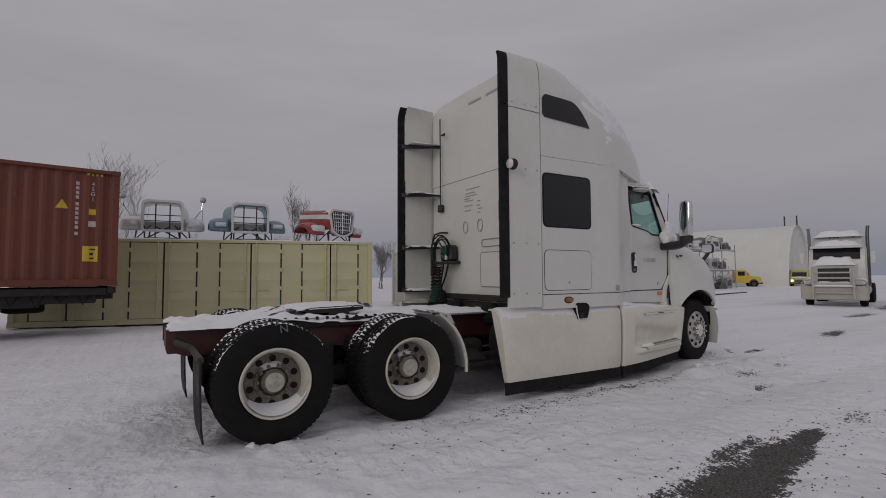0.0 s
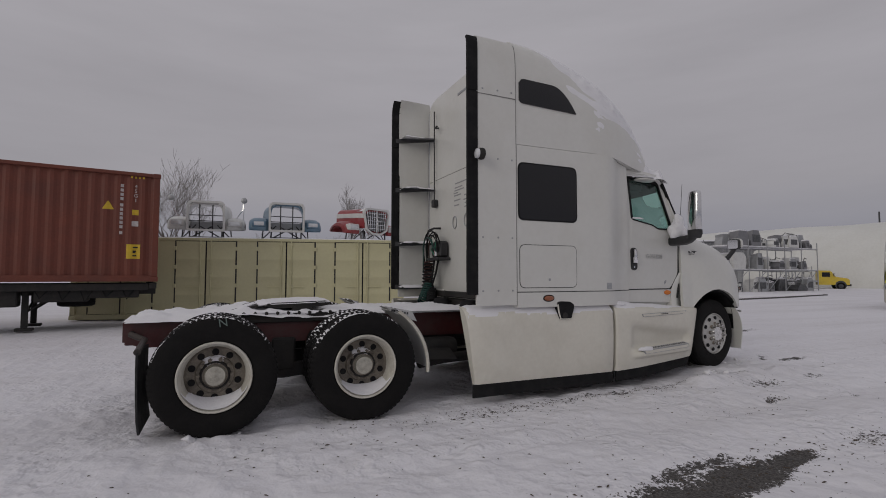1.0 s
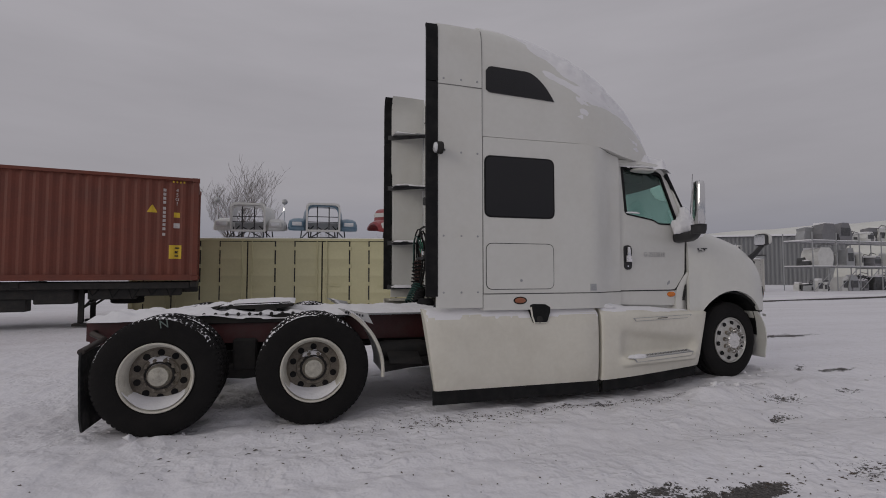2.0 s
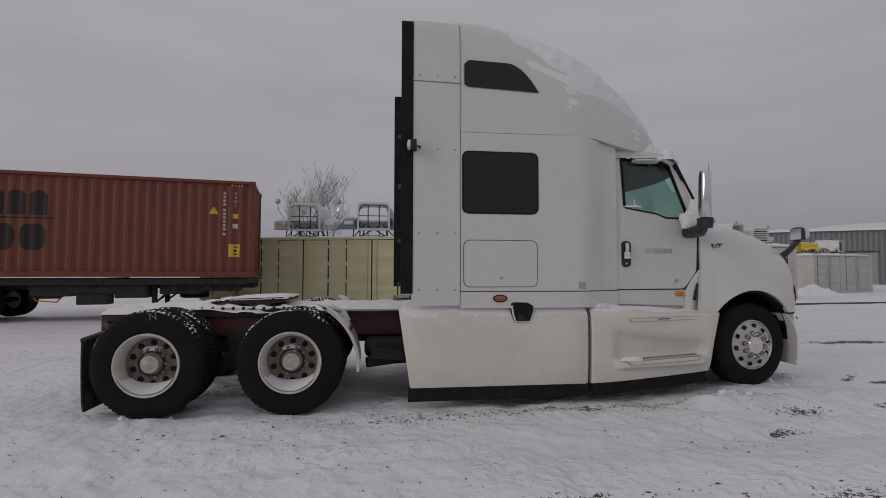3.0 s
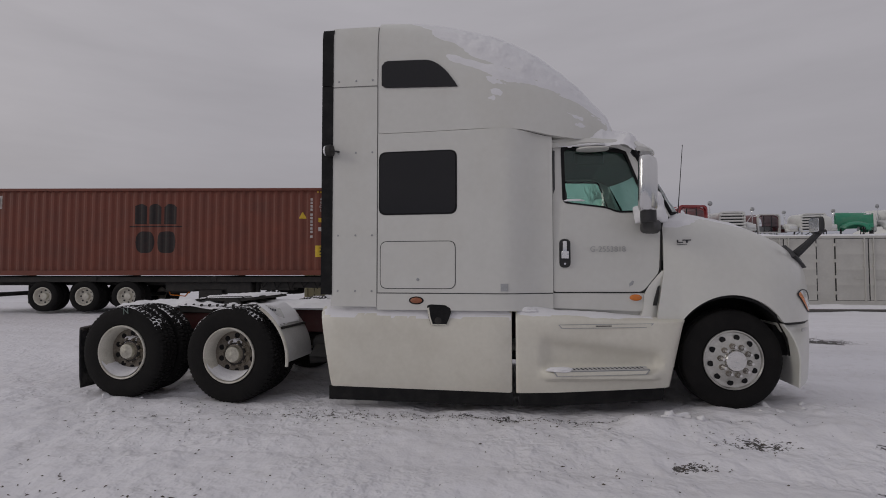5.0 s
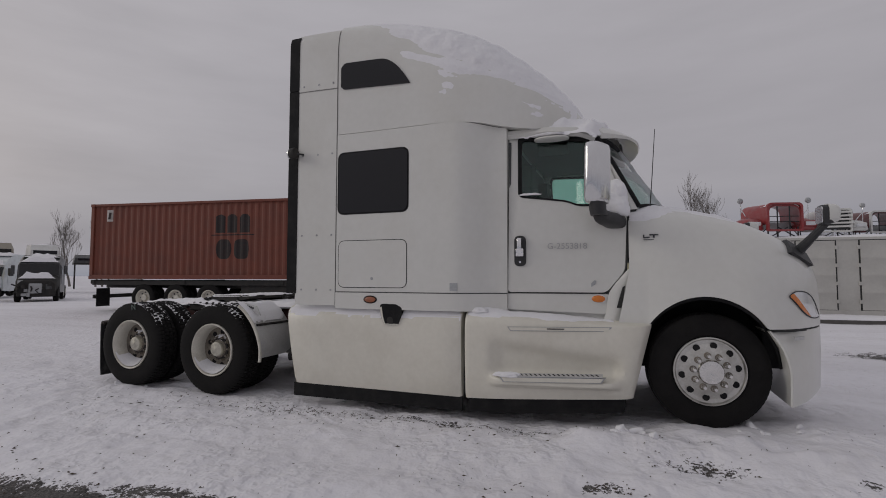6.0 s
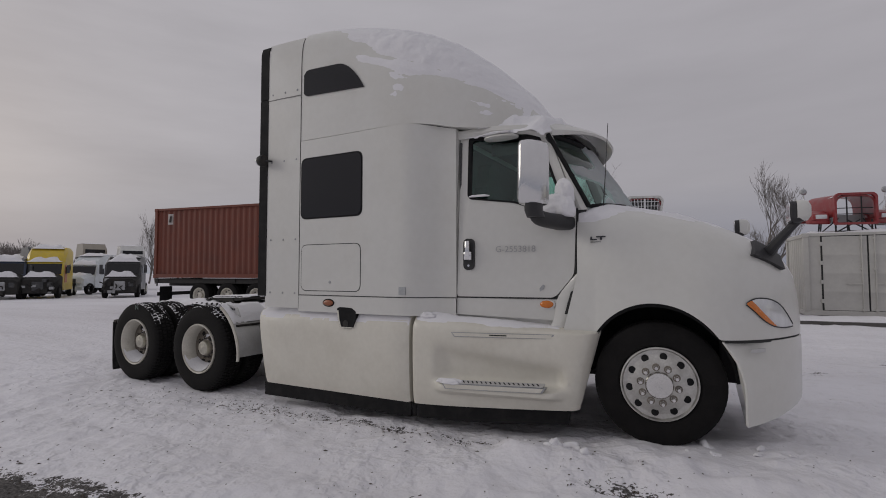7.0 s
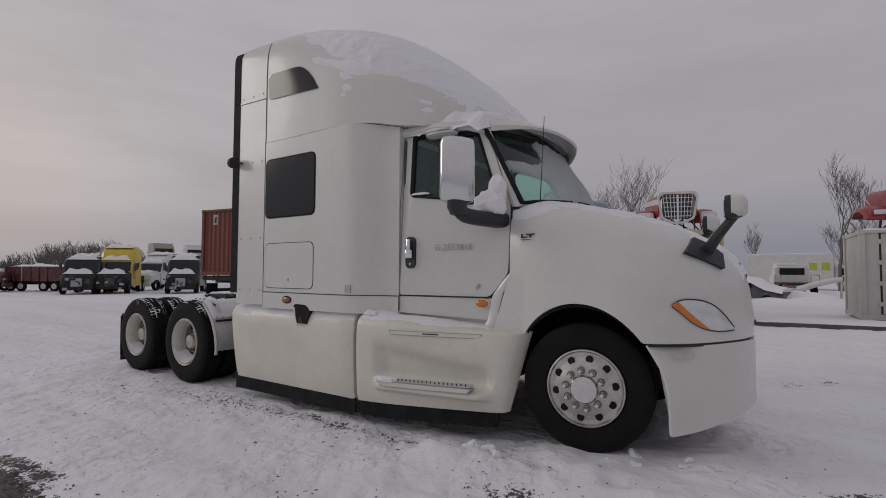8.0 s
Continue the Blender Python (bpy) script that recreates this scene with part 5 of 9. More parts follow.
def hood_mirror(side, back=0.0):
    sy = lambda y: YC + side * (y - YC)
    foot = [(x, hood_y(x, z) + 0.004, z) for x, z in ((7.23, 1.655), (7.21, 1.535), (7.43, 1.42), (7.41, 1.53), (7.33, 1.60))]
    bm = bmesh.new()
    add_loft(bm, [[Vector((x, sy(y), z)) for x, y, z in foot], [Vector((x + 0.03, sy(y - 0.03), z + 0.012)) for x, y, z in foot]])
    m = part("hood_mirror", bm, BLACK_PLASTIC, truck, "convex hood mirror on a black stalk")
    bm = bmesh.new()
    add_tube(bm, [(7.34, sy(hood_y(7.34, 1.55)), 1.55), (7.42, sy(-0.72), 1.66), (7.50, sy(-0.75), 1.76), (7.54, sy(-0.76), 1.815)], [0.045, 0.035, 0.03, 0.035], 8)
    part("stalk", bm, BLACK_PLASTIC, m)
    bm = bmesh.new()
    rings = []
    for x, f in ((7.475, 0.86), (7.485, 1.0), (7.53, 1.0), (7.58, 0.8), (7.60, 0.35)):
        rings.append([Vector((x, sy(-0.76 + f * 0.10 * math.copysign(abs(math.cos(a)) ** 0.55, math.cos(a))), 1.86 + f * 0.085 * math.copysign(abs(math.sin(a)) ** 0.55, math.sin(a)))) for a in [2 * math.pi * k / 24 for k in range(24)]])
    add_loft(bm, rings)
    head = part("mirror_head", bm, BLACK_PLASTIC, m)
    part("mirror_glass", plate(rounded([(-0.085, 1.79), (0.085, 1.79), (0.085, 1.93), (-0.085, 1.93)], 0.03), [], lambda u, v, d: Vector((7.472 + d, sy(-0.76 + u), v)), 0.01), CHROME, head, "mirror glass")
    part("head_shell", loft([[Vector((x, sy(-0.76 + f * 0.107 * math.copysign(abs(math.cos(a)) ** 0.6, math.cos(a))), 1.87 + f * 0.085 * math.copysign(abs(math.sin(a)) ** 0.6, math.sin(a)) )) for a in [2 * math.pi * k / 20 for k in range(20)]] for x, f in ((7.52, 1.0), (7.565, 0.97), (7.595, 0.84), (7.612, 0.55), (7.617, 0.2))]), WHITE, head, "white mirror shell")
    m.location.x -= back


hood_mirror(1)
hood_mirror(-1, 0.3)


# ---- headlamp, set into the hood's corner
def hood_point(t, z, out=0.0):
    """Along the hood's front corner at height z: t is x."""
    return Vector((t, hood_y(t, z) - out, z))


LAMP_TOP = [(0, 1.175), (0.1, 1.200), (0.25, 1.212), (0.5, 1.200), (0.7, 1.160), (0.85, 1.095), (1.0, 1.005)]
LAMP_BOT = [(0, 1.163), (0.15, 1.115), (0.35, 1.045), (0.55, 1.000), (0.8, 0.978), (1.0, 0.980)]


def build_headlamp(side):
    def put(x, z, out):
        p = hood_point(x, z, out)
        return Vector((p.x, YC + side * (p.y - YC), p.z))
    lx = lambda k: 7.17 + 0.33 * k
    n, m = 28, 6
    bm = bmesh.new()
    g = []
    for i in range(n + 1):
        k = i / n
        a, b = lerp_table(LAMP_BOT, k), lerp_table(LAMP_TOP, k)
        g.append([bm.verts.new(put(lx(k), a + (b - a) * j / m, 0.008 + 0.012 * math.sin(math.pi * j / m))) for j in range(m + 1)])
    for i in range(n):
        for j in range(m):
            bm.faces.new((g[i][j], g[i + 1][j], g[i + 1][j + 1], g[i][j + 1]))
    hl = part("headlamp", bm, LAMP_GLASS, truck, "swept headlamp with an amber edge")
    up = [put(lx(i / n), lerp_table(LAMP_TOP, i / n), 0.010) for i in range(n + 1)]
    lo = [put(lx(i / n), lerp_table(LAMP_BOT, i / n), 0.010) for i in range(n + 1)]
    part("lamp_rim", tube(up + lo[::-1], 0.005, 6, True), BLACK_PLASTIC, hl, "thin dark rim")
    bm = bmesh.new()
    C = []
    for i in range(19):
        k = 0.62 * i / 18
        a, b = lerp_table(LAMP_BOT, k), lerp_table(LAMP_TOP, k)
        w = min((b - a) * 0.9, 0.058 * (1 - (i / 18) ** 3) + 0.002)
        C.append([bm.verts.new(put(lx(k), a + 0.004 + w * j / 3, 0.022 + 0.006 * math.sin(math.pi * j / 3))) for j in range(4)])
    for P, Q in zip(C, C[1:]):
        for j in range(3):
            bm.faces.new((P[j], Q[j], Q[j + 1], P[j + 1]))
    part("turn_signal", bm, AMBER, hl, "amber turn signal")


build_headlamp(1)
build_headlamp(-1)

# aerial in front of the windscreen
part("aerial", tube([(6.13, -0.905, 1.95), (6.15, -0.915, 2.2), (6.185, -0.93, 2.70)], [0.006, 0.004, 0.003], 6), BLACK_PLASTIC, truck, "thin whip aerial")

# ---- back wall of the sleeper
def build_back():
    xb = 3.062
    # pressed panel, vents, service circles and marks
    part("wall_panel", plate(rounded([(-0.75, 1.25), (-0.15, 1.25), (-0.15, 1.72), (-0.75, 1.72)], 0.05), [], lambda u, v, d: Vector((xb - 0.012 + d, u, v)), 0.02), WHITE, truck)
    for y0, y1 in ((-0.62, -0.29), (-0.19, 0.14)):
        part("vent_slot", box((xb - 0.008, y0, 3.90), (xb + 0.01, y1, 3.945), 0.008), GALV, truck, "grey vent slot")
    for y in (0.236, -0.13):
        part("service_ring", tube([(xb - 0.006, y + 0.06 * math.cos(a), 2.11 + 0.085 * math.sin(a)) for a in [2 * math.pi * k / 24 for k in range(24)]], 0.007, 6, True), GALV, truck)
    # illegible marks as plain bars
    faint = material("faint_marker", (0.30, 0.30, 0.30), 0.6)
    for lo, hi in (((-0.75, 1.25), (-0.15, 1.72)), ((-0.72, 1.80), (-0.18, 1.90))):
        edge = rounded([lo, (hi[0], lo[1]), hi, (lo[0], hi[1])], 0.04)
        part("panel_edge", tube([(xb - 0.012, u, v) for u, v in edge], 0.005, 6, True), SEAM_LIGHT, truck)
    for y, z, w in ((0.10, 2.56, 0.30), (0.15, 2.49, 0.22), (0.16, 2.42, 0.2), (0.18, 2.35, 0.16), (-0.10, 2.46, 0.07), (-0.13, 2.35, 0.1), (0.05, 2.66, 0.36), (0.12, 2.60, 0.24), (0.20, 2.525, 0.14), (-0.08, 2.40, 0.09), (-0.10, 2.30, 0.06)):
        part("marking_bar", box((xb - 0.003, y - w / 2, z - 0.008), (xb + 0.002, y + w / 2, z + 0.008)), faint, truck)
    # long rod and its clip, small hook
    part("wall_rod", tube([(xb - 0.05, 0.88, 3.90), (xb - 0.05, 0.87, 2.5)], 0.010, 6), BLACK_PLASTIC, truck, "thin black rod on the back wall")
    part("rod_clip", box((xb - 0.09, 0.83, 2.40), (xb, 0.91, 2.52), 0.015), BLACK_PLASTIC, truck)
    part("wall_hook", tube([(xb - 0.01, 0.82, 3.63), (xb - 0.09, 0.76, 3.60), (xb - 0.10, 0.66, 3.60)], 0.014, 6), BLACK_PLASTIC, truck)
    # stays that hold the far extender, dusted with snow
    for z in (3.47, 2.69, 1.85, 1.18):
        part("extender_stay", plate([(2.50, z - 0.035), (3.10, z - 0.035 + 0.02), (3.10, z + 0.02), (2.50, z + 0.035)], [], lambda u, v, d: Vector((u, 1.22 - 0.27 * (u - 2.5) / 0.6 + d, v)), 0.03), BLACK_PLASTIC, truck, "black extender stay")
    part("extender_bead", tube([(3.06, 1.19, 1.2), (3.06, 1.19, 4.0)], 0.012, 6), GALV, truck)
    part("latch_box", box((2.50, YC - 1.285, 2.02), (2.60, YC - 1.20, 2.27), 0.015), BLACK_PLASTIC, truck)
    # grab handle
    part("grab_handle", tube([(xb - 0.0, 0.74, 2.07), (xb - 0.10, 0.77, 2.07), (xb - 0.11, 0.96, 2.05), (xb - 0.11, 1.01, 1.98), (xb - 0.11, 1.02, 1.40), (xb - 0.11, 1.00, 1.25), (xb - 0.05, 0.93, 1.20)], 0.016, 8), BLACK_PLASTIC, truck, "black grab handle")
    # air and power couplings with coiled lines
    jb = part("coupling_box", box((xb - 0.16, 0.42, 1.62), (xb - 0.01, 0.72, 1.86), 0.03), BLACK_PLASTIC, truck, "black coupling box with hoses")
    part("coupling_shelf", box((xb - 0.22, 0.36, 1.58), (xb - 0.01, 0.76, 1.62), 0.008), BLACK_PLASTIC, jb)
    GREENHOSE = material("green_hose", (0.008, 0.045, 0.036), 0.45, var=0.2)
    REDHOSE = material("brown_red_hose", (0.05, 0.018, 0.014), 0.5, var=0.2)

    def coil(p0, p1, r, turns, rad):
        p0, p1 = Vector(p0), Vector(p1)
        n = turns * 12
        ax = (p1 - p0).normalized()
        u = ax.cross(Vector((0, 1, 0))).normalized()
        v = ax.cross(u)
        return tube([p0.lerp(p1, i / n) + r * (math.cos(2 * math.pi * i / 12) * u + math.sin(2 * math.pi * i / 12) * v) for i in range(n + 1)], rad, 6)
    part("coiled_line", coil((xb - 0.16, 0.80, 1.58), (xb - 0.18, 0.80, 1.12), 0.075, 9, 0.010), REDHOSE, jb, "coiled air line")
    part("coiled_line", coil((xb - 0.20, 0.74, 1.55), (xb - 0.22, 0.76, 1.14), 0.075, 8, 0.009), BLACK_RUBBER, jb, "coiled power line")
    part("coiled_line", coil((xb - 0.20, 0.72, 1.22), (xb - 0.34, 0.62, 0.97), 0.070, 8, 0.014), GREENHOSE, jb, "coiled green line")
    part("coiled_line", coil((xb - 0.18, 0.66, 1.14), (xb - 0.26, 0.48, 0.97), 0.065, 7, 0.014), BLACK_RUBBER, jb, "coiled dark line")
    # lines that loop over the box
    for k, (r, dy, dx, mat) in enumerate(((0.20, 0.0, 0.20, BLACK_RUBBER), (0.25, 0.03, 0.16, BLACK_RUBBER), (0.17, 0.05, 0.24, GREENHOSE), (0.22, 0.06, 0.13, REDHOSE), (0.27, -0.01, 0.22, BLACK_RUBBER))):
        pts = [(xb - dx, 0.80 + dy, 1.40)] + [(xb - dx, 0.63 + dy + r * math.cos(a), 1.76 + 0.95 * r * math.sin(a)) for a in [radians(-20 + 25 * i) for i in range(8)]] + [(xb - dx + 0.05, 0.46 + 0.3 * dy, 1.70)]
        part("hose", tube(pts, 0.011, 6), mat, jb)
    part("hose", tube([(xb - 0.14, 0.50, 1.60), (xb - 0.16, 0.55, 1.40), (xb - 0.18, 0.66, 1.20), (xb - 0.2, 0.70, 1.05)], 0.016, 6), BLACK_RUBBER, jb)
    part("hose", tube([(xb - 0.16, 0.60, 1.60), (xb - 0.18, 0.64, 1.35), (xb - 0.2, 0.68, 1.15)], 0.014, 6), BLACK_RUBBER, jb)
    LIGHTGREEN = material("pale_green_hose", (0.05, 0.20, 0.13), 0.45, var=0.2)
    part("hose", tube([(xb - 0.18, 0.68, 1.90), (xb - 0.19, 0.58, 1.78), (xb - 0.19, 0.66, 1.74), (xb - 0.19, 0.54, 1.66), (xb - 0.18, 0.50, 1.86)], 0.011, 6), LIGHTGREEN, jb)
    part("coupling", cyl((xb - 0.18, 0.50, 1.64), (xb - 0.18, 0.50, 1.72), 0.03, n=12), CHROME, jb)
    # dark machinery below the sleeper
    part("cab_mount", box((3.0, YC - 0.9, 0.92), (3.5, YC + 0.9, 1.04), 0.02), CHASSIS, truck)
    part("rear_crossbar", box((2.96, YC - 1.1, 1.06), (3.04, YC + 1.1, 1.14), 0.01), CHASSIS, truck)
    for y in (-0.55, 0.3):
        part("air_spring", lathe([(0.80, 0.09), (0.86, 0.12), (0.93, 0.10), (0.99, 0.12), (1.05, 0.09)], "z", (2.85, YC + y, 0), 18), BLACK_RUBBER, truck)
    part("lower_panel", box((3.02, 0.55, 0.98), (3.06, 1.2, 1.16), 0.01), WHITE, truck)


build_back()


# ---- tail of the chassis
def build_tail():
    # deck plate between the rails, fifth wheel with its ramp and mounting angle
    part("deck_plate", box((1.75, YC - 0.62, 0.925), (2.95, YC + 0.62, 0.945), 0.004), GALV, truck)
    pl = [(0.46, 1.04), (0.56, 1.062), (1.12, 1.078), (1.16, 1.065), (1.16, 1.03), (1.0, 1.005), (0.66, 1.005), (0.5, 1.02)]
    bm = plate(pl, [], lambda u, v, d: Vector((u, YC - 0.45 + d, v)), 0.90)
    fw = part("fifth_wheel", bm, CHASSIS, truck, "black fifth-wheel plate under a layer of snow")
    for s in (-1, 1):
        part("ramp", loft([[Vector((0.42, YC + s * y, 1.02)), Vector((0.42, YC + s * y, 1.045)), Vector((0.16, YC + s * (y + 0.03), 0.985)), Vector((0.16, YC + s * (y + 0.03), 0.955))] for y in (0.14, 0.42)]), CHASSIS, fw)
        part("pivot", loft([[Vector((0.72, YC + s * y, 0.93)), Vector((1.04, YC + s * y, 0.93)), Vector((0.95, YC + s * y, 1.05)), Vector((0.81, YC + s * y, 1.05))] for y in (0.34, 0.46)]), CHASSIS, fw)
        ang = part("mounting_angle", box((0.18, YC + s * 0.49 - 0.03, 0.86), (1.62, YC + s * 0.49 + 0.03, 0.96), 0.008), CHASSIS, fw)
        one = None
        for k in range(12):
            p = (0.28 + 0.11 * k, YC + s * 0.525, 0.958)
            if one is None:
                one = part("bolt", cyl((p[0], p[1] - 0.015, p[2]), (p[0], p[1] + 0.012, p[2]), 0.019, n=6), CHASSIS, ang)
            else:
                again(one, p, ang)
    # suspension: hangers, springs, air bags
    for s in (-1, 1):
        part("suspension_hanger", box((0.56, YC + s * 0.47 - 0.06, 0.36), (0.80, YC + s * 0.47 + 0.06, 0.70), 0.02), CHASSIS, truck)
        part("equaliser_beam", loft([[Vector((x, YC + s * 0.47 - 0.05, z - h)), Vector((x, YC + s * 0.47 + 0.05, z - h)), Vector((x, YC + s * 0.47 + 0.05, z + h)), Vector((x, YC + s * 0.47 - 0.05, z + h))] for x, z, h in ((-0.15, 0.40, 0.04), (0.68, 0.36, 0.08), (1.5, 0.40, 0.04))]), CHASSIS, truck)
        for x in (-0.28, 1.04):
            part("air_spring", lathe([(0.58, 0.09), (0.63, 0.13), (0.70, 0.12), (0.76, 0.09)], "z", (x, YC + s * 0.5, 0), 16), BLACK_RUBBER, truck)
        # mud-flap hanger and flap
        part("flap_hanger", tube([(-0.70, YC + s * 0.45, 0.80), (-0.70, YC + s * 0.56, 0.80), (-0.58, YC + s * 0.62, 0.75), (-0.555, YC + s * 1.22, 0.715)], 0.028, 10), material("rusty_pipe", (0.06, 0.05, 0.045), 0.6, metal=0.4, var=0.3, scale=9, dirt=(0.05, 0.035, 0.03), dirt_amt=0.6, dirt_scale=9), truck, "rusty tubular mud-flap hanger")
        rings = []
        for z, x in ((0.71, -0.555), (0.56, -0.555), (0.36, -0.55), (0.15, -0.54), (0.045, -0.525)):
            rings.append([Vector((x - 0.008, YC + s * 0.60, z)), Vector((x + 0.008, YC + s * 0.60, z)), Vector((x + 0.008, YC + s * 1.24, z)), Vector((x - 0.008, YC + s * 1.24, z))])
        part("mud_flap", loft(rings), FLAP, truck, "worn black rubber mud flap, salt-stained")
    # quarter fenders ahead of the drive wheels: a curved sheet with a rolled edge, label plate at its head
    for s in (-1, 1):
        bm = bmesh.new()
        A, B, C, D = [], [], [], []
        for i in range(19):
            a = radians(56 - 62 * i / 18)
            for lst, r, y in ((A, 0.62, 0.62), (B, 0.62, 1.24), (C, 0.61, 1.24), (D, 0.61, 0.62)):
                lst.append(bm.verts.new((WF + (r + 0.05 * i / 18) * math.cos(a), YC + s * y, WZ + r * math.sin(a))))
        for P, Q in ((A, B), (B, C), (C, D), (D, A)):
            for i in range(18):
                bm.faces.new((P[i], P[i + 1], Q[i + 1], Q[i]))
        bm.faces.new((A[0], B[0], C[0], D[0]))
        bm.faces.new((A[-1], B[-1], C[-1], D[-1]))
        qf = part("quarter_fender", bm, FENDER, truck, "snow-dusted metal quarter fender")
        pts = []
        for i in range(19):
            a = radians(56 - 66 * i / 18)
            pts.append((WF + (0.62 + 0.05 * i / 18) * math.cos(a), YC + s * 1.235, WZ + 0.62 * math.sin(a)))
        part("fender_edge", tube(pts, 0.018, 6), STEEL_RIM, qf, "pale rolled edge")
        a = radians(28)
        part("fold_bar", tube([(WF + 0.648 * math.cos(a), YC + s * y, WZ + 0.638 * math.sin(a)) for y in (0.62, 0.9, 1.19)], 0.014, 6), CHASSIS, qf, "dark folded seam")
        tilt = lambda u, v, d: Vector((u + 0.35 * (v - 1.0) * -1, YC + s * (1.14 - d), v))
        part("label_plate", plate([(1.60, 1.045), (1.88, 0.985), (1.90, 0.875), (1.70, 0.96)], [], tilt, 0.01), FENDER, qf, "pale metal plate with a maker's mark")
        bm = bmesh.new()
        for k, w in enumerate((0.03, 0.018, 0.018, 0.02, 0.018, 0.018, 0.02)):
            x = 1.66 + 0.028 * k
            add_box(bm, (x, YC + s * 1.143 - 0.003, 0.985 - 0.2 * (x - 1.66)), (x + w * 0.8, YC + s * 1.143 + 0.003, 1.008 - 0.2 * (x - 1.66)))
        part("label_bars", bm, DARK_GREY, qf)
    # clutter between the rear wheels and the skirt
    part("air_tank", lathe([(-0.28, 0.05), (-0.26, 0.10), (-0.2, 0.12), (0.2, 0.12), (0.26, 0.10), (0.28, 0.05)], "x", (2.35, YC - 0.62, 0.52), 20), CHASSIS, truck)
    part("exhaust_pipe", tube([(2.9, YC - 0.7, 0.42), (2.4, YC - 0.72, 0.40), (2.1, YC - 0.8, 0.38)], 0.06, 10), CHASSIS, truck)
    part("drive_shaft", cyl((1.5, YC, 0.55), (4.6, YC, 0.62), 0.06, n=12), CHASSIS, truck)
    part("shaft_guard", loft([[Vector((x, y, z)) for y, z in ((YC - 0.95, z0), (YC - 0.75, z0 + 0.10), (YC - 0.72, z0 + 0.10), (YC - 0.92, z0))] for x, z0 in ((2.15, 0.44), (2.5, 0.42))]), CHASSIS, truck)
    # chalk mark on the tyre
    text_mesh("chalk_mark", "N", 0.10, Matrix.Translation((WR + 0.055, WY - 0.0065, WZ + 0.465)) @ pose(0, 0, 0, 90, -8, 0), material("green_chalk", (0.13, 0.17, 0.155), 0.8), truck, "chalk letter on the tyre", 0.001)


build_tail()


# ---- cab interior seen through the glass
def build_interior():
    CLOTH = material("dark_seat_cloth", (0.085, 0.087, 0.09), 0.9, var=0.2, scale=10, bump=0.2)
    for s in (-1, 1):
        seat = part("seat", box((4.98, YC + s * 0.55 - 0.26, 1.55), (5.45, YC + s * 0.55 + 0.26, 1.70), 0.05, 2), CLOTH, truck, "dark cloth seat")
        part("backrest", loft([[Vector((x0, YC + s * 0.55 - w, z)), Vector((x0 + 0.14, YC + s * 0.55 - w, z)), Vector((x0 + 0.14, YC + s * 0.55 + w, z)), Vector((x0, YC + s * 0.55 + w, z))] for z, x0, w in ((1.62, 4.95, 0.24), (1.9, 4.92, 0.26), (2.25, 4.88, 0.24), (2.32, 4.87, 0.17), (2.46, 4.86, 0.14), (2.5, 4.88, 0.1))]), CLOTH, seat)
        part("seat_base", box((5.0, YC + s * 0.55 - 0.2, 1.16), (5.4, YC + s * 0.55 + 0.2, 1.55), 0.03), BLACK_PLASTIC, seat)
    part("dashboard", loft([[Vector((5.62, y, 1.55)), Vector((5.66, y, 1.86)), Vector((5.85, y, 1.98)), Vector((6.0 + 0.2 * (1 - ((y - YC) / 1.0) ** 2), y, 1.95)), Vector((5.98, y, 1.5))] for y in (YC - 0.97, YC - 0.5, YC, YC + 0.5, YC + 0.97)]), BLACK_PLASTIC, truck, "dark dashboard")
    a0 = Vector((5.52, YC + 0.55, 1.92))
    ax = Vector((0.55, 0, -0.8)).normalized()
    u, v = Vector((0, 1, 0)), Vector((0.8, 0, 0.55)).normalized()
    wheel = part("steering_wheel", tube([a0 + 0.22 * (math.cos(t) * u + math.sin(t) * v) for t in [2 * math.pi * k / 28 for k in range(28)]], 0.016, 8, True), BLACK_PLASTIC, truck)
    for t in (0.3, 2.84, 4.71):
        part("spoke", tube([a0 + 0.03 * (math.cos(t) * u + math.sin(t) * v), a0 + 0.22 * (math.cos(t) * u + math.sin(t) * v)], 0.012, 6), BLACK_PLASTIC, wheel)
    part("column", cyl(a0, a0 + ax * 0.35, 0.03, n=10), BLACK_PLASTIC, wheel)
    part("sleeper_curtain", box((4.862, YC - 1.08, 1.16), (4.88, YC + 1.08, 2.64)), CLOTH, truck, "dark curtain before the bunk")
    part("interior_visor", box((5.10, -0.935, 2.525), (5.40, -0.91, 2.655), 0.012, 2), BLACK_PLASTIC, truck)


build_interior()

# ---------------------------------------------------------------- snow lying on the truck
def smooth01(x):
    x = max(0.0, min(1.0, x))
    return x * x * (3 - 2 * x)


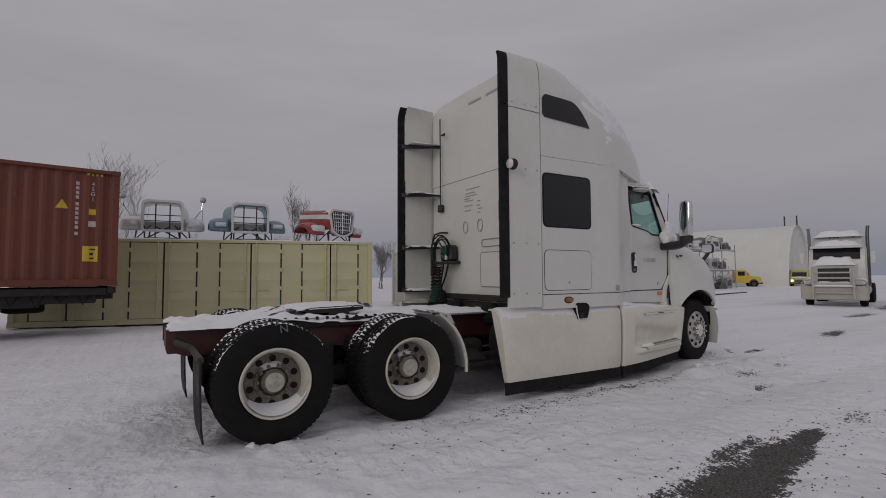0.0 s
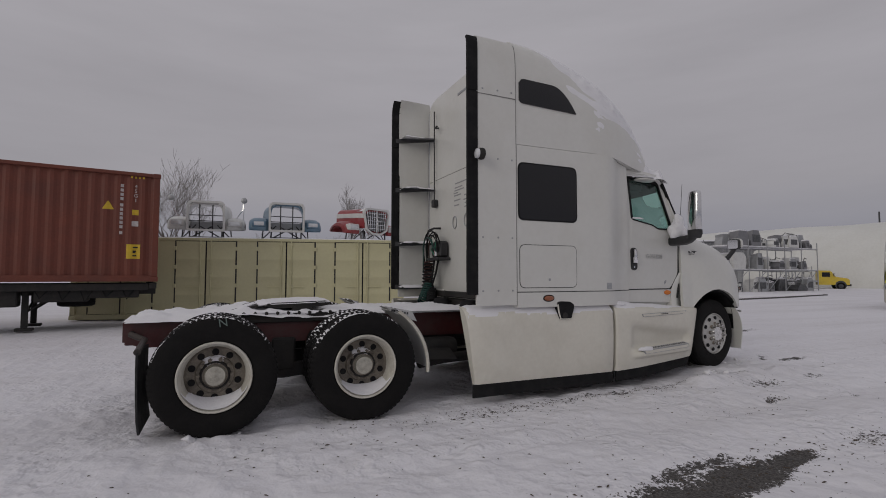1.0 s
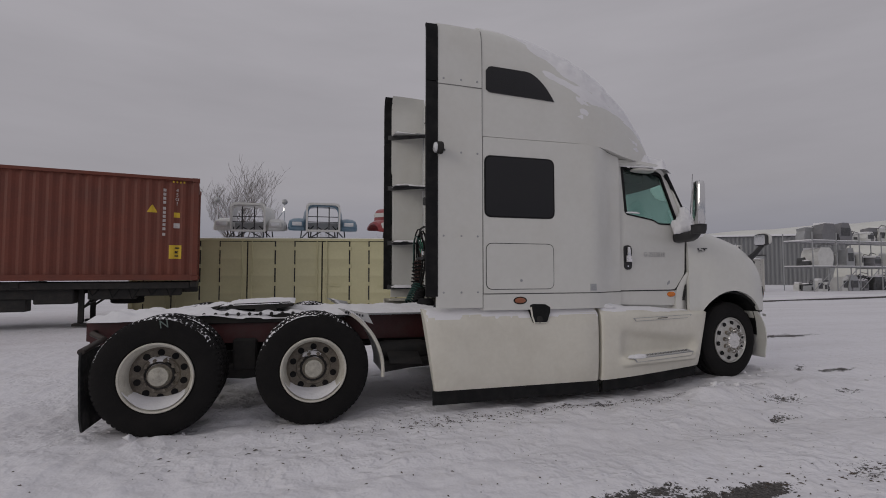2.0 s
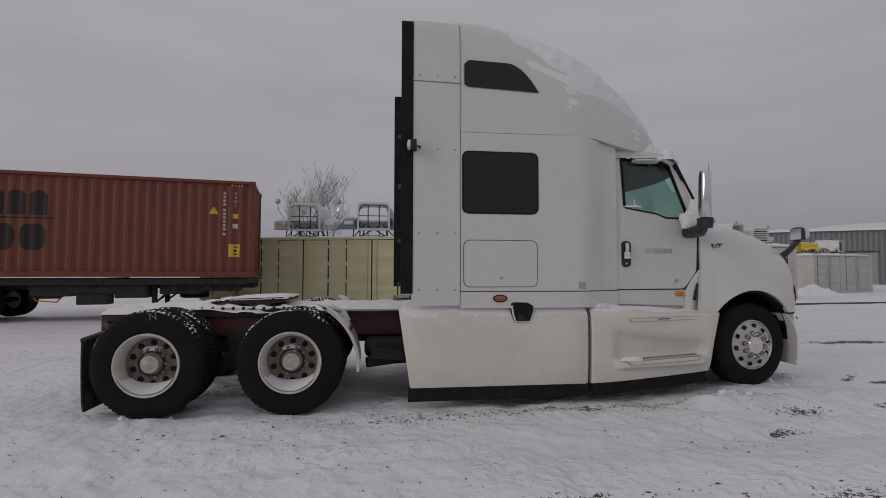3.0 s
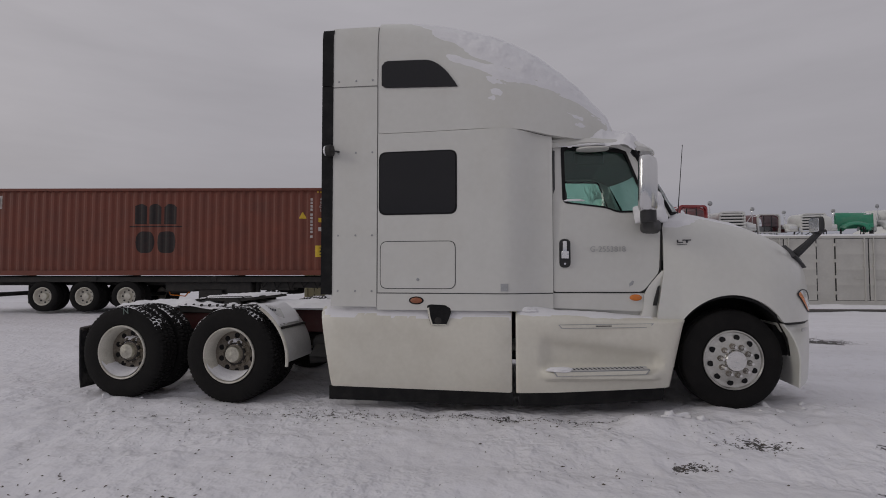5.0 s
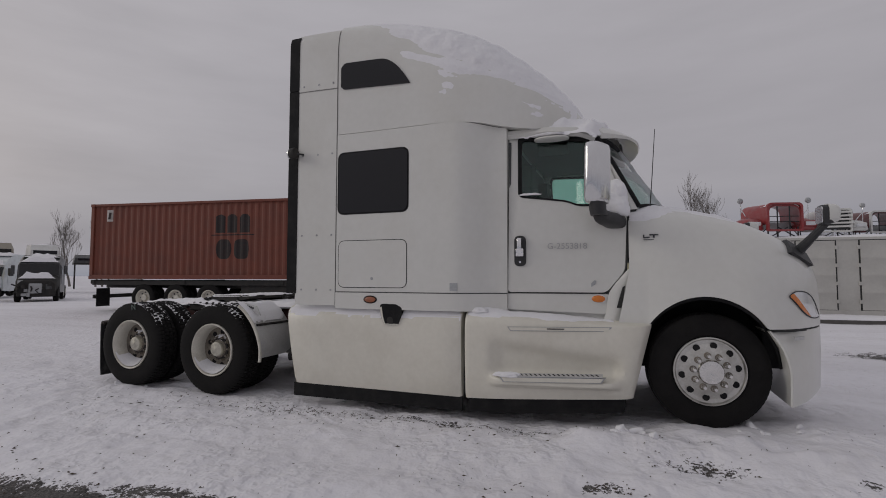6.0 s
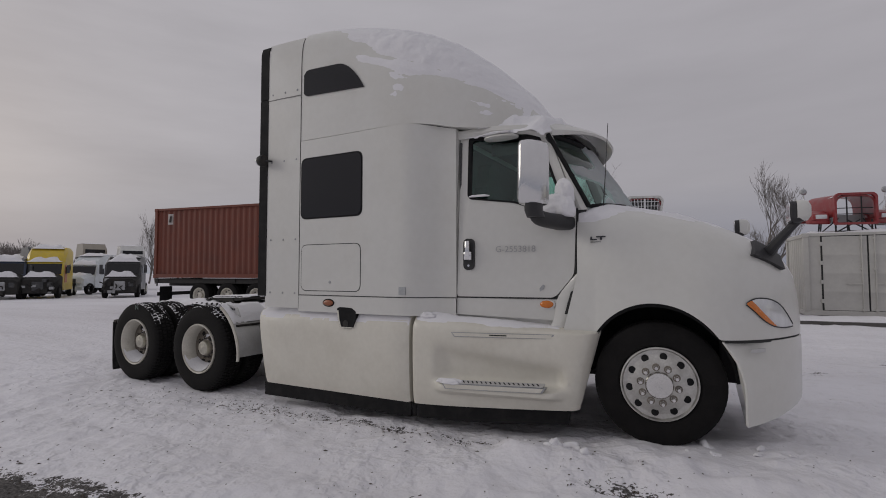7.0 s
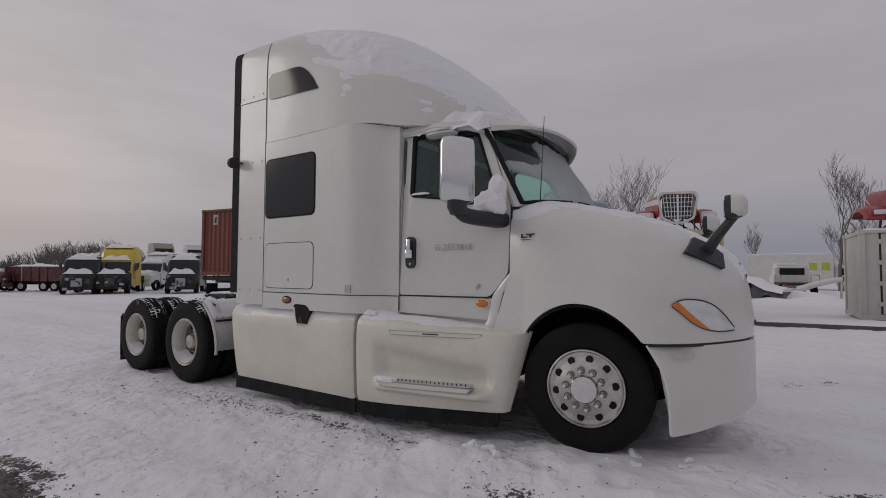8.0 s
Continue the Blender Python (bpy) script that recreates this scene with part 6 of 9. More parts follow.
def masked_sheet(name, nu, nv, surf, mask, thick, label, feather=False):
    """A layer of snow on surf(i/nu, j/nv) -> (point, normal); only where mask > 0."""
    verts, faces, idx = [], [], {}
    P = {}
    for i in range(nu + 1):
        for j in range(nv + 1):
            u, v = i / nu, j / nv
            m = mask(u, v)
            p, n = surf(u, v)
            P[i, j] = (p, n, m)

    def vid(i, j):
        if (i, j) not in idx:
            p, n, m = P[i, j]
            h = thick * smooth01(m) * (0.75 + 0.5 * noise.fractal(p * 6.0, 1.0, 2.0, 3)) if m > 0 else -0.012
            if feather:
                h = h - 0.0015 if m > 0 else max(-0.012, -0.0015 + 0.03 * m)
            idx[i, j] = len(verts)
            verts.append(p + n * h)
        return idx[i, j]
    for i in range(nu):
        for j in range(nv):
            if max(P[i, j][2], P[i + 1, j][2], P[i, j + 1][2], P[i + 1, j + 1][2]) > (-0.3 if feather else 0):
                faces.append((vid(i, j), vid(i + 1, j), vid(i + 1, j + 1), vid(i, j + 1)))
    ob = mesh_of(name, verts, faces, SNOW, None, label, sharp=180)
    return tagged(ob, label, "snow", kind="stuff")


def rough(p, f=1.0):
    return noise.fractal(Vector(p) * f, 0.9, 2.0, 5)


# roof: thick on the crown, a ragged tongue down the right flank
def roof_surf(u, v):
    x = 3.062 + 2.50 * u
    ring = lambda xx: roof_ring(max(3.06, min(5.55, xx)), 60)
    k = v * 60
    i = min(59, int(k))
    r = ring(x)
    p = r[i].lerp(r[i + 1], k - i)
    p = Vector((x, p.y, p.z))
    c = Vector((x - 0.5 * u, YC, p.z - 0.8 - 0.3 * (1 - abs(p.y - YC))))
    return p, (p - c).normalized()


def roof_mask(u, v):
    p, n = roof_surf(u, v)
    x = p.x
    low = lerp_table([(3.0, 4.05), (3.4, 4.00), (3.65, 3.84), (3.85, 3.56), (4.1, 3.36), (4.5, 3.22), (4.8, 3.12), (5.1, 2.97), (5.4, 2.84), (5.56, 2.8)], x)
    if p.y > YC:
        low = lerp_table([(3.0, 4.06), (4.0, 3.75), (4.6, 3.4), (5.56, 2.9)], x)
    # ridges that run back along the roof
    q = Vector((x * 1.1 + p.z * 0.9, 0.3 * p.y, p.z * 5.0 + x * 1.6))
    ridge = 1 - abs(noise.fractal(q, 0.8, 2.0, 4)) * 2.2
    return (p.z - low + 0.16 * rough((x * 1.2, 0, p.z * 1.5), 1.8)) / 0.40 * 0.9 + 0.30 * ridge - 0.12


masked_sheet("roof_snow", 260, 150, roof_surf, roof_mask, 0.034, "ragged sheet of snow on the truck's roof", True)


# windscreen and cowl
def screen_surf(u, v):
    p = screen(-1 + 2 * u, v * 1.06 - 0.07)
    return p, Vector((0.86, 0.25 * (-1 + 2 * u), 0.45)).normalized()


def screen_mask(u, v):
    s = -1 + 2 * u
    n = rough((s * 1.4, v * 1.6, 3.1), 2.0)
    m = 0.55 + 0.5 * n
    m += 0.7 * smooth01((s + 0.72) / 0.45) - 0.75
    m -= 1.1 * smooth01((v - 0.55) / 0.25) * smooth01((-0.28 - s) / 0.25)
    m += 0.9 * math.exp(-((v - 0.50) / 0.10) ** 2) * smooth01((s + 0.92) / 0.2) * smooth01((0.2 - s) / 0.4)
    m += 0.22 * rough((s * 5.0, v * 4.0, 1.0), 2.0)
    m -= 1.3 * math.exp(-((s + 0.84) / 0.14) ** 2 - ((v - 0.27) / 0.14) ** 2)
    m += 1.5 * smooth01((0.10 - v) / 0.06) * smooth01((s + 0.80) / 0.12)
    m -= 0.7 * math.exp(-((s + 0.15 - 0.5 * (0.5 - v)) / 0.05) ** 2 - ((v - 0.45) / 0.2) ** 2)
    return m * 4


ws = masked_sheet("windscreen_snow", 130, 60, screen_surf, screen_mask, 0.03, "snow stuck to the windscreen", True)
THIN_SNOW = material("thin_wet_snow", (0.78, 0.78, 0.80), 0.85, var=0.03, scale=4, bump=0.5, bscale=28, spec=0.2)
tn = THIN_SNOW.node_tree
t_bs, t_out = tn.nodes["Principled BSDF"], tn.nodes["Material Output"]
t_tr, t_mix = tn.nodes.new("ShaderNodeBsdfTranslucent"), tn.nodes.new("ShaderNodeMixShader")
t_tr.inputs[0].default_value = (0.85, 0.87, 0.9, 1)
t_mix.inputs[0].default_value = 0.60
tn.links.new(t_bs.outputs[0], t_mix.inputs[1])
tn.links.new(t_tr.outputs[0], t_mix.inputs[2])
tn.links.new(t_mix.outputs[0], t_out.inputs[0])
ws.data.materials[0] = THIN_SNOW


def hood_surf(u, v):
    x = 5.95 + 1.60 * u
    e = lerp_table(HOOD_E, x)
    w, t = lerp_table(HOOD_W, x), lerp_table(HOOD_T, x)
    a = math.pi * (0.12 + 0.76 * v)
    c, s = math.cos(a), math.sin(a)
    p = Vector((x, YC - w * math.copysign(abs(c) ** e, c), HOOD_B + (t - HOOD_B) * abs(s) ** e))
    return p, Vector((0.25 * u, -0.5 * c, s)).normalized()


def hood_mask(u, v):
    p, n = hood_surf(u, v)
    t = lerp_table(HOOD_T, p.x)
    cowl = smooth01((0.34 - u) / 0.28)
    return (p.z - (t - 0.035 - 0.16 * cowl) + 0.05 * rough(p, 2.2)) / 0.06


masked_sheet("hood_snow", 60, 60, hood_surf, hood_mask, 0.028, "snow along the hood and cowl", True)


def cap(name, x0, x1, y0, y1, zf, h, label, nu=30, nv=14, ragged=0.5, f=3.0, edge=0.12):
    """A pillow of snow over a rectangle, thinning to a ragged edge; zf(x, y) is the surface."""
    def surf(u, v):
        x, y = x0 + (x1 - x0) * u, y0 + (y1 - y0) * v
        return Vector((x, y, zf(x, y) if callable(zf) else zf)), Vector((0, 0, 1))

    def mask(u, v):
        du = min(u, 1 - u) * abs(x1 - x0)
        dv = min(v, 1 - v) * abs(y1 - y0)
        p, n = surf(u, v)
        return min(du, dv) / edge + ragged * rough(p + Vector((3.3, 1.7, 0)), f) - 0.05
    return masked_sheet(name, nu, nv, surf, mask, h, label)


# drift between the roof fairing and the visor, following the visor's curve
def drift_surf(u, v):
    s = -1.08 + 2.16 * v
    q = max(0.0, 1 - abs(s) ** 2.6)
    x_end = 5.68 + 0.22 * q
    x = 4.92 + (x_end - 4.92) * u
    k = max(0.0, 1 - abs(s / 1.08) ** 9)
    z = 2.675 + 0.075 * k + 0.04 * q + 0.23 * k * smooth01((x_end - 0.10 - x) / 0.55) - 0.05 * smooth01((x - x_end + 0.12) / 0.12)
    return Vector((x, YC + s * 1.0, z)), Vector((0.15, 0.25 * s, 1)).normalized()


def drift_mask(u, v):
    p, n = drift_surf(u, v)
    return min(u * 9, (1 - u) * 12, v * 14, (1 - v) * 14) + 0.5 * rough(p, 3.2) - 0.1


masked_sheet("visor_snow", 70, 110, drift_surf, drift_mask, 0.085, "drift of snow between the roof fairing and the visor")
for s in (-1, 1):
    cap("rail_snow", -0.78, 3.0, YC + s * 0.43 - 0.07, YC + s * 0.43 + 0.13, 0.926, 0.045, "snow along the frame rail", 120, 8, 0.35, 5, 0.05)
cap("deck_snow", 1.45, 2.98, YC - 0.62, YC + 0.62, 0.946, 0.05, "snow on the deck plate", 60, 40, 0.5, 3)
cap("chassis_snow", -0.76, 1.75, YC - 0.56, YC + 0.56, lambda x, y: 0.915 + 0.05 * math.exp(-((x - 0.30) / 0.25) ** 2), 0.075, "snow heaped on the chassis tail", 90, 44, 0.55, 2.4, 0.09)
for s in (-1, 1):
    cap("angle_snow", 0.16, 1.64, YC + s * 0.49 - 0.045, YC + s * 0.49 + 0.045, 0.958, 0.022, "snow on the mounting angle", 80, 8, 0.6, 7, 0.03)
cap("fifth_wheel_snow", 0.42, 1.18, YC - 0.46, YC + 0.46, lambda x, y: 1.038 + 0.028 * (x - 0.42) + (0.015 if x > 0.5 else 0.0), 0.022, "snow on the fifth wheel", 40, 34, 0.3, 4, 0.05)
for s in (-1, 1):
    cap("fender_snow", 1.66, 1.92, YC + s * 0.63 if s > 0 else YC - 1.22, YC + 1.22 if s > 0 else YC - 0.63, lambda x, y: WZ + math.sqrt(max(0.02, 0.626 ** 2 - (0.95 * (x - WF)) ** 2)), 0.022, "snow on the quarter fender", 26, 26, 0.5, 4, 0.08)
cap("skirt_snow", 2.46, 4.43, YC - 1.305, YC - 1.10, lambda x, y: shoulder_z(YC - y), 0.018, "thin snow along the skirt ledge", 90, 16, 0.5, 4, 0.05)


def ledge_surf(u, v):
    x, w = 4.48 + 1.36 * u, 1.03 + 0.262 * v
    z = shoulder_z(w)
    z -= 0.088 * max(0.0, (z - 0.9) / 0.115) * max(0.0, (x - 4.5) / 1.35)
    return Vector((x, YC - w + step_in(x), z + 0.03 * math.exp(-((x - 4.62) / 0.12) ** 2 - ((w - 1.15) / 0.1) ** 2))), Vector((0, -0.75 * max(0.0, v - 0.5), 1)).normalized()


def ledge_mask(u, v):
    p, n = ledge_surf(u, v)
    return min(min(u, 1 - u) * 22, (1 - v) * 3.2) + 0.45 * rough(p, 3.4) - 0.15


masked_sheet("skirt_snow", 90, 24, ledge_surf, ledge_mask, 0.022, "lumpy snow along the step ledge", True)


def snow_lump(name, c, r, seed, label):
    """A rounded heap of snow about c with half-sizes r, flat below."""
    bm = bmesh.new()
    bmesh.ops.create_icosphere(bm, subdivisions=4, radius=1.0)
    c = Vector(c)
    for v in bm.verts:
        d = v.co.copy()
        k = 1 + 0.30 * rough(d * 0.8 + Vector((seed, 0, 0)), 1.6)
        v.co = c + Vector((d.x * r[0] * k, d.y * r[1] * k, max(-0.55, d.z) * r[2] * k))
    ob = part(name, bm, SNOW, None, sharp=0)
    for f in ob.data.polygons:
        f.use_smooth = True
    tagged(ob, label, "snow", kind="stuff")


snow_lump("mirror_snow", (5.80, YC - 1.10, 1.955), (0.15, 0.085, 0.13), 2.0, "snow caught behind the mirror arm")
snow_lump("mirror_snow", (5.84, YC - 1.06, 2.06), (0.09, 0.055, 0.14), 5.0, "snow caught behind the mirror arm")
snow_lump("cap_snow", (5.25, -1.13, 2.682), (0.15, 0.065, 0.018), 3.0, "snow on the drip cap over the door window")
snow_lump("sill_snow", (5.07, door_y(5.07) + 0.004, 2.115), (0.10, 0.012, 0.014), 6.0, "line of snow on the window sill")
snow_lump("skirt_snow", (4.60, YC - 1.22, 1.005), (0.10, 0.06, 0.035), 8.0, "lump of snow on the step ledge")
snow_lump("step_snow", (4.90, YC - 1.36, 0.45), (0.12, 0.04, 0.028), 11.0, "lump of snow on the step")
for z in (3.50, 2.71, 1.87, 1.20):
    cap("stay_snow", 2.55, 3.08, 0.92, 1.24, lambda x, y: z - 0.01, 0.03, "snow on the extender stays", 16, 10, 0.4, 6, 0.06)


# snow on the tyre treads and in the dished rims
def tread_snow(x, y0, y1, a0, a1, R=0.5212):
    def surf(u, v):
        a = radians(a0 + (a1 - a0) * u)
        y = y0 + (y1 - y0) * v
        bulge = 0.010 * abs(2 * v - 1) ** 5
        return Vector((x + (R - bulge) * math.cos(a), y, WZ + (R - bulge) * math.sin(a))), Vector((math.cos(a), 0, math.sin(a)))

    def mask(u, v):
        a, y = radians(a0 + (a1 - a0) * u), y0 + (y1 - y0) * v
        streak = noise.fractal(Vector((a * 1.6 + x, y * 13.0, 2.0)), 0.8, 2.0, 4)
        patch = noise.fractal(Vector((a * 3.2 + x, y * 4.0, 7.0)), 0.9, 2.0, 4)
        grain = noise.fractal(Vector((a * 26.0, y * 40.0, x)), 0.7, 2.0, 3)
        return min(u, 1 - u) * 1.9 + 1.0 * streak + 0.7 * patch + 0.60 * grain - 0.60
    masked_sheet("tyre_snow", 230, 30, surf, mask, 0.006, "streaks of snow on the tyre tread", True)


for x in (WR, WF):
    for s in (1, -1):
        for off in (0.022, 0.348):
            ya, yb = WY + off, WY + off + 0.235
            if s < 0:
                ya, yb = 2 * YC - ya, 2 * YC - yb
            tread_snow(x, ya, yb, 30, 162)


def rim_snow(x, y):
    """A crescent of snow banked against the lower wall of the dish, and a scrap on the hub."""
    def surf(u, v):
        a = radians(200 + 140 * u)
        k = math.sin(math.pi * u) ** 1.3
        r = 0.280 - 0.018 * v - k * (0.003 + 0.058 * v ** 1.4)
        return Vector((x + r * math.cos(a), y + 0.006 + 0.160 * v, WZ + r * math.sin(a))), Vector((-math.cos(a), -0.4, -math.sin(a))).normalized()

    def mask(u, v):
        p, n = surf(u, v)
        return min(u, 1 - u) * 9 + 0.6 * rough(p, 7) - 0.1
    masked_sheet("rim_snow", 60, 16, surf, mask, 0.008, "snow banked in the dished rim")

    def scrap(u, v):
        a = radians(60 + 75 * u)
        r = 0.10 + 0.07 * v
        return Vector((x + r * math.cos(a), y + 0.13 + 0.03 * v, WZ + r * math.sin(a))), Vector((0, -1, 0.2)).normalized()
    masked_sheet("rim_snow", 24, 14, scrap, lambda u, v: (min(u, 1 - u) * 5 * (1.15 - v) + 0.9 * rough((u * 0.6 + x, v * 0.5, 1.0), 5) - 0.25) * 2, 0.018, "scrap of snow on the hub")


rim_snow(WR, WY)
rim_snow(WF, WY)


# clods of snow on the ground beside wheels and skirt
def clods():
    rnd = random.Random(5)
    bm = bmesh.new()
    spots = [(-0.04, -1.26, 0.09, 7, 0.036), (0.16, -1.27, 0.05, 4, 0.03), (5.75, -1.55, 0.16, 5, 0.045), (7.0, -1.0, 0.2, 6, 0.035)]
    for cx, cy, sp, n, r in spots:
        for _ in range(n):
            x, y = cx + rnd.gauss(0, sp), cy + rnd.gauss(0, min(sp, 0.06))
            rr = r * rnd.uniform(0.4, 1.3)
            vs = bmesh.ops.create_icosphere(bm, subdivisions=2, radius=rr, matrix=Matrix.Translation((x, y, ground_z(x, y) + rr * 0.2)) @ Matrix.Diagonal((rnd.uniform(0.8, 1.5), rnd.uniform(0.8, 1.4), rnd.uniform(0.5, 0.8), 1)))["verts"]
            for v in vs:
                v.co += (v.co - Vector((x, y, 0.0))) * 0.0 + Vector((rough(v.co, 14), rough(v.co + Vector((5, 0, 0)), 14), rough(v.co + Vector((0, 5, 0)), 14))) * rr * 0.9
    ob = part("snow_clods", bm, SNOW, None, sharp=0)
    for f in ob.data.polygons:
        f.use_smooth = True
    tagged(ob, "loose clods of snow on the ground", "snow", kind="stuff")


clods()

# ---------------------------------------------------------------- shipping containers
CONT_RED = material("oxide_red_container_paint", (0.160, 0.041, 0.023), 0.6, var=0.18, scale=1.5, dirt=(0.10, 0.035, 0.025), dirt_amt=0.6, dirt_scale=1.2, bump=0.05)
CONT_BEIGE = material("beige_container_paint", (0.52, 0.49, 0.30), 0.55, var=0.05, scale=1.0, dirt=(0.42, 0.39, 0.25), dirt_amt=0.4, dirt_scale=1.5)
CONT_GREY = material("light_grey_container_paint", (0.50, 0.49, 0.46), 0.55, var=0.05, scale=1.0, dirt=(0.36, 0.35, 0.33), dirt_amt=0.5, dirt_scale=1.5)
CW = 2.44


def corrugated(x0, x1, z0, z1, y, out, pitch=0.278, depth=0.036):
    """A trapezoid-corrugated sheet in the plane y, bulging by out * depth."""
    xs = []
    n = max(1, round((x1 - x0) / pitch))
    p = (x1 - x0) / n
    for i in range(n):
        a = x0 + i * p
        xs += [(a, 0), (a + 0.07 / 0.278 * p, 0), (a + 0.139 / 0.278 * p, 1), (a + 0.209 / 0.278 * p, 1)]
    xs.append((x1, 0))
    verts = [(x, y + out * depth * k, z) for x, k in xs for z in (z0, z1)]
    faces = [(2 * i, 2 * i + 2, 2 * i + 3, 2 * i + 1) for i in range(len(xs) - 1)]
    return verts, faces


def build_container(mat, label, side_doors=0, CL=12.19, CH=2.896):
    """A 40 ft high-cube box: x along, the front side at y = -CW/2, standing on z = 0."""
    c = thing("shipping_container", (0, 0, 0), label, "container")
    h, w = CH, CW / 2
    for s in (-1, 1):
        part("bottom_rail", box((-CL / 2, s * w - 0.06, 0), (CL / 2, s * w + 0.06, 0.16), 0.01), mat, c)
        part("top_rail", box((-CL / 2, s * w - 0.05, h - 0.09), (CL / 2, s * w + 0.05, h), 0.01), mat, c)
        for e in (-1, 1):
            part("corner_post", box((e * (CL / 2 - 0.075) - 0.075, s * (w - 0.02) - 0.08, 0.11), (e * (CL / 2 - 0.075) + 0.075, s * (w - 0.02) + 0.08, h - 0.11), 0.015), mat, c)
            for z in (0.055, h - 0.055):
                part("corner_casting", box((e * (CL / 2 - 0.075) - 0.09, s * (w - 0.02) - 0.09, z - 0.06), (e * (CL / 2 - 0.075) + 0.09, s * (w - 0.02) + 0.09, z + 0.06), 0.01), mat, c)
    if not side_doors:
        v, f = corrugated(-CL / 2 + 0.14, CL / 2 - 0.14, 0.15, h - 0.08, -w, 1)
        mesh_of("side_wall", v, f, mat, c, sharp=20)
    v, f = corrugated(-CL / 2 + 0.14, CL / 2 - 0.14, 0.15, h - 0.08, w - 0.0, -1)
    mesh_of("side_wall", v, f, mat, c, sharp=20)
    for e in (-1, 1):
        v, f = corrugated(-w + 0.12, w - 0.12, 0.12, h - 0.1, 0, 1)
        mesh_of("end_wall", [(e * (CL / 2 - 0.05) - e * yy, xx, z) for xx, yy, z in v], f, mat, c, sharp=20)
        for z0, z1 in ((0.0, 0.15), (h - 0.12, h)):
            part("end_rail", box((e * (CL / 2 - 0.08) - 0.06, -w + 0.06, z0), (e * (CL / 2 - 0.08) + 0.06, w - 0.06, z1), 0.01), mat, c)
    part("roof_sheet", box((-CL / 2 + 0.1, -w + 0.05, h - 0.05), (CL / 2 - 0.1, w - 0.05, h - 0.02)), mat, c)
    part("floor_sheet", box((-CL / 2 + 0.1, -w + 0.05, 0.12), (CL / 2 - 0.1, w - 0.05, 0.15)), CHASSIS, c)
    if side_doors:
        pitch = (CL - 0.3) / side_doors
        for i in range(side_doors + 1):
            x = -CL / 2 + 0.15 + i * pitch
            x0, x1 = max(-CL / 2 + 0.1, x - 0.32), min(CL / 2 - 0.1, x + 0.32)
            part("door_post", box((x0, -w - 0.01, 0.15), (x1, -w + 0.05, h - 0.08), 0.012), mat, c)
        for i in range(side_doors):
            a = -CL / 2 + 0.15 + i * pitch + 0.33
            b = a + pitch - 0.66
            mid = (a + b) / 2
            for x0, x1 in ((a, mid), (mid, b)):
                # rubber seal made wider than real: its black also paints the gap's shade
                seal = part("door_seal", box((x0 - 0.024, -w - 0.016, 0.155), (x1 + 0.024, -w + 0.015, h - 0.085)), SEAM, c, "black rubber door seal, widened to take in the gap's shade")
                # leaf with pressed horizontal ribs
                zs, ys = [], []
                prof = [(0.175, -0.044)]
                for r in range(4):
                    zc = 0.175 + (h - 0.29) * (r + 0.5) / 4
                    hh = (h - 0.29) / 8 - 0.05
                    prof += [(zc - hh - 0.02, -0.044), (zc - hh, -0.034), (zc + hh, -0.034), (zc + hh + 0.02, -0.044)]
                prof.append((h - 0.115, -0.044))
                rings = [[Vector((x, -w + y, z)) for z, y in prof] + [Vector((x, -w + 0.02, prof[-1][0])), Vector((x, -w + 0.02, prof[0][0]))] for x in (x0 + 0.024, x1 - 0.024)]
                part("door_leaf", loft(rings), mat, c)
            for s in (-1, 1):
                x = mid + s * 0.16
                rod = part("lock_rod", cyl((x, -w - 0.07, 0.12), (x, -w - 0.07, h - 0.07), 0.017, n=8), mat, c)
                part("handle", box((min(x, x + s * 0.42), -w - 0.09, 0.98), (max(x, x + s * 0.42), -w - 0.075, 1.02), 0.004), mat, rod)
                for z in (0.2, 1.45, h - 0.2):
                    part("rod_bracket", box((x - 0.05, -w - 0.085, z - 0.03), (x + 0.05, -w - 0.04, z + 0.03), 0.006), mat, rod)
            for x in (a - 0.01, b + 0.01):
                for z in (0.45, 1.05, 1.65, 2.25):
                    part("hinge", box((x - 0.045, -w - 0.055, z - 0.06), (x + 0.045, -w - 0.005, z + 0.06), 0.008), mat, c)
    return c


def place_thing(ob, x, y, z, rz):
    ob.matrix_basis = pose(x, y, z, 0, 0, rz)
    return ob


def between(ax, ay, bx, by, z):
    """Pose of a container whose front side runs from a to b (a at its left as one faces it)."""
    ang = math.atan2(by - ay, bx - ax)
    cx, cy = (ax + bx) / 2, (ay + by) / 2
    return cx - math.sin(ang) * CW / 2, cy + math.cos(ang) * CW / 2, z, math.degrees(ang)


red_box = build_container(CONT_RED, "oxide-red corrugated forty-foot container on a trailer chassis")
red_pose = between(-13.62, 7.33, -1.58, 9.24, 1.21)
place_thing(red_box, *red_pose)
beige_box = build_container(CONT_BEIGE, "beige container with four pairs of side doors", 4, 10.3, 2.59)
place_thing(beige_box, *between(-4.25, 12.6, 5.73, 10.1, 0.0))
grey_box = build_container(CONT_GREY, "light grey container with side doors, snow on its roof", 4, 12.19, 2.59)
tagged(grey_box, group="grey containers")
place_thing(grey_box, *between(9.65, 14.0, 21.8, 14.75, 0.05))
short_box = build_container(CONT_GREY, "short light grey container with side doors", 2, 6.06, 2.59)
tagged(short_box, group="grey containers")
place_thing(short_box, *between(31.2, 23.6, 37.2, 24.9, 0.0))


